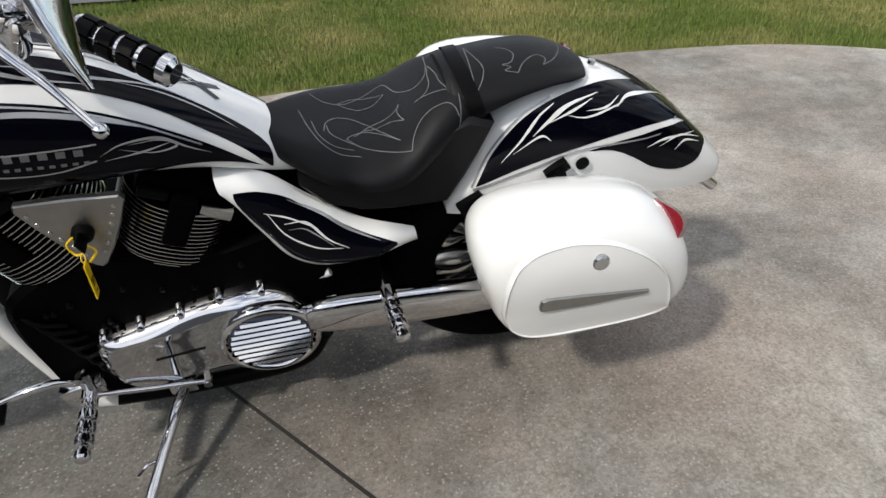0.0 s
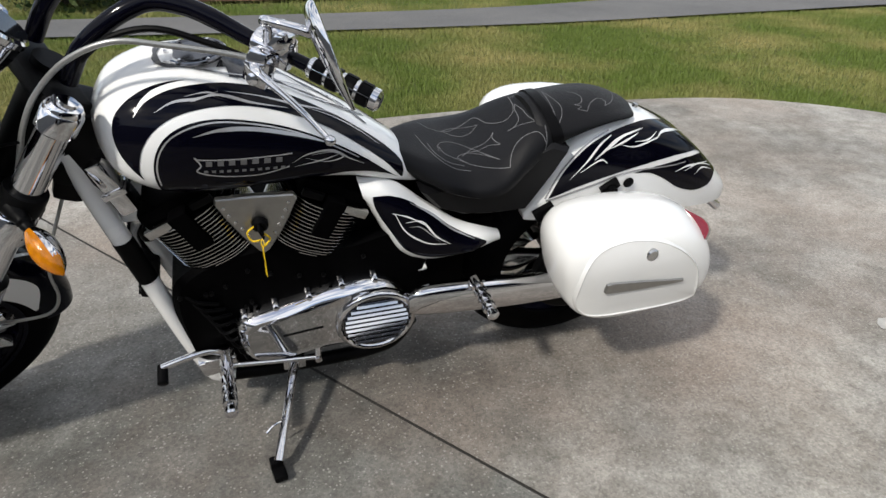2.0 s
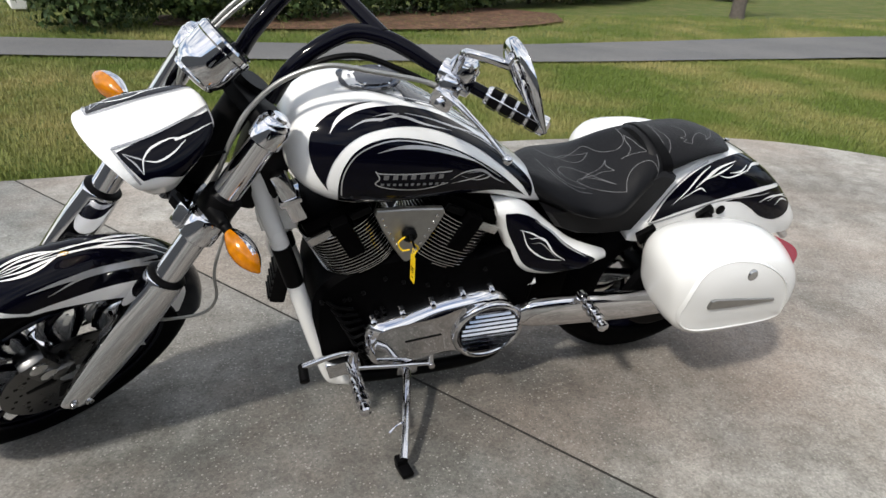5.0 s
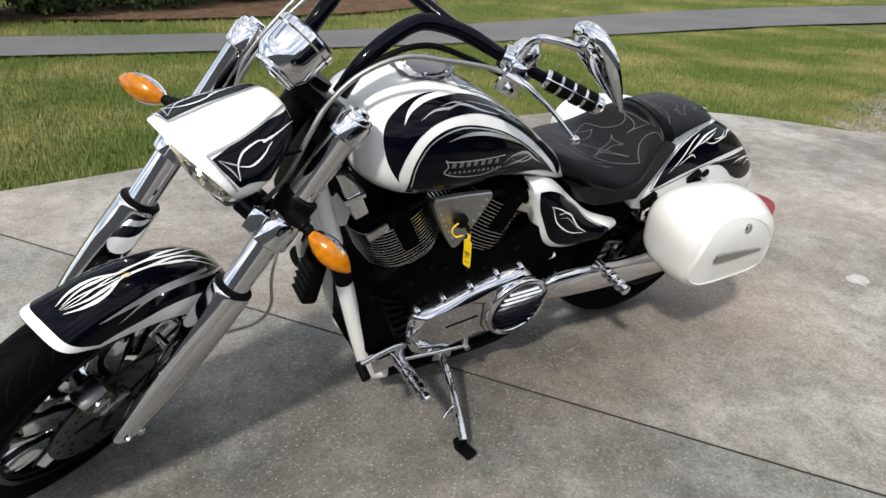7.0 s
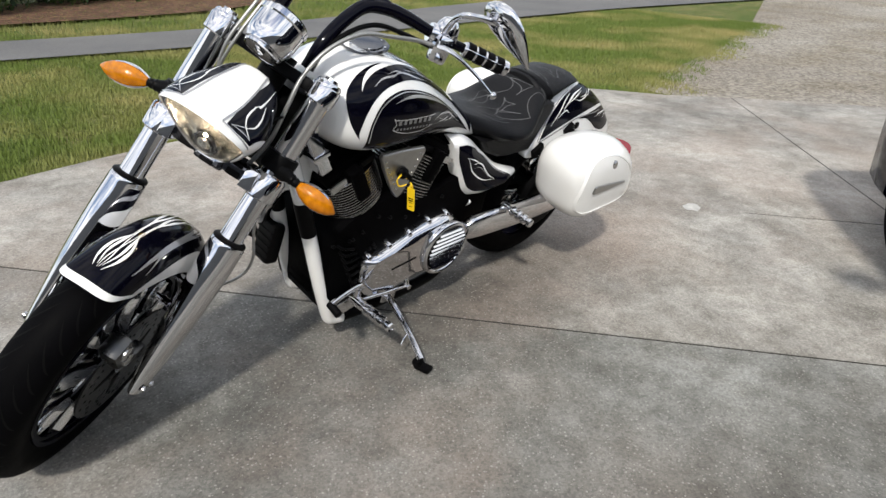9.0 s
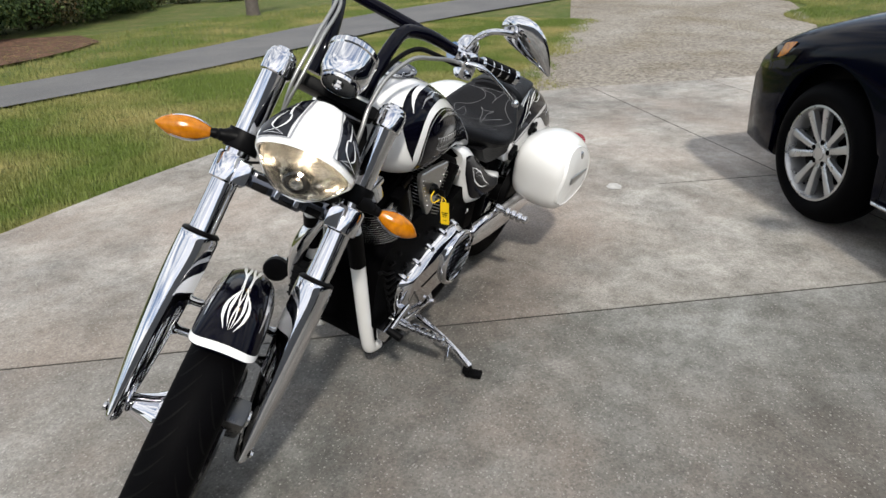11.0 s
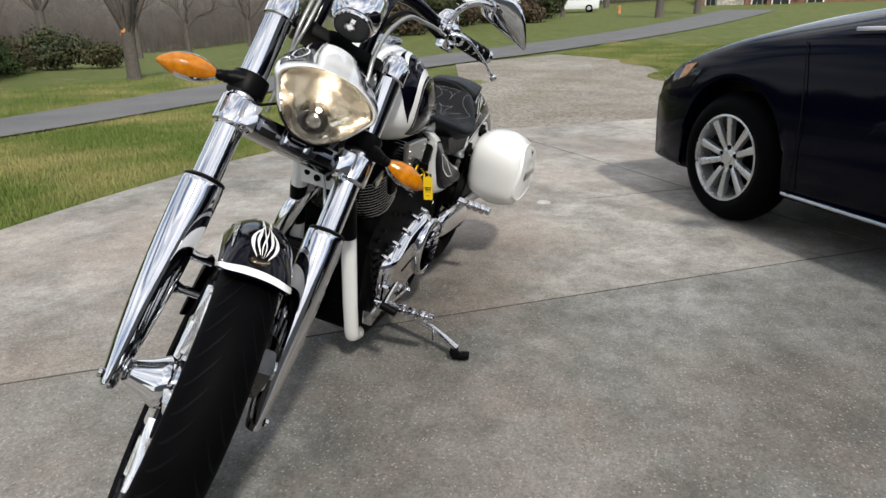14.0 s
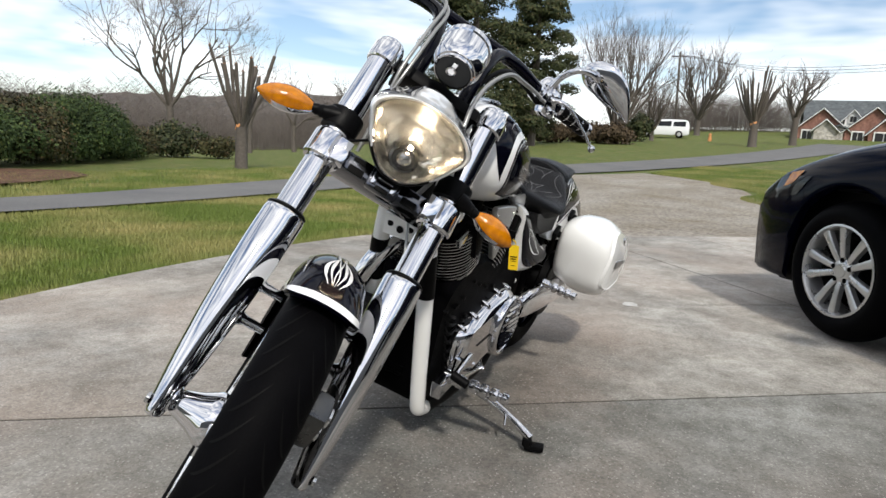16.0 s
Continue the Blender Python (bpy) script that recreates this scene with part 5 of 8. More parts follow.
# key tag
TAG = Matrix.Translation((0.831, 0.184, 0.618)) @ pose(0, 0, 0, 13, 0, 0) @ Matrix.Translation((0, 0, -0.070)) @ pose(0, 0, 0, 90, 0, 94)
bm = bmesh.new()
extrude_outline(bm, [(-0.012, 0.0), (0.012, 0.0), (0.0135, 0.004), (0.0135, 0.066), (0.0, 0.070), (-0.0135, 0.066), (-0.0135, 0.004)], 0.0016, TAG)
tag = part("key_tag", bm, M_YELLOW, plate, "yellow plastic key tag with dark print", smooth=False)
bm = bmesh.new()
for k, (w, z) in enumerate(((0.016, 0.030), (0.019, 0.036), (0.014, 0.024), (0.012, 0.012))):
    for s in (-0.0009, 0.0017):
        box(bm, (w, 0.0034 if k < 2 else 0.0016, 0.0004), TAG @ pose(0, z, s, 0, 0, 0))
part("tag_print", bm, M_INK, tag, smooth=False)
bm = bmesh.new()
tube(bm, [(0.831, 0.176, 0.630), (0.834, 0.186, 0.626), (0.831, 0.189, 0.616), (0.828, 0.184, 0.624), (0.831, 0.176, 0.630)], 0.0011, 6, 20)
tube(bm, [(0.843, 0.150, 0.645), (0.859, 0.152, 0.630), (0.851, 0.158, 0.612), (0.835, 0.168, 0.620)], 0.0022, 6, 16)
tube(bm, [(0.831, 0.16, 0.635), (0.815, 0.166, 0.620), (0.829, 0.174, 0.605)], 0.0022, 6, 14)
part("key_ring", bm, M_YELLOW, plate, "yellow key cord")

# primary cover
PRIM = [(0.925, 0.298), (0.918, 0.343), (0.885, 0.364), (0.77, 0.390), (0.66, 0.420), (0.592, 0.426), (0.537, 0.404), (0.497, 0.350), (0.487, 0.277), (0.522, 0.206), (0.580, 0.186), (0.652, 0.208), (0.79, 0.198), (0.885, 0.198), (0.918, 0.240)]
prim = [tuple(p[:2]) for p in curve(PRIM, 90, True)]
bm = bmesh.new()
pmc = Matrix.Translation((0, 0.105, 0)) @ Matrix(((1, 0, 0), (0, 0, 1), (0, 1, 0))).to_4x4()
c2 = Vector((sum(p[0] for p in prim) / 90, sum(p[1] for p in prim) / 90, 0))
rings = []
for ins, h in ((0.0, 0.0), (0.0, 0.018), (0.004, 0.032), (0.014, 0.046), (0.028, 0.054), (0.034, 0.053), (0.06, 0.053), (0.09, 0.053)):
    rings.append([pmc @ Vector((*(Vector((p[0], p[1], 0)) + (c2 - Vector((p[0], p[1], 0))).normalized() * min(ins, (c2 - Vector((p[0], p[1], 0))).length * 0.95)).xy, h)) for p in prim])
loft(bm, rings)
primary = part("primary_cover", bm, M_CHROME, bike, "chrome primary drive cover with bolts")
for x, z in ((0.897, 0.360), (0.822, 0.380), (0.742, 0.399), (0.662, 0.422), (0.580, 0.424)):
    bm = bmesh.new()
    box(bm, (0.014, 0.030, 0.020), pose(x, 0.122, z - 0.004, -20, 12, 0), 0.003)
    lathe(bm, [(0.007, 0.0), (0.007, 0.006), (0.004, 0.007)], axis_m((x, 0.136, z - 0.006), (0, 1, 0.4)), 10)
    part("cover_bolt", bm, M_CHROME, primary)
bm = bmesh.new()
box(bm, (0.10, 0.002, 0.003), pose(0.765, 0.1595, 0.300, 0, 6, 0))
part("cover_groove", bm, M_INK, primary)
CL = axis_m((0.582, 0.150, 0.302), (0, 1, 0), (1, 0, 0)) @ Matrix.Diagonal((1.08, 1.08, 1.0, 1.0))
bm = bmesh.new()
lathe(bm, [(0.096, 0.0), (0.096, 0.016), (0.092, 0.022), (0.086, 0.024), (0.082, 0.021), (0.080, 0.016), (0.0, 0.016)], CL, 56)
clutch = part("clutch_cover", bm, M_CHROME, primary, "round louvred chrome clutch cover")
# darker disc on the floor: shade between the louvres put in as colour
bm = bmesh.new()
lathe(bm, [(0.0795, 0.0162), (0.0795, 0.0168), (0.0, 0.0168)], CL, 48)
part("clutch_gap_shade", bm, M_DARKCHROME, clutch)
for k in range(9):
    bm = bmesh.new()
    z = -0.060 + 0.015 * k
    half = math.sqrt(max(0.0, 0.079 ** 2 - z * z)) - 0.004
    rings = []
    for i in range(9):
        x = -half + 2 * half * i / 8
        prof = ((-0.0050, 0.016), (-0.0042, 0.023), (0.0, 0.0275), (0.0032, 0.025), (0.0040, 0.016))
        rings.append([CL @ Vector((x, z + a, h)) for a, h in prof])
    loft(bm, rings, closed=False)
    part("louvre", bm, M_CHROME, clutch)

# foot controls
def peg(base, end, parent_label):
    """A turned foot peg: three smooth bands between narrow necks, and a knob at the end."""
    m = axis_m(base, Vector(end) - Vector(base))
    L = (Vector(end) - Vector(base)).length
    bm = bmesh.new()
    prof = [(0.016, 0.0), (0.016, L * 0.20), (0.010, L * 0.22), (0.010, L * 0.27)]
    for k in range(3):
        z = L * (0.28 + 0.19 * k)
        prof += [(0.0105, z), (0.0175, z + 0.003), (0.0185, z + L * 0.075), (0.0175, z + L * 0.15), (0.0105, z + L * 0.17)]
    prof += [(0.0105, L * 0.87), (0.015, L * 0.89), (0.0155, L * 0.97), (0.012, L), (0.0, L + 0.002)]
    lathe(bm, prof, m, 22)
    return part("foot_peg", bm, M_CHROME, bike, parent_label)


peg((0.958, 0.170, 0.240), (0.952, 0.325, 0.248), "banded chrome front foot peg")
peg((0.334, 0.180, 0.412), (0.325, 0.305, 0.402), "banded chrome rear foot peg")
peg((0.958, -0.170, 0.240), (0.952, -0.325, 0.248), "banded chrome front foot peg")
bm = bmesh.new()
box(bm, (0.09, 0.03, 0.05), pose(0.975, 0.145, 0.225, 0, 12, 0), 0.006)
lathe(bm, [(0.017, 0.0), (0.017, 0.05)], axis_m((0.958, 0.14, 0.243), (0, 1, 0)), 18)
tube(bm, [(0.955, 0.165, 0.280), (0.962, 0.19, 0.312), (0.985, 0.20, 0.334), (1.03, 0.205, 0.332), (1.088, 0.21, 0.318)], 0.008, 12, 24)
tube(bm, [(0.955, 0.165, 0.225), (0.955, 0.165, 0.30)], 0.013, 14)
tube(bm, [(0.945, 0.175, 0.240), (0.84, 0.17, 0.218), (0.735, 0.165, 0.200)], 0.0055, 10)
lathe(bm, [(0.009, -0.012), (0.009, 0.012)], axis_m((0.735, 0.165, 0.200), (0, 1, 0)), 12)
tube(bm, [(0.735, 0.165, 0.200), (0.732, 0.14, 0.245)], 0.008, 10)
shifter = part("shift_linkage", bm, M_CHROME, bike, "chrome shift pedal and linkage rod")
bm = bmesh.new()
lathe(bm, [(0.010, -0.022), (0.012, -0.02), (0.012, 0.024), (0.009, 0.026)], axis_m((1.088, 0.222, 0.309), (0, 1, -0.2)), 16)
part("shift_rubber", bm, M_MATTE, shifter, "black rubber toe peg")
bm = bmesh.new()
tube(bm, [(0.79, 0.125, 0.165), (0.815, 0.22, 0.162), (0.845, 0.325, 0.147), (0.866, 0.395, 0.128)], [0.014, 0.012, 0.0105, 0.012], 14, 20)
box(bm, (0.06, 0.05, 0.035), pose(0.795, 0.125, 0.165, 0, 0, 0), 0.008)
tube(bm, [(0.835, 0.30, 0.15), (0.862, 0.31, 0.155), (0.885, 0.32, 0.14)], 0.003, 8, 10)
stand = part("side_stand", bm, M_CHROME, bike, "chrome side stand with a black foot")
bm = bmesh.new()
FOOT = Matrix.Translation((0.868, 0.412, 0.112)) @ pose(0, 0, 0, 13, 0, 10)
box(bm, (0.032, 0.054, 0.016), FOOT, 0.006)
box(bm, (0.030, 0.026, 0.022), FOOT @ Matrix.Translation((0, -0.02, 0.012)), 0.006)
part("stand_foot", bm, M_MATTE, stand, "black stand foot")
bm = bmesh.new()
tube(bm, [(1.0, -0.04, 0.60), (1.09, -0.06, 0.56), (1.115, -0.10, 0.46), (1.06, -0.15, 0.32), (0.95, -0.18, 0.24), (0.70, -0.19, 0.22)], 0.026, 18, 40)
part("exhaust_pipe", bm, M_CHROME, bike, "chrome front exhaust header")
bm = bmesh.new()
outline = [(1.155, 0.61), (1.165, 0.66), (1.13, 0.72), (1.09, 0.73), (1.06, 0.68), (1.075, 0.61)]
extrude_outline(bm, outline, 0.09, Matrix.Translation((0, -0.045, 0)) @ Matrix(((1, 0, 0), (0, 0, 1), (0, 1, 0))).to_4x4(), 0.006)
part("frame_casting", bm, M_WHITE, bike, "white cast frame neck")
for yy, zz, rr in ((-0.028, 0.640, 0.008), (0.0, 0.632, 0.009), (0.028, 0.640, 0.008), (-0.020, 0.668, 0.007), (0.020, 0.668, 0.007), (0.0, 0.690, 0.010)):
    bm = bmesh.new()
    lathe(bm, [(rr, -0.02), (rr, 0.004), (0.0, 0.0045)], axis_m((1.158, yy, zz), (1, 0, 0)), 14)
    part("casting_hole", bm, M_INK, bike)
# cables
bm = bmesh.new()
tube(bm, [FORK @ Vector(p) for p in ((-0.15, 0.262, 0.222), (-0.11, 0.23, 0.205), (-0.045, 0.175, 0.165), (0.013, 0.126, 0.123), (0.045, 0.09, 0.05), (0.060, 0.078, -0.03), (0.062, 0.085, -0.10), (0.04, 0.088, -0.20), (0.01, 0.06, -0.30))], 0.0052, 10, 60)
part("clutch_cable", bm, M_CABLE, bike, "braided clutch cable")
WIRES = [([FORK @ Vector(p) for p in ((-0.16, 0.255, 0.215), (-0.10, 0.19, 0.195), (-0.04, 0.13, 0.165), (0.0, 0.09, 0.10), (0.01, 0.06, 0.0))], 0.006),
         ([FORK @ Vector(p) for p in ((0.06, 0.09, -0.13), (0.085, 0.06, -0.17), (0.09, 0.02, -0.2))], 0.003),
         ([FORK @ Vector(p) for p in ((0.062, -0.14, -0.24), (0.075, -0.11, -0.26), (0.11, -0.06, -0.24))], 0.003),
         ]
bm = bmesh.new()
tube(bm, [(1.20, 0.03, 0.70), (1.262, 0.085, 0.56), (1.268, 0.092, 0.47), (1.30, 0.092, 0.425), (1.37, 0.085, 0.41), (1.42, 0.07, 0.40)], 0.0036, 8, 36)
part("front_brake_hose", bm, M_CABLE, bike, "thin grey brake hose to the front wheel")
for pts, r in WIRES:
    bm = bmesh.new()
    tube(bm, pts, r, 9, 36)
    part("wiring", bm, M_MATTE, bike, "black cable")
for off in (0.0, 0.012):
    bm = bmesh.new()
    tube(bm, [FORK @ Vector(p) for p in ((-0.16, -0.25, 0.24), (-0.06, -0.15 - off, 0.23), (0.03, -0.075 - off, 0.16 + off), (0.075, -0.075 - off, 0.05), (0.085, -0.08 - off, -0.06), (0.06, -0.085, -0.14), (0.03, -0.08, -0.25))], 0.0040, 10, 50)
    part("brake_hose", bm, M_CABLE, bike, "braided brake hose")
bm = bmesh.new()
box(bm, (0.060, 0.050, 0.095), FORK @ Matrix.Translation((0.160, 0.084, -0.752)) @ pose(0, 0, 0, 0, 52, 0), 0.014)
box(bm, (0.05, 0.03, 0.04), FORK @ Matrix.Translation((0.110, 0.100, -0.765)) @ pose(0, 0, 0, 0, 30, 0), 0.008)
caliper = part("brake_caliper", bm, M_DISC, bike, "dark metal front brake caliper")
for dz in (-0.022, 0.022):
    bm = bmesh.new()
    lathe(bm, [(0.018, 0.0), (0.018, 0.004), (0.012, 0.006), (0.0, 0.006)], FORK @ Matrix.Translation((0.160, 0.1085, -0.752)) @ pose(0, 0, 0, 0, 52, 0) @ Matrix.Translation((0, 0, dz)) @ pose(0, 0, 0, -90, 0, 0), 20)
    part("caliper_cap", bm, M_STEEL, caliper)

# horn on the far side of the frame
bm = bmesh.new()
lathe(bm, [(0.012, -0.03), (0.034, -0.022), (0.038, -0.006), (0.038, 0.006), (0.030, 0.012), (0.0, 0.013)], axis_m((1.085, -0.205, 0.325), (0.8, 0.5, 0.1)), 28)
horn = part("horn", bm, M_MATTE, bike, "round black horn")
bm = bmesh.new()
tube(bm, [(1.07, -0.19, 0.33), (1.06, -0.15, 0.345), (1.04, -0.10, 0.34)], 0.008, 8, 12)
part("horn_bracket", bm, M_MATTE, horn)
bm = bmesh.new()
box(bm, (0.045, 0.075, 0.13), pose(1.112, -0.075, 0.365, 0, -12, 0), 0.012)
for k in range(5):
    box(bm, (0.010, 0.07, 0.006), pose(1.134 - 0.0045 * (k - 2), -0.075, 0.365 + 0.022 * (k - 2), 0, -12, 0), 0.002)
part("regulator", bm, M_MATTE, bike, "black ribbed regulator in front of the frame")
bm = bmesh.new()
lathe(bm, [(0.008, -0.004), (0.008, 0.004), (0.005, 0.006), (0.0, 0.006)], axis_m((-0.125, 0.0, 0.766), (-0.25, 0, 1)), 14)
part("seat_bolt", bm, M_STEEL, guard)


# ---- painted graphics and stitching on the motorcycle ----
M_CHAR = plain("charcoal_paint", (0.022, 0.022, 0.026), 0.2, 0.0, coat=0.4, spec=0.2, vary=0.05, scale=20.0)
M_LETTER = plain("grey_lettering", (0.16, 0.16, 0.165), 0.3, 0.4, coat=0.3, vary=0.05)
M_GOLD = plain("gold_emblem", (0.55, 0.33, 0.06), 0.25, 0.9, vary=0.05)


def mirrored(ob, pts):
    """The same points on the other side: across the fork for parts that steer, across the bike for the rest."""
    if ob in (nacelle, fguard):
        inv = FORK.inverted()
        res = []
        for p in pts:
            q = inv @ Vector(p)
            res.append(tuple(FORK @ Vector((q.x, -q.y, q.z))))
        return res
    return flip(pts)


def shell_point(v, u):
    """A point of the headlamp shell: v along its depth, u round its ring, both in steps."""
    i = min(max(v, 0.0), 34.999)
    j, f = int(i), i - int(i)
    r = SHELL[j] * (1 - f) + SHELL[j + 1] * f
    ring = lens_ring(*[float(c) for c in r])
    k = int(math.floor(u))
    return LAMP @ ring[k % 72].lerp(ring[(k + 1) % 72], u - k)


SHELL_GRID = {(v, u): shell_point(v, u) for v in range(36) for u in range(72)}


def shell_field(bm, a, b, rows, n, off):
    """A painted field on the headlamp shell, swept in the shell's own rings."""
    def params(pts):
        res = []
        for p in pts:
            p = Vector(p)
            v, u = min(SHELL_GRID, key=lambda q: (SHELL_GRID[q] - p).length_squared)
            if res:
                while u - res[-1].y > 36:
                    u -= 72
                while res[-1].y - u > 36:
                    u += 72
            res.append(Vector((v, u, 0)))
        return res
    A, Bc = params(a), params(b)
    sh = round((A[0].y - Bc[0].y) / 72) * 72
    A, Bc = curve(A, n), [q + Vector((0, sh, 0)) for q in curve(Bc, n)]
    prev = None
    for p, q in zip(A, Bc):
        row = []
        for k in range(rows + 1):
            w = p.lerp(q, k / rows)
            c = shell_point(w.x, w.y)
            nor = NAC_T.find_nearest(c)[1]
            row.append(bm.verts.new(c + nor * off))
        if prev:
            for k in range(rows):
                bm.faces.new((prev[k], prev[k + 1], row[k + 1], row[k]))
        prev = row


def lowered(ob, pts):
    """The headlamp shell stands a little off the place where its painted lines were laid out."""
    return [(p[0] + 0.015, p[1] + 0.007, p[2] - 0.012) for p in pts] if ob is nacelle else pts


def field(ob, tree, material, a, b):
    a, b = lowered(ob, a), lowered(ob, b)
    for side in (0, 1):
        tr, par = tree, ob
        if side:
            a, b = mirrored(ob, a), mirrored(ob, b)
            if ob is cover_l:
                tr, par = surface_of(cover_r, lambda c, n: n.y < -0.05), cover_r
        bm = bmesh.new()
        if ob is nacelle:
            shell_field(bm, a, b, 16, 60, 0.0012)
        else:
            strip_on(bm, tr, a, b, 22, 90, 0.0012)
        part("painted_field", bm, material, par)


def brush(ob, tree, material, width, taper, pts, both=True, name="brush_stroke", lift=0.0022):
    pts = lowered(ob, pts)
    for side in ((0, 1) if both else (0,)):
        tr, par = tree, ob
        if side:
            pts = mirrored(ob, pts)
            if ob is cover_l:
                tr, par = surface_of(cover_r, lambda c, n: n.y < -0.05), cover_r
        bm = bmesh.new()
        stroke_on(bm, tr, pts, width, lift, 44 if name == "stitching" else 28, taper)
        part(name, bm, material, par)


def stitch(ob, tree, pts):
    both = sum(p[1] for p in pts) / len(pts) > 0.115
    brush(ob, tree, M_THREAD, 0.0017, (1.0, 1.0), pts, both, "stitching", 0.0008)


def blocks(ob, tree, pts, n, height, fill):
    """A row of plain blocks where the maker's lettering stands."""
    P = curve(pts, n * 4 + 1)
    for i in range(n):
        bm = bmesh.new()
        a, b = P[4 * i], P[4 * i + 4]
        stroke_on(bm, tree, [a.lerp(b, 0.08), a.lerp(b, 0.5), a.lerp(b, fill)], height, 0.0022, 4, (1.0, 1.0))
        part("lettering_bar", bm, M_LETTER, ob)


field(tank, TANK_T, M_BLACK, [(1.023, 0.157, 0.792), (1.048, 0.15, 0.832), (1.058, 0.136, 0.876), (1.05, 0.12, 0.907), (1.023, 0.107, 0.93), (0.983, 0.095, 0.946), (0.938, 0.089, 0.952), (0.868, 0.083, 0.94), (0.793, 0.065, 0.916), (0.712, 0.05, 0.873), (0.627, 0.051, 0.819), (0.551, 0.056, 0.761), (0.511, 0.071, 0.723), (0.507, 0.085, 0.686)],
      [(1.023, 0.157, 0.792), (1.027, 0.159, 0.811), (1.022, 0.161, 0.836), (1.01, 0.16, 0.864), (0.985, 0.154, 0.892), (0.942, 0.144, 0.912), (0.875, 0.128, 0.915), (0.813, 0.113, 0.902), (0.749, 0.101, 0.875), (0.679, 0.091, 0.836), (0.607, 0.091, 0.783), (0.551, 0.09, 0.734), (0.525, 0.089, 0.704), (0.511, 0.086, 0.687)])
field(tank, TANK_T, M_BLACK, [(1, 0.146, 0.759), (1.003, 0.166, 0.811), (0.992, 0.166, 0.851), (0.967, 0.16, 0.882), (0.923, 0.152, 0.899), (0.865, 0.141, 0.896), (0.778, 0.127, 0.869), (0.697, 0.114, 0.827), (0.608, 0.103, 0.765), (0.541, 0.093, 0.707), (0.519, 0.088, 0.689)],
      [(1, 0.146, 0.759), (0.962, 0.149, 0.752), (0.913, 0.142, 0.741), (0.862, 0.131, 0.735), (0.811, 0.128, 0.734), (0.757, 0.119, 0.73), (0.703, 0.117, 0.733), (0.649, 0.114, 0.734), (0.589, 0.103, 0.722), (0.54, 0.093, 0.702), (0.519, 0.088, 0.689)])
brush(tank, TANK_T, M_WHITE, 0.013, (0.05, 1, 1, 0.6), [(1.017, 0.135, 0.909), (0.999, 0.119, 0.929), (0.967, 0.105, 0.943), (0.915, 0.093, 0.948), (0.855, 0.076, 0.939), (0.792, 0.061, 0.916)])
brush(tank, TANK_T, M_SILVER, 0.008, (0.1, 1, 1, 0.1), [(0.925, 0.162, 0.876), (0.878, 0.154, 0.881), (0.817, 0.142, 0.871), (0.74, 0.127, 0.842), (0.669, 0.112, 0.805)])
brush(tank, TANK_T, M_SILVER, 0.003, (1, 1), [(0.996, 0.161, 0.78), (0.996, 0.167, 0.819), (0.984, 0.167, 0.854), (0.96, 0.162, 0.879), (0.918, 0.154, 0.893), (0.865, 0.145, 0.892), (0.779, 0.131, 0.865), (0.698, 0.117, 0.822), (0.611, 0.105, 0.762)])
brush(tank, TANK_T, M_SILVER, 0.006, (0.1, 1, 0.1), [(0.982, 0.137, 0.916), (0.948, 0.127, 0.929), (0.908, 0.122, 0.93), (0.871, 0.104, 0.932)])
brush(tank, TANK_T, M_SILVER, 0.007, (0.1, 1, 0.1), [(0.92, 0.128, 0.927), (0.872, 0.11, 0.928), (0.812, 0.107, 0.906), (0.747, 0.091, 0.88)])
brush(tank, TANK_T, M_SILVER, 0.006, (0.1, 1, 0.1), [(0.859, 0.1, 0.929), (0.797, 0.089, 0.909), (0.744, 0.079, 0.885), (0.671, 0.053, 0.847), (0.612, 0.051, 0.809)])
brush(tank, TANK_T, M_SILVER, 0.004, (0.1, 1, 0.1), [(0.93, 0.12, 0.934), (0.889, 0.109, 0.934), (0.861, 0.112, 0.923)])
brush(tank, TANK_T, M_SILVER, 0.004, (0.1, 1, 0.1), [(0.716, 0.071, 0.87), (0.658, 0.06, 0.837), (0.6, 0.061, 0.797), (0.555, 0.067, 0.759)])
brush(tank, TANK_T, M_SILVER, 0.005, (0.1, 1, 0.1), [(0.753, 0.144, 0.79), (0.719, 0.134, 0.8), (0.669, 0.118, 0.793), (0.631, 0.111, 0.765), (0.599, 0.105, 0.745)])
brush(tank, TANK_T, M_SILVER, 0.004, (0.1, 1, 0.1), [(0.749, 0.143, 0.78), (0.697, 0.129, 0.779), (0.651, 0.115, 0.782)])
brush(tank, TANK_T, M_SILVER, 0.004, (0.1, 1, 0.1), [(0.726, 0.136, 0.793), (0.682, 0.125, 0.773), (0.646, 0.115, 0.774), (0.669, 0.119, 0.79), (0.712, 0.132, 0.796)])
brush(tank, TANK_T, M_SILVER, 0.0028, (1, 1), [(0.929, 0.17, 0.839), (0.92, 0.171, 0.833), (0.856, 0.164, 0.823), (0.78, 0.149, 0.814), (0.751, 0.142, 0.811)])
brush(tank, TANK_T, M_SILVER, 0.0028, (1, 1), [(0.929, 0.17, 0.839), (0.92, 0.171, 0.821), (0.927, 0.171, 0.807), (0.88, 0.166, 0.789), (0.817, 0.156, 0.779), (0.759, 0.145, 0.784)])
blocks(tank, TANK_T, [(0.913, 0.17, 0.823), (0.841, 0.161, 0.814), (0.763, 0.146, 0.802)], 7, 0.011, 0.62)
blocks(tank, TANK_T, [(0.918, 0.171, 0.807), (0.843, 0.162, 0.796), (0.762, 0.146, 0.784)], 11, 0.0055, 0.6)
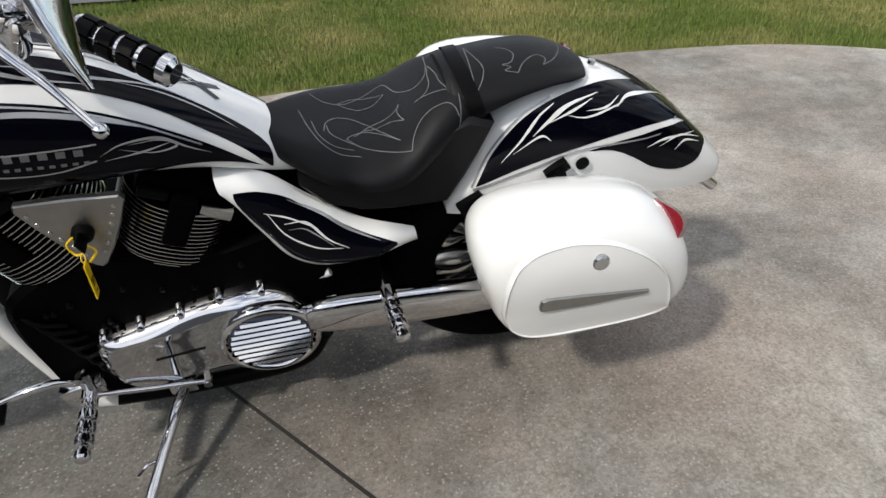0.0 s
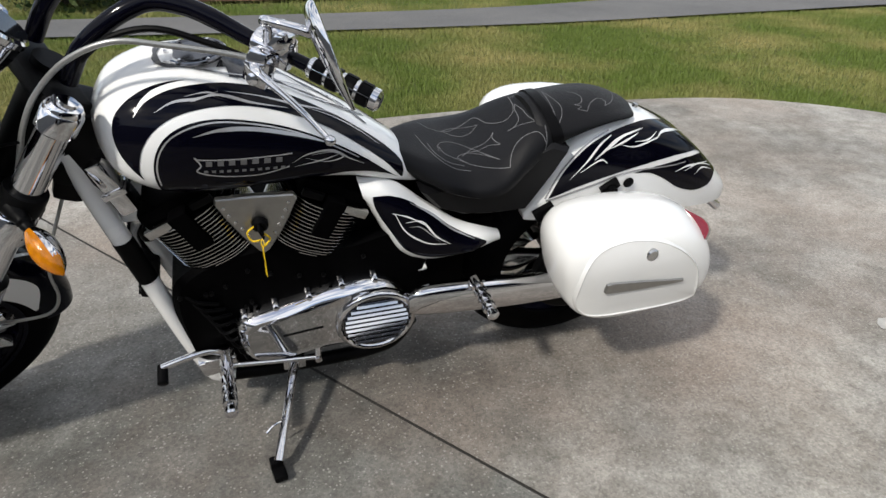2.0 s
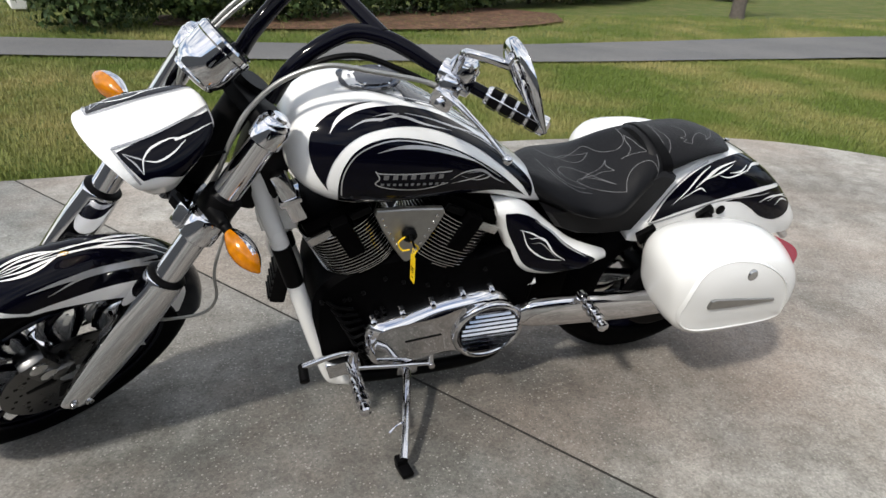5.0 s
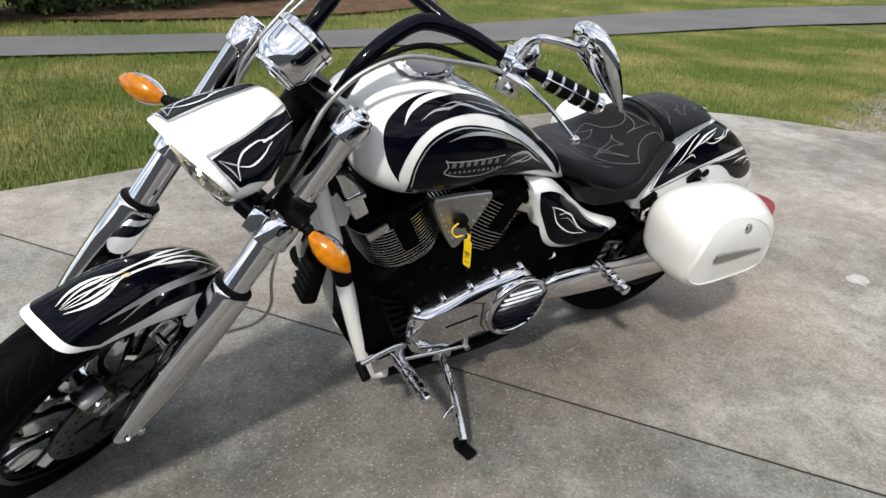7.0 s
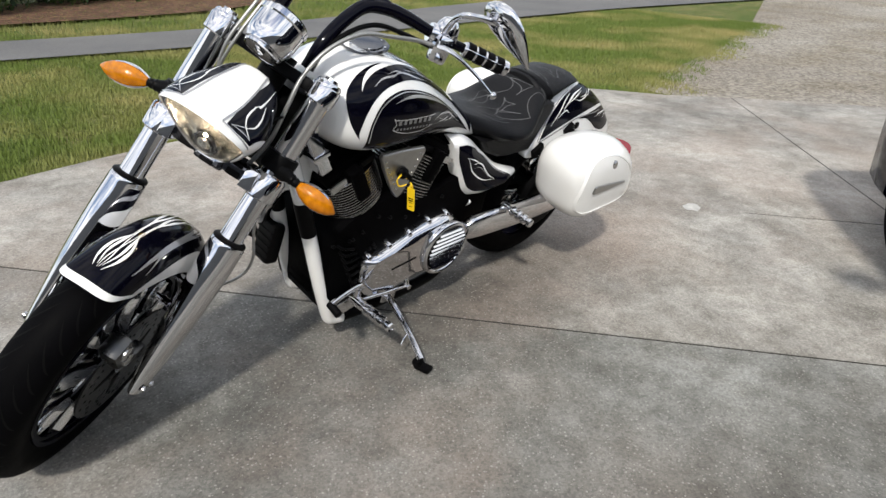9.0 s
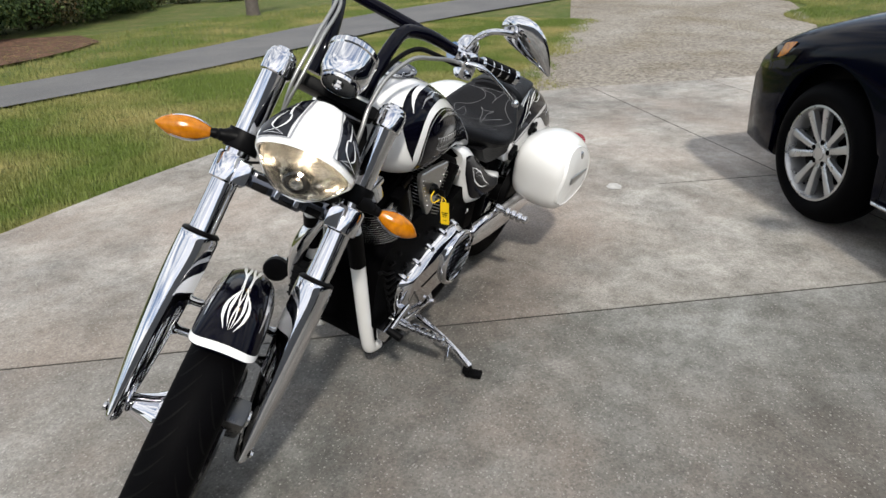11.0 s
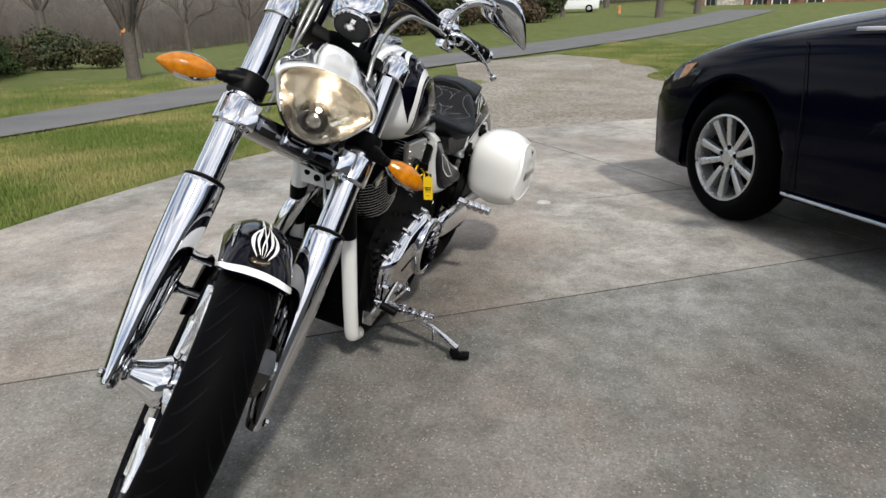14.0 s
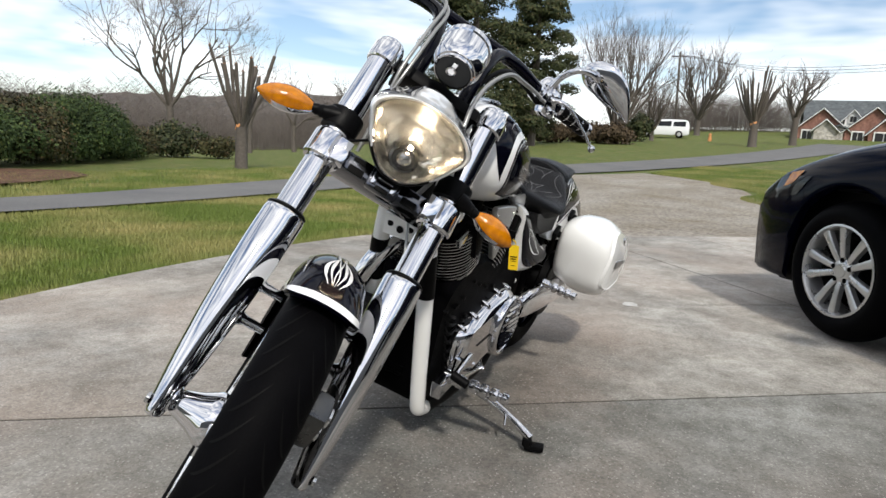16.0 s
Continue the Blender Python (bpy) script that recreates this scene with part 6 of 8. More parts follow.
field(tank, TANK_T, M_CHAR, [(0.848, -0.063, 0.94), (0.777, -0.04, 0.913), (0.714, -0.015, 0.878), (0.631, -0.001, 0.827), (0.582, 0.023, 0.792)],
      [(0.869, 0.043, 0.951), (0.764, -0.016, 0.908), (0.687, -0.025, 0.861), (0.617, -0.011, 0.818), (0.576, 0.016, 0.787)])
brush(tank, TANK_T, M_WHITE, 0.006, (1, 1, 0.3), [(0.822, -0.055, 0.931), (0.758, -0.036, 0.904), (0.687, -0.024, 0.861), (0.617, 0.004, 0.818)])
brush(tank, TANK_T, M_SILVER, 0.004, (1, 1, 0.3), [(0.959, 0.037, 0.964), (0.894, 0.06, 0.955), (0.804, 0.042, 0.926), (0.661, -0.023, 0.845), (0.604, 0.006, 0.809)])
brush(tank, TANK_T, M_CHAR, 0.010, (0.2, 1, 1, 0.2), [(0.962, -0.048, 0.962), (0.976, 0.019, 0.964), (0.946, 0.051, 0.962), (0.88, 0.023, 0.956), (0.834, -0.064, 0.934)])
field(nacelle, NAC_T, M_BLACK, [(1.38, 0.175, 0.926), (1.326, 0.156, 0.946), (1.269, 0.127, 0.965), (1.221, 0.097, 0.971), (1.217, 0.079, 0.966)],
      [(1.339, 0.197, 0.878), (1.299, 0.184, 0.881), (1.262, 0.106, 0.854), (1.239, 0.081, 0.878), (1.218, 0.097, 0.927)])
brush(nacelle, NAC_T, M_SILVER, 0.004, (1, 1), [(1.385, 0.17, 0.929), (1.326, 0.151, 0.95), (1.269, 0.123, 0.968), (1.218, 0.077, 0.969)])
brush(nacelle, NAC_T, M_SILVER, 0.004, (1, 1), [(1.385, 0.17, 0.929), (1.363, 0.192, 0.902), (1.346, 0.198, 0.874)])
brush(nacelle, NAC_T, M_SILVER, 0.003, (0.3, 1, 0.3), [(1.368, 0.177, 0.924), (1.343, 0.181, 0.917), (1.33, 0.183, 0.912)])
brush(nacelle, NAC_T, M_SILVER, 0.003, (0.3, 1, 0.3), [(1.368, 0.177, 0.924), (1.349, 0.187, 0.908), (1.338, 0.194, 0.89)])
brush(nacelle, NAC_T, M_WHITE, 0.004, (0.3, 1, 0.3), [(1.338, 0.194, 0.89), (1.334, 0.181, 0.917), (1.316, 0.165, 0.935), (1.289, 0.153, 0.944), (1.26, 0.145, 0.94)])
brush(nacelle, NAC_T, M_WHITE, 0.004, (0.3, 1, 0.3), [(1.334, 0.183, 0.913), (1.31, 0.181, 0.91), (1.283, 0.167, 0.92), (1.26, 0.148, 0.936)])
brush(nacelle, NAC_T, M_WHITE, 0.005, (1, 0.6, 0.1), [(1.279, 0.152, 0.941), (1.252, 0.139, 0.944), (1.215, 0.093, 0.936)])
field(guard, GUARD_T, M_BLACK, [(0.138, 0.119, 0.593), (0.105, 0.109, 0.663), (0.049, 0.097, 0.721), (-0.014, 0.085, 0.749), (-0.085, 0.066, 0.756), (-0.18, 0.024, 0.734), (-0.309, -0.044, 0.661), (-0.341, 0.013, 0.638), (-0.401, 0.027, 0.588), (-0.391, 0.077, 0.58)],
      [(0.138, 0.119, 0.593), (0.075, 0.122, 0.618), (0.013, 0.121, 0.636), (-0.051, 0.119, 0.65), (-0.117, 0.114, 0.661), (-0.18, 0.106, 0.667), (-0.243, 0.094, 0.667), (-0.315, 0.066, 0.65), (-0.356, 0.063, 0.619), (-0.386, 0.08, 0.582)])
field(guard, GUARD_T, M_BLACK, [(-0.091, 0.119, 0.641), (-0.148, 0.114, 0.649), (-0.206, 0.107, 0.653), (-0.27, 0.093, 0.654), (-0.342, 0.058, 0.633), (-0.386, 0.054, 0.597), (-0.388, 0.079, 0.581)],
      [(-0.091, 0.119, 0.641), (-0.145, 0.117, 0.633), (-0.196, 0.116, 0.608), (-0.251, 0.115, 0.573), (-0.313, 0.111, 0.553), (-0.361, 0.101, 0.558), (-0.388, 0.079, 0.581)])
brush(guard, GUARD_T, M_SILVER, 0.006, (1, 1, 0.3), [(0.143, 0.119, 0.587), (0.024, 0.123, 0.622), (-0.106, 0.117, 0.648), (-0.372, 0.013, 0.612)])
brush(guard, GUARD_T, M_SILVER, 0.004, (1, 1), [(0.146, 0.117, 0.592), (0.111, 0.107, 0.665), (0.054, 0.094, 0.724), (-0.008, 0.081, 0.753)])
brush(guard, GUARD_T, M_WHITE, 0.006, (0.1, 1, 0.3), [(0.091, 0.118, 0.642), (0.052, 0.112, 0.684), (0.018, 0.1, 0.724), (-0.013, 0.09, 0.743)])
brush(guard, GUARD_T, M_WHITE, 0.005, (0.1, 1, 0.1), [(0.066, 0.116, 0.659), (0.015, 0.112, 0.688), (-0.009, 0.115, 0.677)])
brush(guard, GUARD_T, M_WHITE, 0.010, (0.1, 1, 0.1), [(0.029, 0.111, 0.69), (-0.001, 0.105, 0.714), (-0.042, 0.093, 0.737), (-0.108, 0.076, 0.745)])
brush(guard, GUARD_T, M_WHITE, 0.006, (0.1, 1, 0.1), [(-0.004, 0.106, 0.712), (-0.052, 0.098, 0.727), (-0.094, 0.085, 0.74)])
brush(guard, GUARD_T, M_WHITE, 0.005, (0.1, 1, 0.1), [(-0.04, 0.102, 0.72), (-0.081, 0.103, 0.711), (-0.137, 0.092, 0.718), (-0.163, 0.082, 0.722)])
brush(guard, GUARD_T, M_WHITE, 0.010, (0.1, 1, 0.1), [(-0.146, 0.091, 0.716), (-0.175, 0.071, 0.725), (-0.236, 0.042, 0.707), (-0.333, -0.028, 0.644)])
brush(guard, GUARD_T, M_WHITE, 0.005, (0.1, 1, 0.1), [(-0.08, 0.098, 0.722), (-0.122, 0.093, 0.721), (-0.155, 0.074, 0.731)])
brush(guard, GUARD_T, M_WHITE, 0.006, (0.1, 1, 0.1), [(-0.225, 0.111, 0.623), (-0.273, 0.102, 0.632), (-0.363, 0.067, 0.611)])
brush(guard, GUARD_T, M_WHITE, 0.005, (0.1, 1, 0.1), [(-0.257, 0.108, 0.62), (-0.309, 0.093, 0.628), (-0.374, 0.072, 0.599)])
brush(guard, GUARD_T, M_WHITE, 0.005, (0.1, 1, 0.1), [(-0.297, 0.106, 0.602), (-0.324, 0.094, 0.614), (-0.371, 0.081, 0.594)])
field(cover_l, COVER_T, M_BLACK, [(0.583, 0.123, 0.664), (0.543, 0.121, 0.660), (0.502, 0.12, 0.642), (0.463, 0.123, 0.613), (0.418, 0.13, 0.577), (0.365, 0.14, 0.541), (0.302, 0.154, 0.512)],
      [(0.584, 0.123, 0.655), (0.569, 0.128, 0.603), (0.540, 0.13, 0.551), (0.502, 0.137, 0.494), (0.445, 0.147, 0.472), (0.380, 0.155, 0.475), (0.302, 0.155, 0.503)])
brush(cover_l, COVER_T, M_SILVER, 0.006, (0.2, 1, 1, 0.2), [(0.497, 0.12, 0.633), (0.444, 0.123, 0.595), (0.393, 0.135, 0.552), (0.336, 0.149, 0.521)])
brush(cover_l, COVER_T, M_WHITE, 0.005, (0.2, 1, 0.2), [(0.534, 0.132, 0.616), (0.507, 0.138, 0.564), (0.458, 0.146, 0.528), (0.408, 0.151, 0.519)])
brush(cover_l, COVER_T, M_WHITE, 0.005, (0.2, 1, 0.2), [(0.509, 0.136, 0.59), (0.469, 0.135, 0.585), (0.434, 0.145, 0.543), (0.398, 0.151, 0.518)])
brush(cover_l, COVER_T, M_WHITE, 0.004, (0.2, 1, 0.2), [(0.54, 0.131, 0.618), (0.501, 0.133, 0.602), (0.457, 0.137, 0.573)])
brush(cover_l, COVER_T, M_SILVER, 0.003, (0.2, 1, 0.2), [(0.502, 0.138, 0.576), (0.476, 0.138, 0.574), (0.45, 0.143, 0.553), (0.424, 0.148, 0.526)])
brush(fguard, FG_T, M_WHITE, 0.007, (0.1, 1, 0.3), [(1.658, 0.151, 0.643), (1.634, 0.128, 0.65), (1.599, 0.109, 0.652), (1.553, 0.1, 0.647)])
brush(fguard, FG_T, M_WHITE, 0.006, (0.1, 1, 0.3), [(1.645, 0.16, 0.64), (1.606, 0.148, 0.642), (1.569, 0.125, 0.644), (1.543, 0.106, 0.643)])
brush(fguard, FG_T, M_WHITE, 0.003, (0.1, 1, 0.3), [(1.654, 0.158, 0.641), (1.623, 0.141, 0.647), (1.577, 0.122, 0.647), (1.549, 0.107, 0.644)])
brush(fguard, FG_T, M_WHITE, 0.006, (0.3, 1, 0.1), [(1.553, 0.101, 0.647), (1.503, 0.065, 0.636), (1.442, 0.023, 0.606), (1.375, -0.063, 0.528)])
brush(fguard, FG_T, M_WHITE, 0.005, (0.3, 1, 0.1), [(1.543, 0.108, 0.642), (1.496, 0.078, 0.631), (1.437, 0.045, 0.6), (1.386, -0.007, 0.556)])
brush(fguard, FG_T, M_WHITE, 0.004, (0.1, 1, 0.1), [(1.49, 0.052, 0.631), (1.451, 0.016, 0.61), (1.391, -0.063, 0.541)])
brush(fguard, FG_T, M_SILVER, 0.012, (0.1, 1, 0.6), [(1.603, 0.18, 0.611), (1.543, 0.147, 0.61), (1.472, 0.099, 0.595), (1.388, 0.023, 0.55)])
brush(fguard, FG_T, M_SILVER, 0.010, (0.1, 1, 0.6), [(1.574, 0.169, 0.596), (1.51, 0.127, 0.601), (1.435, 0.072, 0.573), (1.334, -0.067, 0.466)])
brush(fguard, FG_T, M_GOLD, 0.012, (0.3, 1, 0.3), [(1.551, 0.11, 0.644), (1.542, 0.104, 0.643), (1.534, 0.099, 0.642)], False, 'emblem')
stitch(seat, SEAT_T, [(0.424, -0.093, 0.713), (0.401, -0.059, 0.712), (0.366, -0.047, 0.708), (0.324, -0.065, 0.708), (0.281, -0.084, 0.718), (0.263, -0.032, 0.731), (0.236, 0.001, 0.753), (0.214, -0.005, 0.768), (0.202, -0.033, 0.775), (0.197, -0.079, 0.773)])
stitch(seat, SEAT_T, [(0.375, -0.049, 0.709), (0.35, -0.061, 0.707), (0.319, -0.056, 0.709), (0.283, -0.049, 0.718)])
stitch(seat, SEAT_T, [(0.283, -0.049, 0.718), (0.307, -0.027, 0.711), (0.333, -0.02, 0.708), (0.356, -0.031, 0.707), (0.375, -0.049, 0.709)])
stitch(seat, SEAT_T, [(0.241, 0.04, 0.749), (0.223, 0.041, 0.762), (0.209, 0.024, 0.771), (0.205, -0.011, 0.774), (0.198, -0.033, 0.777)])
stitch(seat, SEAT_T, [(0.198, -0.033, 0.777), (0.192, 0.003, 0.781), (0.191, 0.032, 0.781), (0.183, 0.062, 0.782)])
stitch(seat, SEAT_T, [(0.183, 0.062, 0.782), (0.197, 0.055, 0.776), (0.219, 0.046, 0.765), (0.241, 0.04, 0.749)])
stitch(seat, SEAT_T, [(0.41, 0.041, 0.714), (0.403, 0.014, 0.712), (0.383, -0, 0.71), (0.357, 0.006, 0.707), (0.332, 0.032, 0.708), (0.309, 0.063, 0.71), (0.28, 0.105, 0.716)])
stitch(seat, SEAT_T, [(0.28, 0.105, 0.716), (0.306, 0.074, 0.71), (0.337, 0.054, 0.707), (0.362, 0.059, 0.707), (0.373, 0.069, 0.708)])
stitch(seat, SEAT_T, [(0.373, 0.069, 0.708), (0.352, 0.094, 0.705), (0.321, 0.113, 0.705), (0.289, 0.127, 0.707), (0.266, 0.136, 0.713)])
stitch(seat, SEAT_T, [(0.358, 0.063, 0.707), (0.326, 0.04, 0.708), (0.296, 0.032, 0.714), (0.275, 0.022, 0.723), (0.264, 0.01, 0.73)])
stitch(seat, SEAT_T, [(0.264, 0.01, 0.73), (0.271, 0.027, 0.725), (0.269, 0.047, 0.727), (0.264, 0.062, 0.729)])
stitch(seat, SEAT_T, [(0.264, 0.062, 0.729), (0.287, 0.046, 0.717), (0.318, 0.051, 0.709), (0.342, 0.049, 0.707)])
stitch(seat, SEAT_T, [(0.266, 0.136, 0.713), (0.257, 0.113, 0.728), (0.241, 0.094, 0.744), (0.219, 0.086, 0.76), (0.193, 0.089, 0.772), (0.18, 0.1, 0.768), (0.175, 0.111, 0.756)])
stitch(seat, SEAT_T, [(0.2, -0.067, 0.774), (0.173, -0.063, 0.786), (0.163, -0.015, 0.793), (0.166, 0.041, 0.791), (0.169, 0.087, 0.779), (0.171, 0.108, 0.76), (0.177, 0.12, 0.734), (0.187, 0.115, 0.703), (0.22, 0.136, 0.693)])
stitch(seat, SEAT_T, [(0.45, -0.028, 0.716), (0.437, 0.027, 0.718), (0.419, 0.076, 0.714), (0.392, 0.108, 0.707), (0.354, 0.119, 0.702)])
stitch(seat, SEAT_T, [(0.429, 0.009, 0.717), (0.421, 0.052, 0.715), (0.398, 0.087, 0.71), (0.365, 0.101, 0.705)])
stitch(seat, SEAT_T, [(0.404, 0.023, 0.713), (0.397, 0.054, 0.712), (0.362, 0.086, 0.706)])
stitch(pillion, PILL_T, [(0.128, -0.041, 0.802), (0.121, -0.009, 0.805), (0.113, 0.025, 0.804), (0.112, 0.044, 0.801)])
stitch(pillion, PILL_T, [(0.112, 0.044, 0.801), (0.122, 0.068, 0.794), (0.14, 0.092, 0.78)])
stitch(pillion, PILL_T, [(0.14, 0.092, 0.78), (0.137, 0.066, 0.794), (0.135, 0.032, 0.803), (0.128, -0.041, 0.802)])
stitch(pillion, PILL_T, [(0.069, -0.022, 0.806), (0.051, -0.008, 0.807), (0.046, 0.012, 0.807), (0.057, 0.034, 0.805), (0.076, 0.039, 0.804)])
stitch(pillion, PILL_T, [(0.076, 0.039, 0.804), (0.062, 0.048, 0.803), (0.074, 0.055, 0.801), (0.053, 0.064, 0.799)])
stitch(pillion, PILL_T, [(0.053, 0.064, 0.799), (0.034, 0.039, 0.805), (0.005, 0.02, 0.806), (-0.01, 0.032, 0.803), (0, 0.051, 0.801)])
stitch(pillion, PILL_T, [(0, 0.051, 0.801), (-0.03, 0.03, 0.801), (-0.056, -0.015, 0.796), (-0.057, -0.053, 0.79)])

# ---- plants ----
def leaf_mat(name, dark, light, third=None):
    m, n, l, p = node_mat(name)
    g = n.new("ShaderNodeNewGeometry")
    r = n.new("ShaderNodeValToRGB")
    r.color_ramp.elements[0].color, r.color_ramp.elements[1].color = (*dark, 1), (*light, 1)
    if third:
        e = r.color_ramp.elements.new(0.75)
        e.color = (*light, 1)
        r.color_ramp.elements[2].color = (*third, 1)
    l.new(g.outputs["Random Per Island"], r.inputs["Fac"])
    tc = n.new("ShaderNodeTexCoord")
    ns = n.new("ShaderNodeTexNoise")
    ns.inputs["Scale"].default_value = 0.9
    ns.inputs["Detail"].default_value = 4.0
    l.new(tc.outputs["Object"], ns.inputs["Vector"])
    mr = n.new("ShaderNodeMapRange")
    mr.inputs["From Min"].default_value, mr.inputs["From Max"].default_value = 0.3, 0.7
    mr.inputs["To Min"].default_value, mr.inputs["To Max"].default_value = 0.7, 1.35
    l.new(ns.outputs["Fac"], mr.inputs["Value"])
    mm = n.new("ShaderNodeVectorMath")
    mm.operation = "SCALE"
    l.new(r.outputs["Color"], mm.inputs[0])
    l.new(mr.outputs["Result"], mm.inputs["Scale"])
    l.new(mm.outputs["Vector"], p.inputs["Base Color"])
    p.inputs["Roughness"].default_value = 0.7
    p.inputs["Specular IOR Level"].default_value = 0.25
    return m


M_HEDGE = leaf_mat("cedar_leaf", (0.014, 0.028, 0.009), (0.042, 0.070, 0.018), (0.070, 0.086, 0.022))
M_CEDAR = leaf_mat("dark_conifer", (0.014, 0.022, 0.009), (0.050, 0.060, 0.022), (0.085, 0.072, 0.032))
M_BROWNBUSH = leaf_mat("brown_bush", (0.035, 0.024, 0.014), (0.085, 0.060, 0.034))
M_RUSTBUSH = leaf_mat("browned_cedar", (0.020, 0.022, 0.010), (0.060, 0.058, 0.022), (0.090, 0.055, 0.026))
M_BARK = plain("grey_bark", (0.085, 0.072, 0.060), 0.9, vary=0.3, scale=14.0, bump=0.8, bump_scale=60.0)
M_TWIG = plain("bare_twig", (0.125, 0.102, 0.088), 0.9, vary=0.25, scale=8.0)
M_WOODS = leaf_mat("winter_woods", (0.085, 0.072, 0.066), (0.135, 0.114, 0.102), (0.105, 0.094, 0.078))
M_CUT = plain("fresh_cut_wood", (0.5, 0.22, 0.08), 0.8, vary=0.2)


def grass_mat():
    m, n, l, p = node_mat("grass_blade")
    g = n.new("ShaderNodeNewGeometry")
    tc = n.new("ShaderNodeTexCoord")
    ns = n.new("ShaderNodeTexNoise")
    ns.inputs["Scale"].default_value = 0.75
    ns.inputs["Detail"].default_value = 5.0
    l.new(tc.outputs["Object"], ns.inputs["Vector"])
    r = n.new("ShaderNodeValToRGB")
    r.color_ramp.elements[0].position, r.color_ramp.elements[0].color = 0.43, (0.108, 0.150, 0.028, 1)
    r.color_ramp.elements[1].position, r.color_ramp.elements[1].color = 0.72, (0.345, 0.29, 0.12, 1)
    l.new(ns.outputs["Fac"], r.inputs["Fac"])
    v = n.new("ShaderNodeMapRange")
    v.inputs["To Min"].default_value, v.inputs["To Max"].default_value = 0.82, 1.30
    l.new(g.outputs["Random Per Island"], v.inputs["Value"])
    mm = n.new("ShaderNodeVectorMath")
    mm.operation = "SCALE"
    l.new(r.outputs["Color"], mm.inputs[0])
    l.new(v.outputs["Result"], mm.inputs["Scale"])
    l.new(mm.outputs["Vector"], p.inputs["Base Color"])
    p.inputs["Roughness"].default_value = 0.65
    p.inputs["Specular IOR Level"].default_value = 0.3
    return m


M_BLADE = grass_mat()


def raw_mesh(name, verts, faces, material, parent=None, label="", smooth=False):
    me = bpy.data.meshes.new(name)
    me.from_pydata(verts, [], faces)
    me.materials.append(material)
    if smooth:
        me.polygons.foreach_set("use_smooth", [True] * len(me.polygons))
    ob = new(name, me)
    if parent is not None:
        ob.parent = parent
    if label:
        ob["label"] = label
    return ob


def edge_y(x):
    return float(np.interp(x, [e[0] for e in EDGE[:12]], [e[1] for e in EDGE[:12]]))


PAD_X, PAD_Y = (4.3, 4.6, 7.1, 10.2, 12.5, 15.0), (1.35, 1.85, 2.4, 3.15, 3.9, 4.75)


def lawn(name, count, region, height, label):
    """Grass blades, three to a tuft, as one joined sheet."""
    rng = np.random.RandomState(11)
    V, F = [], []
    made = 0
    while made < count:
        x, y = region(rng)
        if x is None:
            continue
        z = terrain(x, y) - (0.036 if x < 4.5 or y > float(np.interp(x, PAD_X, PAD_Y)) else 0.024)
        for b in range(3):
            a = rng.rand() * 6.283
            w = 0.0022 + 0.0022 * rng.rand()
            h = height * (0.5 + 0.9 * rng.rand())
            dx, dy = math.cos(a), math.sin(a)
            ox, oy = x + rng.randn() * 0.012, y + rng.randn() * 0.012
            lean = 0.6 * h * rng.rand()
            k = len(V)
            V += [(ox - dy * w, oy + dx * w, z), (ox + dy * w, oy - dx * w, z), (ox + dx * lean, oy + dy * lean, z + h)]
            F.append((k, k + 1, k + 2))
        made += 1
    return tagged(raw_mesh(name, V, F, M_BLADE), label, "grass", kind="stuff")


def near_lawn(rng):
    x = rng.uniform(-5.0, 11.0)
    y0 = edge_y(x) + 0.01 if x < 4.75 else 0.9 + (x - 4.75) * 0.42
    y1 = float(np.interp(x, [p[0] for p in ROAD_NEAR], [p[1] for p in ROAD_NEAR]))
    if x > 4.2:
        y0 = max(edge_y(x), float(np.interp(x, (4.2, 4.5, 7.1, 10.0, 15.8), (1.6, 1.9, 2.5, 3.2, 4.2)))) - 0.5 * rng.rand() ** 3 + 0.12 * math.sin(x * 2.3) + 0.08 * math.sin(x * 5.1)
    if y1 <= y0:
        return None, None
    y = y0 + (y1 - y0) * rng.rand() ** 1.25
    return x, y


def far_lawn(rng):
    x = rng.uniform(-4.0, 16.0)
    y1 = float(np.interp(x, [p[0] for p in ROAD_FAR], [p[1] for p in ROAD_FAR]))
    return x, y1 + 0.02 + 3.6 * rng.rand() ** 1.5


lawn("lawn_grass", 120000, near_lawn, 0.034, "short green lawn grass with dry straw-coloured patches")
def side_lawn(rng):
    x = rng.uniform(9.0, 24.0)
    y1 = min(float(np.interp(x, (8.6, 11.5, 16.0, 18.5, 24.0), (-1.0, -0.8, 0.2, 2.4, 1.3))), float(np.interp(x, [p[0] for p in ROAD_NEAR], [p[1] for p in ROAD_NEAR])) - 0.05)
    return x, y1 + 0.35 * math.sin(x * 1.7) * (x < 16) - 4.5 * rng.rand() ** 1.6


lawn("side_grass", 26000, side_lawn, 0.05, "thin yellowish grass between the gravel and the lane")
lawn("verge_grass", 24000, far_lawn, 0.06, "short green verge grass across the lane")


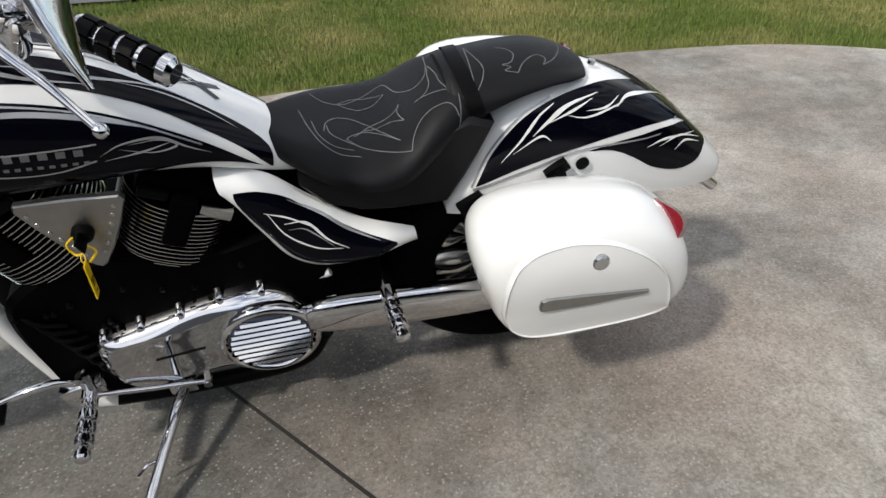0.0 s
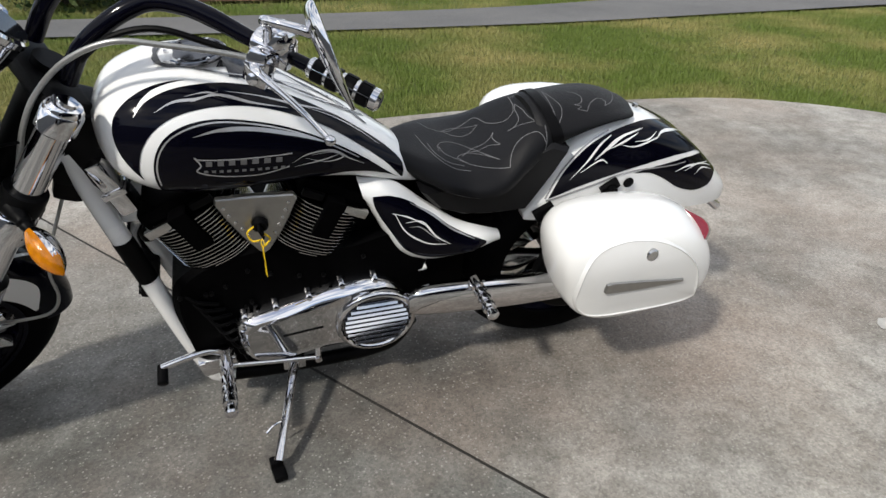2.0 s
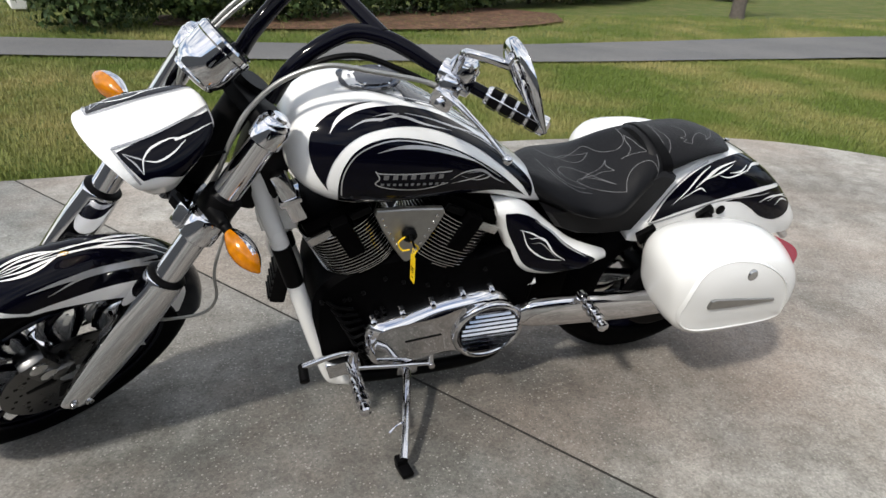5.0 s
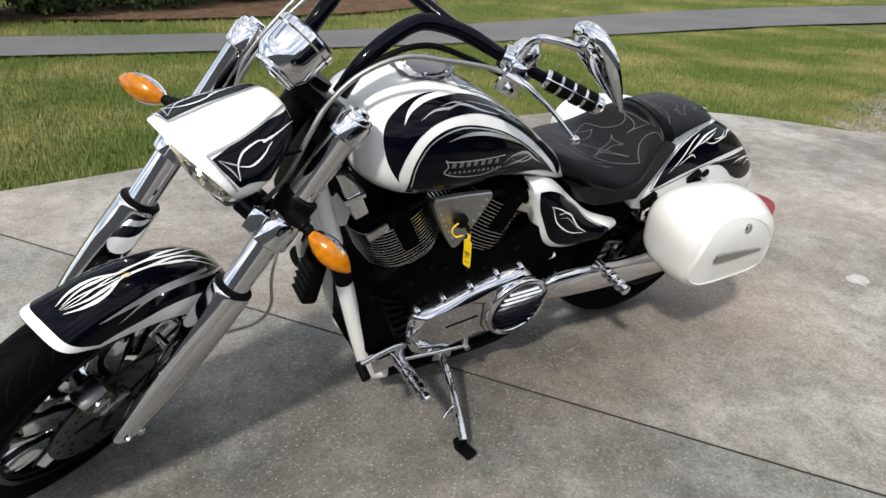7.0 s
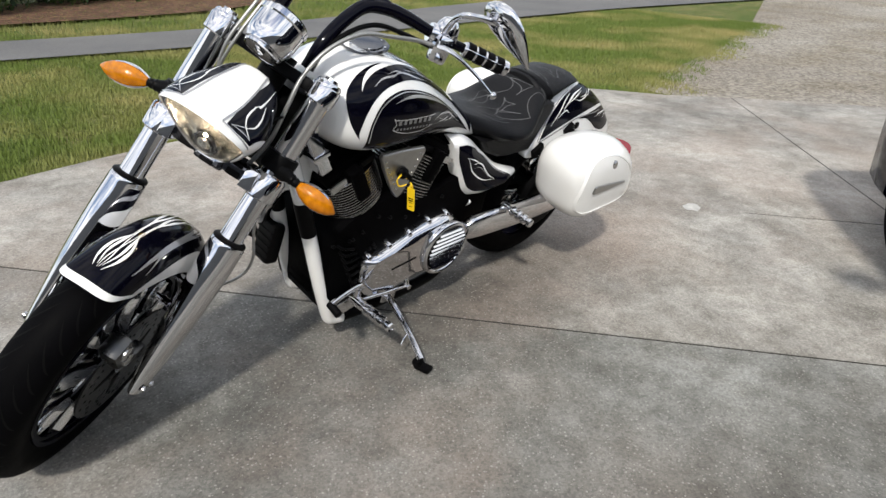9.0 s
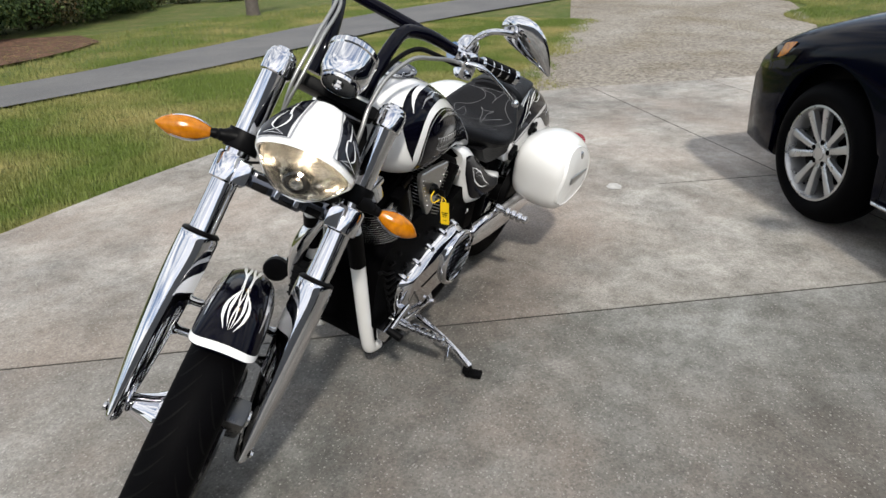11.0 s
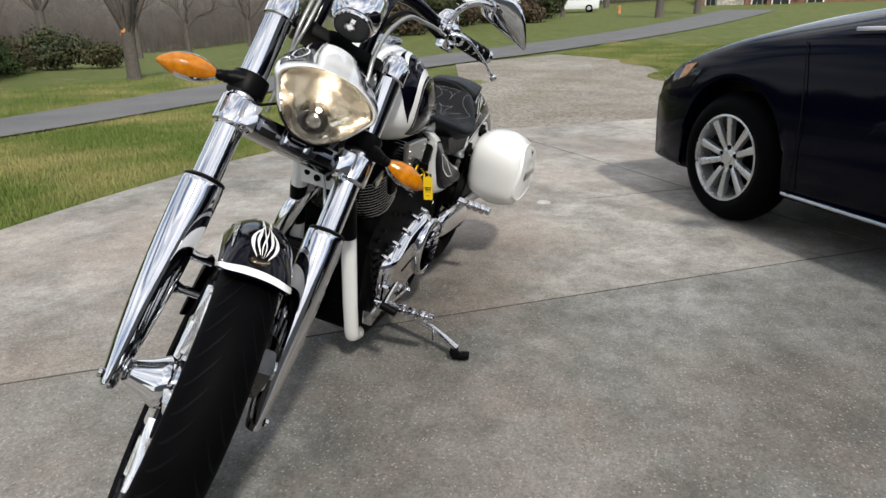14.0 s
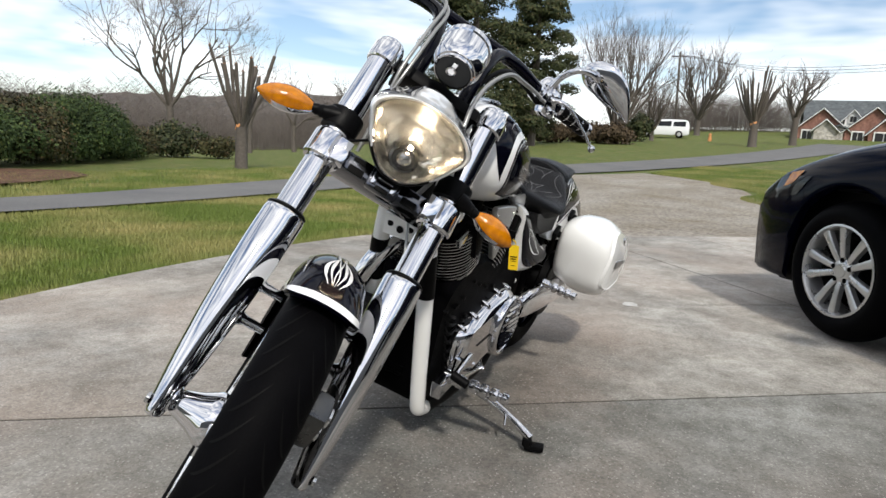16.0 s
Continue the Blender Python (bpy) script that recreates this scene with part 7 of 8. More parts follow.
def leaf_cloud(rng, lobes, count, size, flat=0.8):
    """Small leaf sprays over the skins of several lobes: uneven outline, gaps inside."""
    V, F = [], []
    vol = np.array([l[3] ** 2 for l in lobes])
    pick = rng.choice(len(lobes), count, p=vol / vol.sum())
    for i in pick:
        cx, cy, cz, r, hz = lobes[i]
        d = rng.randn(3)
        d /= np.linalg.norm(d)
        if d[2] < -0.45:
            d[2] *= -0.5
        rr = r * (0.72 + 0.36 * rng.rand() ** 1.5)
        c = np.array([cx + d[0] * rr, cy + d[1] * rr, cz + d[2] * rr * hz])
        u = rng.randn(3)
        u -= d * u.dot(d) * 0.6
        u /= np.linalg.norm(u)
        w = np.cross(d, u)
        w /= np.linalg.norm(w) + 1e-9
        s = size * (0.6 + 0.9 * rng.rand())
        k = len(V)
        V += [tuple(c - w * s * 0.5), tuple(c + u * s * 0.9 + d * s * 0.3), tuple(c + w * s * 0.5), tuple(c - u * s * 0.7 + d * s * 0.15)]
        F.append((k, k + 1, k + 2, k + 3))
    return V, F


def bush(name, x, y, r, h, count, material, label, seed, size=0.09, cat="bush"):
    rng = np.random.RandomState(seed)
    z0 = terrain(x, y)
    lobes = []
    for k in range(20):
        a = rng.rand() * 6.283
        d = r * 0.66 * math.sqrt(rng.rand())
        q = 0.30 + 0.22 * rng.rand()
        lobes.append((x + d * math.cos(a), y + d * math.sin(a), z0 + h * (0.14 + 0.66 * rng.rand() * (1 - d / r * 0.6)), r * q * 1.25, 0.9 * h / (2 * r) + 0.45))
    V, F = leaf_cloud(rng, lobes, count, size)
    V = [(a, b, max(c, z0 - 0.02)) for a, b, c in V]
    thing = empty_thing(name, Matrix(), label, cat, kind="")
    raw_mesh("crown", V, F, material, thing)
    bm = bmesh.new()
    for k in range(5):
        a = k * 1.256 + rng.rand()
        tube(bm, [(x, y, z0 - 0.05), (x + 0.2 * r * math.cos(a), y + 0.2 * r * math.sin(a), z0 + 0.3 * h), (x + 0.5 * r * math.cos(a), y + 0.5 * r * math.sin(a), z0 + 0.62 * h)], [0.035, 0.025, 0.012], 6, 8)
    part("trunk", bm, M_BARK, thing)
    return thing


HEDGE = [(-2.45, 8.55, 0.95, 1.6), (-1.2, 9.3, 0.9, 1.5), (0.2, 10.0, 0.95, 1.55), (1.6, 10.9, 0.95, 1.6), (2.9, 11.6, 1.0, 1.55), (4.1, 12.2, 0.85, 1.25)]
for i, (x, y, r, h) in enumerate(HEDGE):
    tagged(bush("hedge_bush", x, y, r, h, 13000, M_HEDGE, "dense dark green cedar hedge bush above the mulch bed", 20 + i, 0.05), group="hedge beyond the lane")
FIELD_HEDGE = [(5.3, 13.3, 1.05, 1.3), (6.5, 14.1, 1.15, 1.5), (7.8, 14.9, 1.2, 1.66), (9.1, 15.8, 1.2, 1.6), (10.4, 16.7, 1.15, 1.4), (11.7, 17.6, 1.05, 1.05)]
for i, (x, y, r, h) in enumerate(FIELD_HEDGE):
    rust = i in (1, 5)
    tagged(bush("cedar_bush", x, y, r, h, 24000, M_RUSTBUSH if rust else M_HEDGE, "browned cedar bush in the tall hedge at the field edge" if rust else "tall dark green cedar bush with yellowish tips at the field edge", 60 + i, 0.042), group="bushes at the field edge")
bush("round_bush", 14.3, 18.3, 1.0, 1.25, 6000, M_CEDAR, "small dark evergreen bush at the field edge", 41, 0.07)
bush("yellow_bush", 15.1, 17.0, 0.7, 0.8, 3500, M_RUSTBUSH, "small olive brown bush at the field edge", 42, 0.06)


def grow(rng, out, p, d, length, r, depth, spread, up, seg=4, splits=(2, 3)):
    """A bare branching limb; out collects (points, radii)."""
    pts, rad = [tuple(p)], [r]
    q, dd = Vector(p), Vector(d).normalized()
    for k in range(seg):
        dd = (dd + Vector(rng.randn(3)) * 0.13 + Vector((0, 0, up))).normalized()
        q = q + dd * (length / seg)
        pts.append(tuple(q))
        rad.append(r * (1 - 0.5 * (k + 1) / seg))
    out.append((pts, rad, depth))
    if depth == 0:
        return
    for k in range(rng.randint(splits[0], splits[1] + 1)):
        t = rng.uniform(0.45, 1.0)
        i = min(int(t * seg), seg - 1)
        b = Vector(pts[i]).lerp(Vector(pts[i + 1]), t * seg - i)
        ax = Vector(rng.randn(3)).cross(dd)
        if ax.length < 1e-4:
            continue
        nd = (dd + ax.normalized() * spread * (0.7 + 0.6 * rng.rand())).normalized()
        grow(rng, out, b, nd, length * rng.uniform(0.6, 0.82), max(0.004, r * 0.52), depth - 1, spread, up, 3, splits)


def branch_mesh(limbs, n):
    V, F = [], []
    for pts, rad, _ in limbs:
        P = [Vector(p) for p in pts]
        base = len(V)
        for p, rr, (t, u, v) in zip(P, rad, frames_along(P)):
            for i in range(n):
                a = 2 * math.pi * i / n
                V.append(tuple(p + u * (rr * math.cos(a)) + v * (rr * math.sin(a))))
        for k in range(len(P) - 1):
            for i in range(n):
                j = (i + 1) % n
                F.append((base + k * n + i, base + k * n + j, base + (k + 1) * n + j, base + (k + 1) * n + i))
    return V, F


def bare_tree(x, y, height, trunk_h, r, seed, label, depth=5, spread=0.55, up=0.06, leaders=5, fan=0.6, group="bare trees"):
    rng = np.random.RandomState(seed)
    z0 = terrain(x, y)
    limbs = [([(x, y, z0 - 0.1), (x, y, z0 + 0.05), (x + 0.02 * height * rng.randn() * 0.5, y, z0 + trunk_h * 0.5), (x, y, z0 + trunk_h)], [r * 1.35, r * 1.1, r * 0.95, r * 0.9], depth)]
    twigs = []
    for k in range(leaders):
        a = 2 * math.pi * (k + rng.rand() * 0.6) / leaders
        d = Vector((math.cos(a) * fan, math.sin(a) * fan, 1.0))
        tmp = []
        grow(rng, tmp, (x, y, z0 + trunk_h * rng.uniform(0.75, 1.0)), d, (height - trunk_h) * 0.42, r * 0.5, depth - 1, spread, up)
        for l in tmp:
            (limbs if l[2] >= depth - 3 else twigs).append(l)
    thing = empty_thing("bare_tree", Matrix(), label, "tree", group)
    V, F = branch_mesh(limbs, 7)
    raw_mesh("trunk", V, F, M_BARK, thing, smooth=True)
    V, F = branch_mesh(twigs, 3)
    raw_mesh("crown", V, F, M_TWIG, thing)
    return thing


def pollard(x, y, height, trunk_h, r, seed, label, arms=15, cut=True, thick=(0.26, 0.40), fan=(0.06, 0.40)):
    """A tree cut back to bare upright limbs."""
    rng = np.random.RandomState(seed)
    z0 = terrain(x, y)
    thing = empty_thing("pollard_tree", Matrix(), label, "tree", "cut-back trees")
    limbs = [([(x, y, z0 - 0.1), (x, y, z0 + 0.06), (x, y, z0 + trunk_h * 0.6), (x, y, z0 + trunk_h * 1.05)], [r * 1.3, r * 1.05, r * 0.95, r], 3)]
    ends = []
    for k in range(arms):
        a = 2 * math.pi * k / arms + rng.rand() * 0.4
        f = rng.uniform(*fan)
        L = (height - trunk_h) * rng.uniform(0.62, 1.0)
        p = Vector((x + 0.3 * r * math.cos(a), y + 0.3 * r * math.sin(a), z0 + trunk_h * rng.uniform(0.6, 1.0)))
        d = Vector((math.cos(a) * f, math.sin(a) * f, 1.0)).normalized()
        mid = p + d * L * 0.45 + Vector((math.cos(a), math.sin(a), 0)) * 0.07 * L
        e = p + d * L + Vector((math.cos(a), math.sin(a), 0)) * 0.05 * L
        rr = r * rng.uniform(*thick)
        limbs.append(([tuple(p), tuple(p.lerp(mid, 0.5)), tuple(mid), tuple(mid.lerp(e, 0.5)), tuple(e)], [rr * 1.25, rr * 1.1, rr, rr * 0.85, rr * 0.75], 2))
        ends.append((e, d, rr * 0.75))
        if rng.rand() < 0.45:
            q = mid + d * 0.1 * L
            a2 = a + rng.uniform(-0.7, 0.7)
            e2 = q + Vector((math.cos(a2) * 0.32, math.sin(a2) * 0.32, 0.95)) * L * 0.36
            limbs.append(([tuple(q), tuple(q.lerp(e2, 0.5)), tuple(e2)], [rr * 0.7, rr * 0.6, rr * 0.5], 2))
    V, F = branch_mesh(limbs, 8)
    raw_mesh("trunk", V, F, M_BARK, thing, smooth=True)
    bm = bmesh.new()
    for e, d, rr in ends:
        lathe(bm, [(rr, -0.01), (rr, 0.004), (0.0, 0.005)], axis_m(e, d), 8)
    for k in range(4):
        a = 2.2 + k * 1.1
        z = z0 + trunk_h * (0.72 + 0.05 * k)
        lathe(bm, [(r * 0.4, 0.0), (r * 0.38, r * 0.95), (0.0, r * 0.97)], axis_m((x, y, z), (math.cos(a), math.sin(a), 0.2)), 10)
    part("sawn_end", bm, M_CUT, thing, "pale orange saw cuts")
    twigs = []
    for e, d, rr in ends:
        for k in range(3):
            grow(rng, twigs, e, d + Vector(rng.randn(3)) * 0.5, 0.16 * height * rng.uniform(0.4, 1), 0.006, 1, 0.5, 0.02, 3, (1, 2))
    V, F = branch_mesh(twigs, 3)
    raw_mesh("crown", V, F, M_TWIG, thing)
    return thing


pollard(10.7, 11.6, 3.65, 1.40, 0.155, 3, "cut-back tree with thick upright limb stumps beside the lane", 11, True, (0.27, 0.42), (0.06, 0.50))
pollard(50.5, 0.15, 6.3, 2.2, 0.30, 8, "cut-back tree with upright limbs on the far lawn", 24, True, (0.16, 0.27), (0.15, 0.55))
bare_tree(56.5, -2.7, 6.8, 2.2, 0.28, 15, "leafless rounded tree by the brick house", 5, 0.5, 0.10, 8, 0.6)
bare_tree(15.7, 20.2, 7.0, 2.2, 0.15, 5, "tall bare spreading tree at the field edge", 7, 0.56, 0.05, 7, 0.7)
bare_tree(72.5, 6.0, 10.2, 1.9, 0.30, 6, "bare round-headed tree behind the white van", 5, 0.42, 0.16, 15, 0.85)
bare_tree(46.0, 9.2, 9.4, 0.8, 0.22, 9, "large bare many-stemmed shrub tree", 6, 0.42, 0.14, 16, 0.6)
bare_tree(55.5, 8.1, 6.0, 0.7, 0.18, 10, "bare many-stemmed tree beyond the lawn", 5, 0.42, 0.14, 13, 0.65)
bare_tree(24.0, 24.0, 5.2, 1.6, 0.13, 12, "bare tree at the wood's edge", 5, 0.6, 0.04, 5, 0.6)
bare_tree(30.0, 26.0, 6.0, 1.8, 0.14, 13, "bare tree at the wood's edge", 5, 0.6, 0.04, 5, 0.6)
bare_tree(36.0, 26.0, 5.6, 1.8, 0.14, 14, "bare tree at the wood's edge", 5, 0.6, 0.05, 5, 0.6)


def conifer(x, y, height, r, seed, count, label):
    rng = np.random.RandomState(seed)
    z0 = terrain(x, y)
    thing = empty_thing("conifer_tree", Matrix(), label, "tree", "conifers")
    bm = bmesh.new()
    tube(bm, [(x, y, z0 - 0.2), (x, y, z0 + height * 0.5), (x, y, z0 + height)], [0.3, 0.2, 0.03], 9)
    part("trunk", bm, M_BARK, thing)
    lobes = []
    for k in range(110):
        t = rng.rand() ** 0.8
        a = rng.rand() * 6.283
        d = r * (1.05 - t) ** 0.8 * rng.uniform(0.5, 0.95)
        lobes.append((x + d * math.cos(a), y + d * math.sin(a), z0 + 0.6 + t * (height - 0.8), r * (0.34 - 0.2 * t), 0.55))
    V, F = leaf_cloud(rng, lobes, count * 7, 0.095)
    raw_mesh("crown", V, F, M_CEDAR, thing)
    return thing


conifer(36.2, 16.6, 14.0, 4.2, 31, 9000, "tall dark evergreen cedar behind the lane")
conifer(38.5, 13.2, 12.5, 3.4, 32, 7000, "tall dark evergreen cedar behind the lane")
bush("dark_bush", 52.4, 8.9, 1.25, 2.5, 2600, M_CEDAR, "dark clipped evergreen bush by the van", 51, 0.16)
bush("dark_bush", 33.0, 13.6, 1.5, 1.7, 1800, M_BROWNBUSH, "low brownish shrub below the cedars", 52, 0.16)


def woods(name, arc, count, hmin, hmax, width, seed, label):
    """Far winter wood: thousands of thin stems and twig sprays in one sheet."""
    rng = np.random.RandomState(seed)
    V, F = [], []
    for k in range(count):
        t = rng.rand() * (len(arc) - 1)
        i = min(int(t), len(arc) - 2)
        x = arc[i][0] + (arc[i + 1][0] - arc[i][0]) * (t - i) + rng.randn() * width
        y = arc[i][1] + (arc[i + 1][1] - arc[i][1]) * (t - i) + rng.randn() * width
        z = terrain(x, y) + arc[i][2]
        h = (hmin + (hmax - hmin) * rng.rand() ** 2.2) * (1 + 0.18 * math.sin(x * 0.31) * math.sin(y * 0.23 + 1.0))
        a = rng.rand() * 6.283
        w = h * rng.uniform(0.002, 0.0055)
        c, s = math.cos(a) * w, math.sin(a) * w
        lx, ly = rng.randn() * 0.05 * h, rng.randn() * 0.05 * h
        q = len(V)
        V += [(x - c, y - s, z - 0.3), (x + c, y + s, z - 0.3), (x + lx, y + ly, z + h)]
        F.append((q, q + 1, q + 2))
        for b in range(20):
            tt = rng.uniform(0.08, 1.0)
            bx, by, bz = x + lx * tt, y + ly * tt, z + h * tt
            ang = rng.rand() * 6.283
            L = h * rng.uniform(0.10, 0.28)
            ex, ey, ez = bx + math.cos(ang) * L * 0.7, by + math.sin(ang) * L * 0.7, bz + L * 0.7
            q = len(V)
            V += [(bx, by, bz), (bx, by, bz + h * 0.008), (ex, ey, ez)]
            F.append((q, q + 1, q + 2))
    return tagged(raw_mesh(name, V, F, M_WOODS), label, "woods", kind="stuff")


woods("far_woods", [(6, 60, 0.0), (25, 55, 0.2), (44, 46, 0.3), (60, 38, 0.3)], 11000, 1.5, 4.8, 5.0, 61, "brown leafless winter woods beyond the field")
woods("wood_strip", [(78, 14, 0.0), (90, 5, 0.0), (92, -4, 0.0)], 2600, 2.7, 4.2, 2.0, 62, "grey leafless wood strip beyond the houses")
# far hill
bm = bmesh.new()
prev = None
for k in range(241):
    k = k / 4
    a = radians(18 + 110 * k / 60)
    h = min(20.0, max(8.0, 12.6 + 0.33 * (62 - math.degrees(a)))) + 2.0 * noise.noise(Vector((k * 0.16, 2.0, 0))) + 1.3 * noise.noise(Vector((k * 0.9, 7.0, 0))) + 1.0 * noise.noise(Vector((k * 3.1, 4.0, 0))) + 0.5 * noise.noise(Vector((k * 9.0, 1.0, 0)))
    base = Vector((math.cos(a) * 240, math.sin(a) * 240, -8))
    cur = [bm.verts.new(base + Vector((math.cos(a) * d, math.sin(a) * d, z))) for d, z in ((-60, 0), (0, (8 + h) * 0.55), (40, 8 + h), (90, 0))]
    if prev:
        for i in range(3):
            bm.faces.new((prev[i], cur[i], cur[i + 1], prev[i + 1]))
    prev = cur
M_HILL = ground_mat("far_hill", [(0.085, 0.073, 0.068), (0.135, 0.113, 0.102), (0.058, 0.062, 0.055)], (0.06, 0.3), 0.95, 0.6, 0.5, ((0.75, 1.25), 0.6), 2.0)
tagged(part("far_hill", bm, M_HILL), "low hazy wooded hill on the horizon", "hill", kind="structure")

# ---- parked car ----
CAR_M = pose(2.192, -1.689, 0.0, 0, 0, 35.0)
car = empty_thing("parked_car", CAR_M, "dark navy four-door saloon car parked on the drive", "car")


def z_low(x):
    z = 0.215
    for cx in (0.0, -2.78):
        d = abs(x - cx)
        if d < 0.385:
            z = max(z, 0.335 + math.sqrt(0.385 ** 2 - d * d))
    if x > 0.6:
        z = max(z, 0.19 + 0.05 * (x - 0.6))
    return z


BODY = [(0.955, 0.30, 0.56, 0.60), (0.93, 0.52, 0.60, 0.66), (0.86, 0.70, 0.64, 0.71), (0.74, 0.80, 0.69, 0.76), (0.55, 0.855, 0.775, 0.87), (0.30, 0.885, 0.845, 0.945), (0.0, 0.900, 0.900, 1.02),
        (-0.4, 0.908, 0.935, 1.08), (-0.8, 0.910, 0.950, 1.10), (-1.5, 0.910, 0.940, 0.98), (-2.4, 0.910, 0.960, 1.0), (-3.1, 0.895, 0.975, 1.03), (-3.6, 0.83, 0.95, 1.0), (-3.80, 0.70, 0.80, 0.86), (-3.86, 0.45, 0.62, 0.66)]


def body_ring(x, w, zs, zt):
    zl = z_low(x)
    side = [(0.955, zl), (0.985, zl + 0.05 * (zs - zl)), (1.0, max(zl + 0.02, 0.45)), (1.0, max(zl + 0.04, 0.58)), (0.985, zs - 0.09), (0.965, zs - 0.03), (0.93, zs), (0.86, zs + 0.25 * (zt - zs)), (0.6, zs + 0.68 * (zt - zs)), (0.3, zs + 0.93 * (zt - zs))]
    L = [Vector((x, w * a, b)) for a, b in side]
    return L + [Vector((x, 0, zt))] + [Vector((v.x, -v.y, v.z)) for v in L[::-1]]


xs = sorted(set([r[0] for r in BODY] + list(np.linspace(-0.40, 0.40, 41)) + list(np.linspace(-3.18, -2.38, 31)) + list(np.linspace(-2.3, -0.45, 16))), reverse=True)
T = np.array(BODY)
o = np.argsort(T[:, 0])
dense = interp(BODY, 140)
D = np.array(dense)
od = np.argsort(D[:, 0])
bm = bmesh.new()
loft(bm, [body_ring(x, *[float(np.interp(x, D[od, 0], D[od, c])) for c in (1, 2, 3)]) for x in xs], closed=False)
body = part("body", bm, M_NAVY, car, "glossy navy bodywork")
bm = bmesh.new()
box(bm, (1.0, 1.5, 0.5), pose(0.0, 0, 0.45))
box(bm, (1.0, 1.5, 0.5), pose(-2.78, 0, 0.45))
box(bm, (4.0, 1.60, 0.14), pose(-1.5, 0, 0.27))
part("underbody", bm, M_MATTE, car, "black underbody and wheel wells", smooth=False)
bm = bmesh.new()
GH = [(-0.72, 0.80, 1.06), (-1.1, 0.77, 1.20), (-1.5, 0.70, 1.36), (-1.9, 0.66, 1.425), (-2.4, 0.65, 1.43), (-2.8, 0.66, 1.37), (-3.1, 0.70, 1.24), (-3.4, 0.74, 1.03)]
rings = []
for x, w, zt in interp(GH, 30):
    zb = float(np.interp(x, D[od, 0], D[od, 2])) - 0.02
    wb = float(np.interp(x, D[od, 0], D[od, 1])) * 0.935
    L = [Vector((x, wb, zb)), Vector((x, wb + (w - wb) * 0.5, zb + (zt - zb) * 0.5)), Vector((x, w, zb + (zt - zb) * 0.9)), Vector((x, w * 0.85, zb + (zt - zb) * 0.985))]
    rings.append(L + [Vector((x, 0, zt))] + [Vector((v.x, -v.y, v.z)) for v in L[::-1]])
loft(bm, rings, closed=False)
part("glasshouse", bm, M_DARKGLASS, car, "dark tinted windows")
bm = bmesh.new()
rings = []
for x, w, zt in interp(GH[2:6], 16):
    rings.append([Vector((x, w * 0.97 * s, zt + 0.012 - 0.06 * abs(s) ** 6)) for s in np.linspace(-1, 1, 15)])
loft(bm, rings, closed=False)
part("roof", bm, M_NAVY, car)
for x0 in (-0.46, -1.66):
    bm = bmesh.new()
    tube(bm, [(x0, 0.914, 0.25), (x0 - 0.01, 0.9175, 0.45), (x0 - 0.01, 0.918, 0.60), (x0 + 0.03, 0.902, 0.84), (x0 + 0.06, 0.880, 0.91)], 0.0022, 6, 20)
    part("door_seam", bm, M_INK, car)
bm = bmesh.new()
tube(bm, [(-0.42, 0.900, 0.245), (-1.3, 0.912, 0.238), (-2.38, 0.905, 0.238)], 0.010, 8, 20)
part("sill_trim", bm, M_STEEL, car, "bright sill moulding")
bm = bmesh.new()
tube(bm, [(-0.62, 0.862, 0.955), (-1.5, 0.872, 0.965), (-2.6, 0.868, 0.985)], 0.009, 8, 20)
part("window_trim", bm, M_CHROME, car, "bright window strip")
bm = bmesh.new()
rings = []
for t, ry, rz in interp([(0.0, 0.02, 0.02), (0.12, 0.075, 0.05), (0.5, 0.10, 0.062), (0.9, 0.095, 0.058), (1.0, 0.08, 0.05)], 14):
    rings.append([Vector((-0.98 - 0.13 * t, 1.0 + ry * math.cos(2 * math.pi * i / 20), 0.99 + rz * math.sin(2 * math.pi * i / 20))) for i in range(20)])
loft(bm, rings)
box(bm, (0.08, 0.12, 0.03), pose(-1.06, 0.90, 0.955), 0.008)
part("door_mirror", bm, M_NAVY, car, "navy door mirror")
# headlamp and its amber corner
LAMP_T = surface_of(body)
bm = bmesh.new()
strip_on(bm, LAMP_T, [(0.26, 0.88, 0.765), (0.45, 0.85, 0.765), (0.65, 0.80, 0.745), (0.82, 0.70, 0.70)], [(0.36, 0.885, 0.665), (0.52, 0.86, 0.64), (0.70, 0.80, 0.62), (0.86, 0.68, 0.60)], 6, 24, 0.004)
part("headlamp", bm, M_DARKGLASS, car, "clear headlamp glass")
bm = bmesh.new()
strip_on(bm, LAMP_T, [(0.34, 0.885, 0.802), (0.40, 0.88, 0.795), (0.46, 0.87, 0.785)], [(0.40, 0.888, 0.732), (0.44, 0.885, 0.716), (0.49, 0.88, 0.704)], 4, 10, 0.006)
part("corner_marker", bm, M_AMBER, car, "amber corner marker")


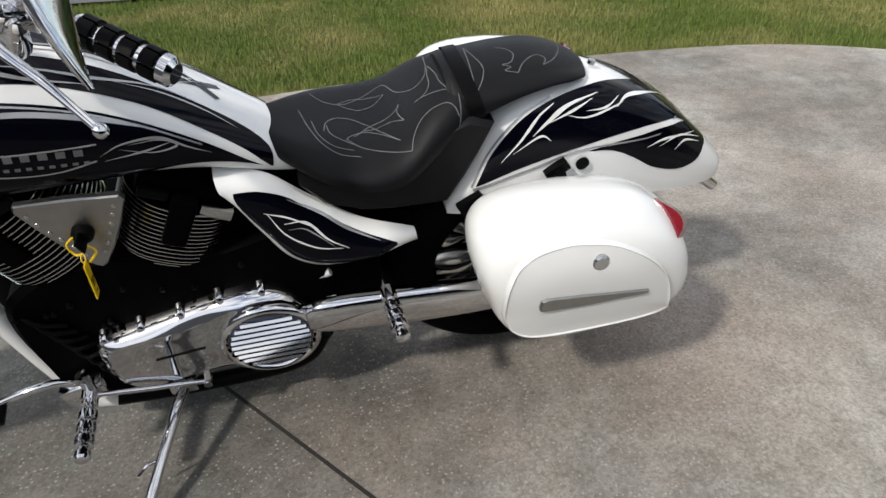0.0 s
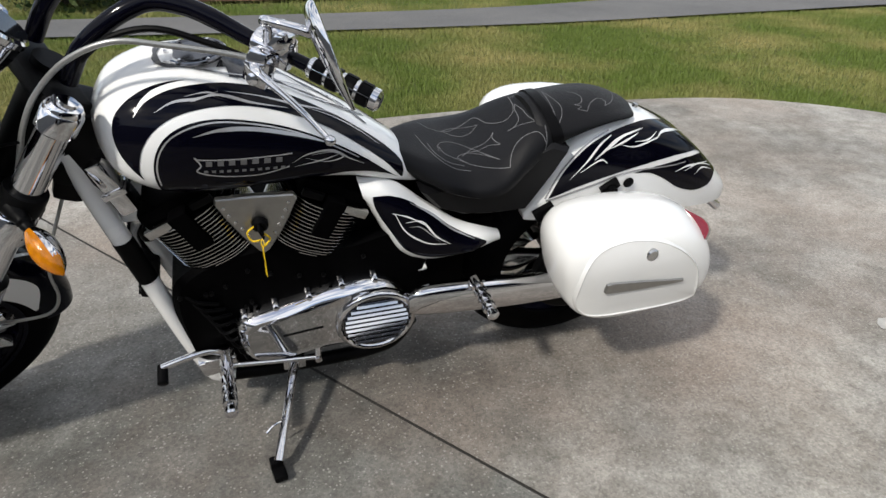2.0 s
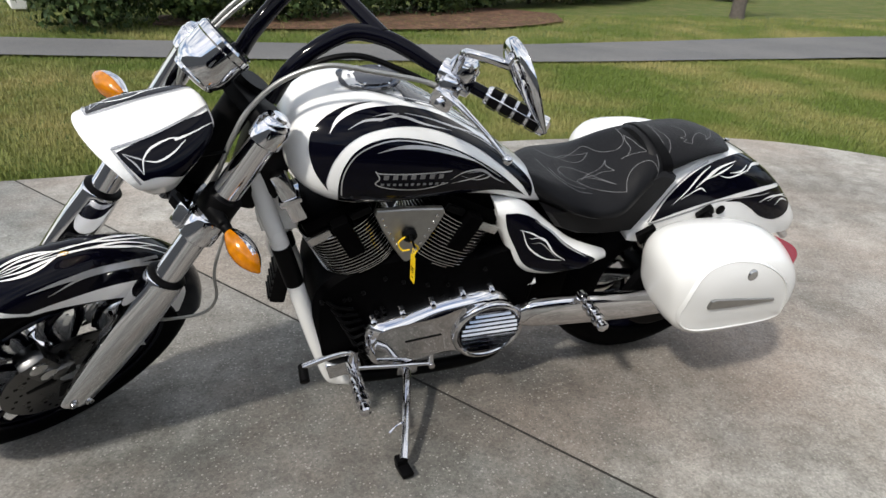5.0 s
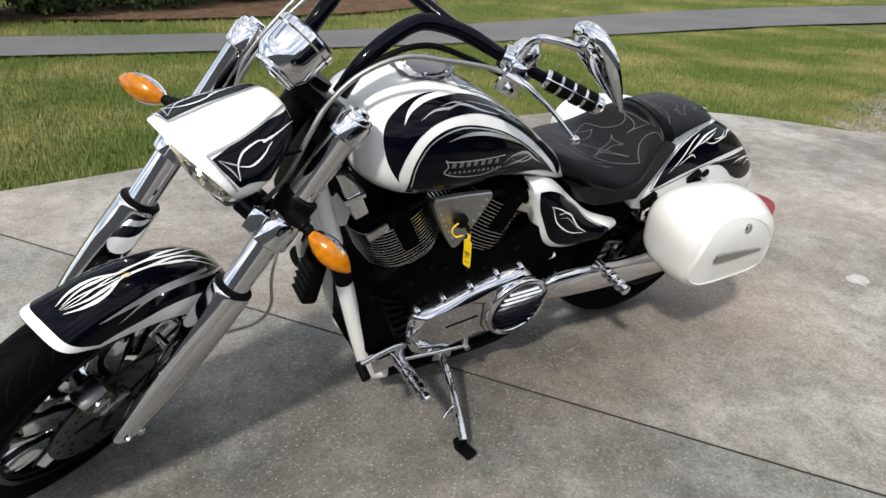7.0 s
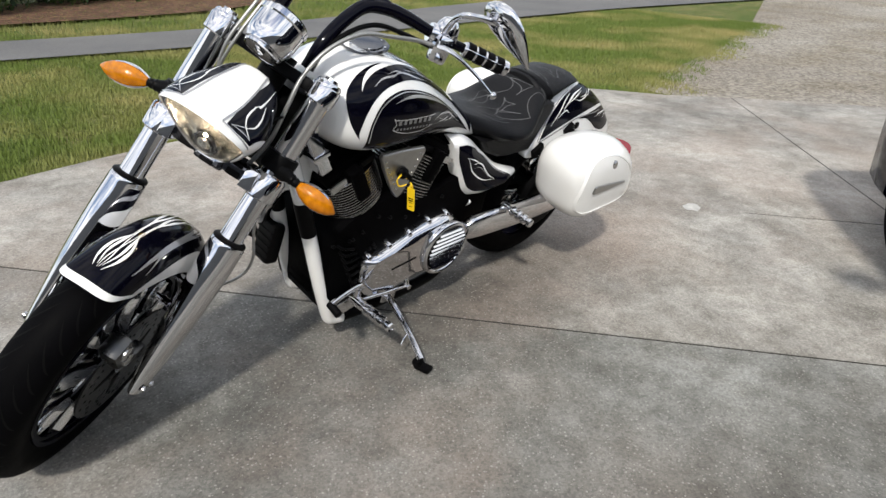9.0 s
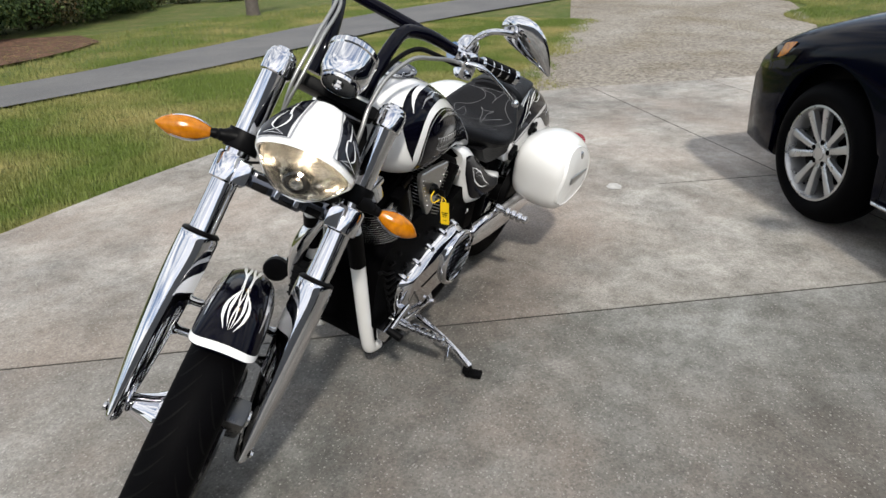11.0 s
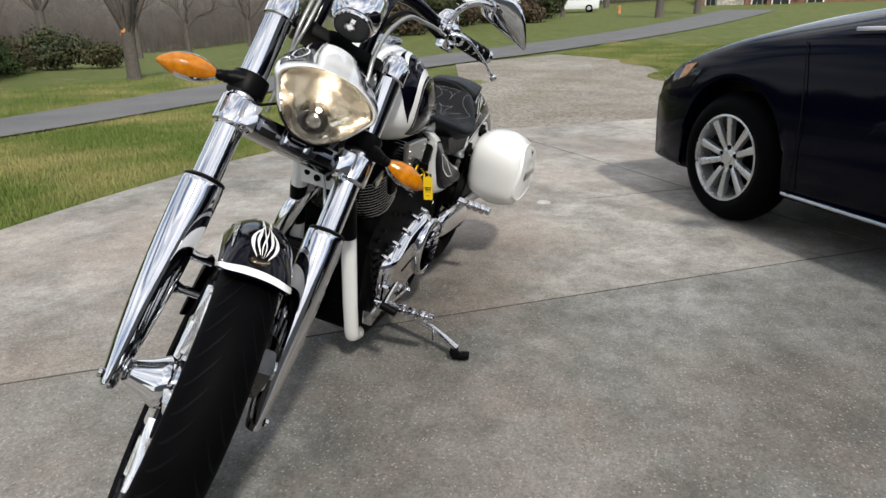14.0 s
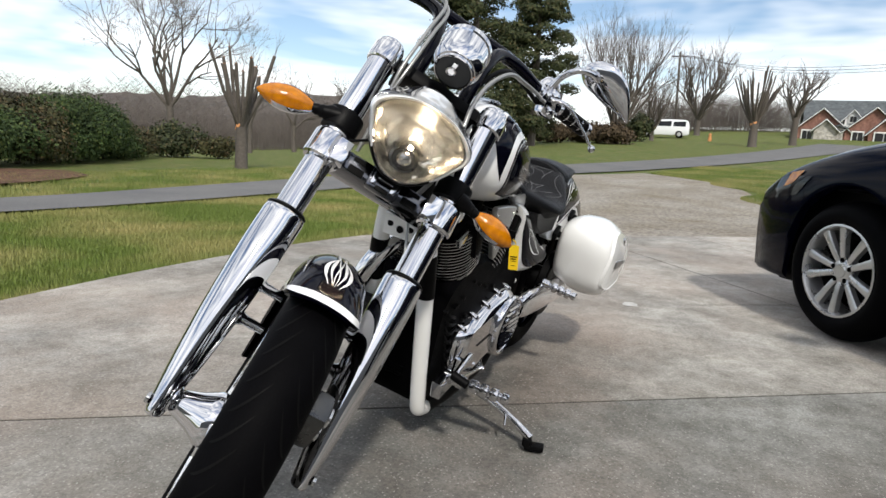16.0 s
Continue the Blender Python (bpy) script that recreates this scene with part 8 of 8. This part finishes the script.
def alloy(cx, sy):
    m = Matrix.Translation((cx, sy * 0.80, 0.333)) @ pose(0, 0, 0, -90 * sy, 0, 0)
    bm = bmesh.new()
    prof = [(0.205, -0.09)] + [(0.262 + 0.071 * math.cos(a), 0.10 * math.sin(a) * 1.05) for a in [radians(-105 + 210 * i / 20) for i in range(21)]] + [(0.214, 0.082)]
    n = 72
    rings = [[m @ Vector((r * math.cos(2 * math.pi * i / n), r * math.sin(2 * math.pi * i / n), h)) for i in range(n)] for r, h in prof]
    V = [[bm.verts.new(p) for p in r] for r in rings]
    for a, b in zip(V, V[1:]):
        for i in range(n):
            bm.faces.new((a[i], a[(i + 1) % n], b[(i + 1) % n], b[i]))
    tyre = part("wheel", bm, M_RUBBER, car, "black tyre on a silver alloy wheel")
    bm = bmesh.new()
    prof = [(0.218, 0.088), (0.222, 0.092), (0.212, 0.094), (0.204, 0.078), (0.198, 0.03), (0.195, -0.05)]
    rings = [[m @ Vector((r * math.cos(2 * math.pi * i / n), r * math.sin(2 * math.pi * i / n), h)) for i in range(n)] for r, h in prof]
    V = [[bm.verts.new(p) for p in r] for r in rings]
    for a, b in zip(V, V[1:]):
        for i in range(n):
            bm.faces.new((a[i], a[(i + 1) % n], b[(i + 1) % n], b[i]))
    rim = part("rim", bm, M_WHEELPAINT, tyre, "silver alloy rim")
    for k in range(10):
        a = 2 * math.pi * (k + 0.5) / 10 + (0.045 if k % 2 else -0.045)
        bm = bmesh.new()
        rows = []
        for r, hw, h in ((0.035, 0.014, 0.058), (0.08, 0.0145, 0.070), (0.14, 0.0165, 0.076), (0.206, 0.021, 0.080)):
            c, s = math.cos(a), math.sin(a)
            rows.append([m @ Vector((r * c - s * e, r * s + c * e, h + z)) for e, z in ((-hw, -0.03), (-hw, -0.004), (-hw * 0.6, 0.0), (hw * 0.6, 0.0), (hw, -0.004), (hw, -0.03))])
        loft(bm, rows)
        part("spoke", bm, M_WHEELPAINT, tyre)
    bm = bmesh.new()
    lathe(bm, [(0.062, 0.0), (0.060, 0.056), (0.05, 0.064), (0.034, 0.066), (0.030, 0.072), (0.0, 0.073)], m, 30)
    part("hub_cap", bm, M_WHEELPAINT, tyre)
    bm = bmesh.new()
    lathe(bm, [(0.15, -0.02), (0.15, 0.01), (0.0, 0.012)], m, 36)
    part("brake_disc", bm, M_CASE, tyre)
    for k in range(5):
        a = 2 * math.pi * (k + 0.75) / 5
        bm = bmesh.new()
        lathe(bm, [(0.012, 0.045), (0.012, 0.0665), (0.0, 0.0665)], m @ Matrix.Translation((0.052 * math.cos(a), 0.052 * math.sin(a), 0)), 10)
        part("wheel_nut", bm, M_CASE, tyre)
    return tyre


for cx in (0.0, -2.78):
    for sy in (1, -1):
        alloy(cx, sy)

# ---- far buildings, van, pole ----
M_VAN = plain("white_van_paint", (0.75, 0.76, 0.77), 0.3, coat=0.6, vary=0.02)
M_BRICK = ground_mat("red_brick", [(0.20, 0.10, 0.075), (0.26, 0.135, 0.105), (0.17, 0.09, 0.07)], (2.0, 7.0), 0.9, 0.4, 12.0, ((0.8, 1.2), 6.0))
M_SHINGLE = ground_mat("grey_shingle", [(0.075, 0.085, 0.09), (0.11, 0.12, 0.125), (0.085, 0.09, 0.1)], (1.5, 6.0), 0.9, 0.4, 10.0, ((0.8, 1.2), 4.0))
M_TRIM = plain("white_trim_paint", (0.72, 0.72, 0.70), 0.5, vary=0.04)
M_STONE = ground_mat("pale_stone", [(0.36, 0.34, 0.31), (0.46, 0.43, 0.38), (0.28, 0.26, 0.24)], (3.0, 8.0), 0.9, 0.4, 10.0, ((0.75, 1.25), 4.0))

VAN_M = pose(63.7, 8.3, terrain(63.7, 8.3) - 0.02, 0, 0, 94.0)
van = empty_thing("white_van", VAN_M, "white minivan parked on the far lawn", "van")
VB = [(2.35, 0.70, 0.30, 0.75), (2.28, 0.85, 0.28, 0.92), (1.9, 0.93, 0.25, 1.02), (1.45, 0.95, 0.25, 1.10), (0.75, 0.95, 0.25, 1.62), (0.2, 0.95, 0.25, 1.72), (-1.0, 0.95, 0.25, 1.74), (-2.0, 0.94, 0.27, 1.70), (-2.3, 0.92, 0.32, 1.45), (-2.4, 0.88, 0.4, 0.95)]
bm = bmesh.new()
rings = []
for x, w, zb, zt in interp(VB, 40):
    zm = min(zt - 0.05, 1.0)
    L = [Vector((x, w * 0.95, zb)), Vector((x, w, zb + 0.15)), Vector((x, w, zm)), Vector((x, w * (0.97 if zt < 1.2 else 0.80), zt - 0.05)), Vector((x, w * 0.6, zt))]
    rings.append(L + [Vector((v.x, -v.y, v.z)) for v in L[::-1]])
loft(bm, rings)
vb = part("body", bm, M_VAN, van, "white bodywork")
VT = surface_of(vb)
for x0, x1 in ((1.25, 0.55), (0.45, -0.75), (-0.9, -2.05)):
    for sy in (1, -1):
        bm = bmesh.new()
        strip_on(bm, VT, [(x0 - (0.35 if x0 > 1 else 0.05), sy * 0.82, 1.50), (x1, sy * 0.8, 1.56)], [(x0, sy * 0.95, 1.07), (x1, sy * 0.95, 1.07)], 4, 8, 0.012)
        part("window", bm, M_DARKGLASS, van)
for x0 in (1.5, -1.5):
    for sy in (1, -1):
        bm = bmesh.new()
        lathe(bm, [(0.20, 0.10), (0.33, 0.09), (0.34, 0.0), (0.33, -0.09)], Matrix.Translation((x0, sy * 0.87, 0.33)) @ pose(0, 0, 0, -90 * sy, 0, 0), 28)
        w = part("wheel", bm, M_RUBBER, van, "black tyre")
        bm = bmesh.new()
        lathe(bm, [(0.2, 0.08), (0.19, 0.105), (0.0, 0.11)], Matrix.Translation((x0, sy * 0.87, 0.33)) @ pose(0, 0, 0, -90 * sy, 0, 0), 20)
        part("rim", bm, M_WHEELPAINT, w)


def gable(parent, cx, cy, w, d, wall_h, roof_h, z0, wall_mat, face, trim=True):
    """A gabled block whose gable looks towards -x (face 'x') or runs along y."""
    bm = bmesh.new()
    if face == "x":
        prof = [(-w / 2, 0), (w / 2, 0), (w / 2, wall_h), (0, wall_h + roof_h), (-w / 2, wall_h)]
        A = [Vector((cx, cy + a, z0 + b)) for a, b in prof]
        Bv = [v + Vector((d, 0, 0)) for v in A]
    else:
        prof = [(-d / 2, 0), (d / 2, 0), (d / 2, wall_h), (0, wall_h + roof_h), (-d / 2, wall_h)]
        A = [Vector((cx + d / 2 + a, cy - w / 2, z0 + b)) for a, b in prof]
        Bv = [v + Vector((0, w, 0)) for v in A]
    loft(bm, [A, Bv])
    part("wall", bm, wall_mat, parent, smooth=False)
    ov = 0.35
    for s in (1, -1):
        bm = bmesh.new()
        if face == "x":
            e, r = (cx - ov, cy + s * (w / 2 + ov), z0 + wall_h - roof_h * 2 * ov / w), (cx - ov, cy, z0 + wall_h + roof_h + 0.05)
            off = Vector((d + 2 * ov, 0, 0))
        else:
            e, r = (cx + d / 2 + s * (d / 2 + ov), cy - w / 2 - ov, z0 + wall_h - roof_h * 2 * ov / d), (cx + d / 2, cy - w / 2 - ov, z0 + wall_h + roof_h + 0.05)
            off = Vector((0, w + 2 * ov, 0))
        e, r = Vector(e), Vector(r)
        up = Vector((0, 0, 0.14))
        loft(bm, [[e, r, r + up, e + up], [e + off, r + off, r + off + up, e + off + up]])
        part("roof", bm, M_SHINGLE, parent, smooth=False)
    if face == "x" and trim:
        bm = bmesh.new()
        for s in (1, -1):
            tube(bm, [(cx - ov - 0.02, cy + s * (w / 2 + ov), z0 + wall_h - roof_h * 2 * ov / w), (cx - ov - 0.02, cy, z0 + wall_h + roof_h + 0.08)], 0.045, 4)
        part("barge_board", bm, M_TRIM, parent, "white gable trim")


def pane(parent, x, y, z, w, h):
    bm = bmesh.new()
    box(bm, (0.10, w + 0.2, h + 0.2), pose(x - 0.03, y, z), 0.02)
    f = part("window", bm, M_TRIM, parent, "white-framed window", smooth=False)
    bm = bmesh.new()
    for s in (-1, 1):
        box(bm, (0.04, w * 0.46, h * 0.94), pose(x - 0.085, y + s * w * 0.25, z))
    part("pane", bm, M_DARKGLASS, f, smooth=False)


zh = terrain(74.0, -6) - 0.80
house = empty_thing("brick_house", Matrix(), "red brick house with grey gabled roofs and white trim", "house")
gable(house, 75.5, -14.0, 19.0, 9.0, 1.9, 3.1, zh, M_BRICK, "y")
gable(house, 73.8, -5.7, 4.6, 5.5, 1.75, 2.0, zh, M_BRICK, "x")
gable(house, 73.0, -6.0, 1.9, 1.5, 1.75, 0.85, zh, M_STONE, "x")
gable(house, 73.4, -7.2, 0.9, 1.2, 1.9, 0.15, zh, M_STONE, "x", False)
gable(house, 73.6, -10.2, 4.8, 5.5, 1.75, 2.15, zh, M_BRICK, "x")
gable(house, 73.0, -11.0, 2.5, 1.5, 1.5, 1.25, zh, M_BRICK, "x")
gable(house, 75.2, -8.5, 1.4, 3.0, 3.0, 0.75, zh, M_TRIM, "x")
pane(house, 73.72, -4.5, zh + 1.05, 0.9, 1.1)
pane(house, 72.95, -11.0, zh + 0.85, 1.5, 1.3)
pane(house, 73.55, -8.9, zh + 1.0, 0.9, 1.1)
pane(house, 75.15, -8.5, zh + 2.9, 0.6, 0.6)
pane(house, 75.4, -14.5, zh + 1.1, 1.4, 1.2)

for k, (x, y) in enumerate(((45.5, 9.2), (46.5, 10.6), (47.5, 12.2), (44.5, 13.6))):
    tagged(bush("brown_shrub", x, y, 1.3, 1.5, 3000, M_BROWNBUSH, "low reddish-brown shrub below the bare trees", 80 + k, 0.14), group="brown shrubs")

zp = terrain(77.5, 8.9)
bm = bmesh.new()
tube(bm, [(77.5, 8.9, zp - 0.2), (77.5, 9.2, zp + 9.2)], [0.16, 0.11], 8)
pole = tagged(part("utility_pole", bm, M_BARK), "weathered wooden utility pole", "pole")
bm = bmesh.new()
box(bm, (0.1, 1.8, 0.12), pose(77.5, 9.2, zp + 8.7, 0, 0, 0), 0.01)
part("cross_arm", bm, M_BARK, pole)
bm = bmesh.new()
for k in range(3):
    tube(bm, [(77.5, 8.4 + 0.8 * k, zp + 8.8), (76.5, -4.0, zp + 6.6 + 0.3 * k), (75.0, -30.0, zp + 8.0 + 0.3 * k)], 0.02, 4, 24)
part("cable", bm, M_INK, pole)

# neighbour's drive, wall and lawn ornament across the lane
bm = bmesh.new()
f = bm.faces.new([bm.verts.new((x, y, 0.008)) for x, y in ((-5.6, 7.6), (-3.3, 7.35), (-3.6, 9.2), (-4.8, 12.0), (-9.0, 12.0))])
tagged(part("neighbour_drive", bm, M_CONC, smooth=False), "pale concrete drive across the lane", "driveway", kind="structure")
bm = bmesh.new()
box(bm, (0.2, 3.0, 2.4), pose(-4.0, 11.4, 1.2, 0, 0, 18), 0.01)
tagged(part("garden_wall", bm, M_TRIM, smooth=False), "white painted garage wall beside the hedge", "wall", kind="structure")
bm = bmesh.new()
lathe(bm, [(0.16, 0.0), (0.14, 0.3), (0.10, 0.42), (0.14, 0.55), (0.05, 0.68)], Matrix.Translation((58.0, 3.6, terrain(58, 3.6))), 12)
tagged(part("garden_urn", bm, M_CUT), "small orange garden urn on the far lawn", "urn")

# unseen wall added behind the drive: darkens chrome reflections, cuts low sky light
bm = bmesh.new()
box(bm, (0.3, 20.0, 3.3), pose(-6.0, -4.5, 1.6, 0, 0, 37.0), 0.02)
tagged(part("reflection_wall", bm, M_REFLWALL, smooth=False), "plain grey unseen wall added to darken reflections", "wall", kind="structure")
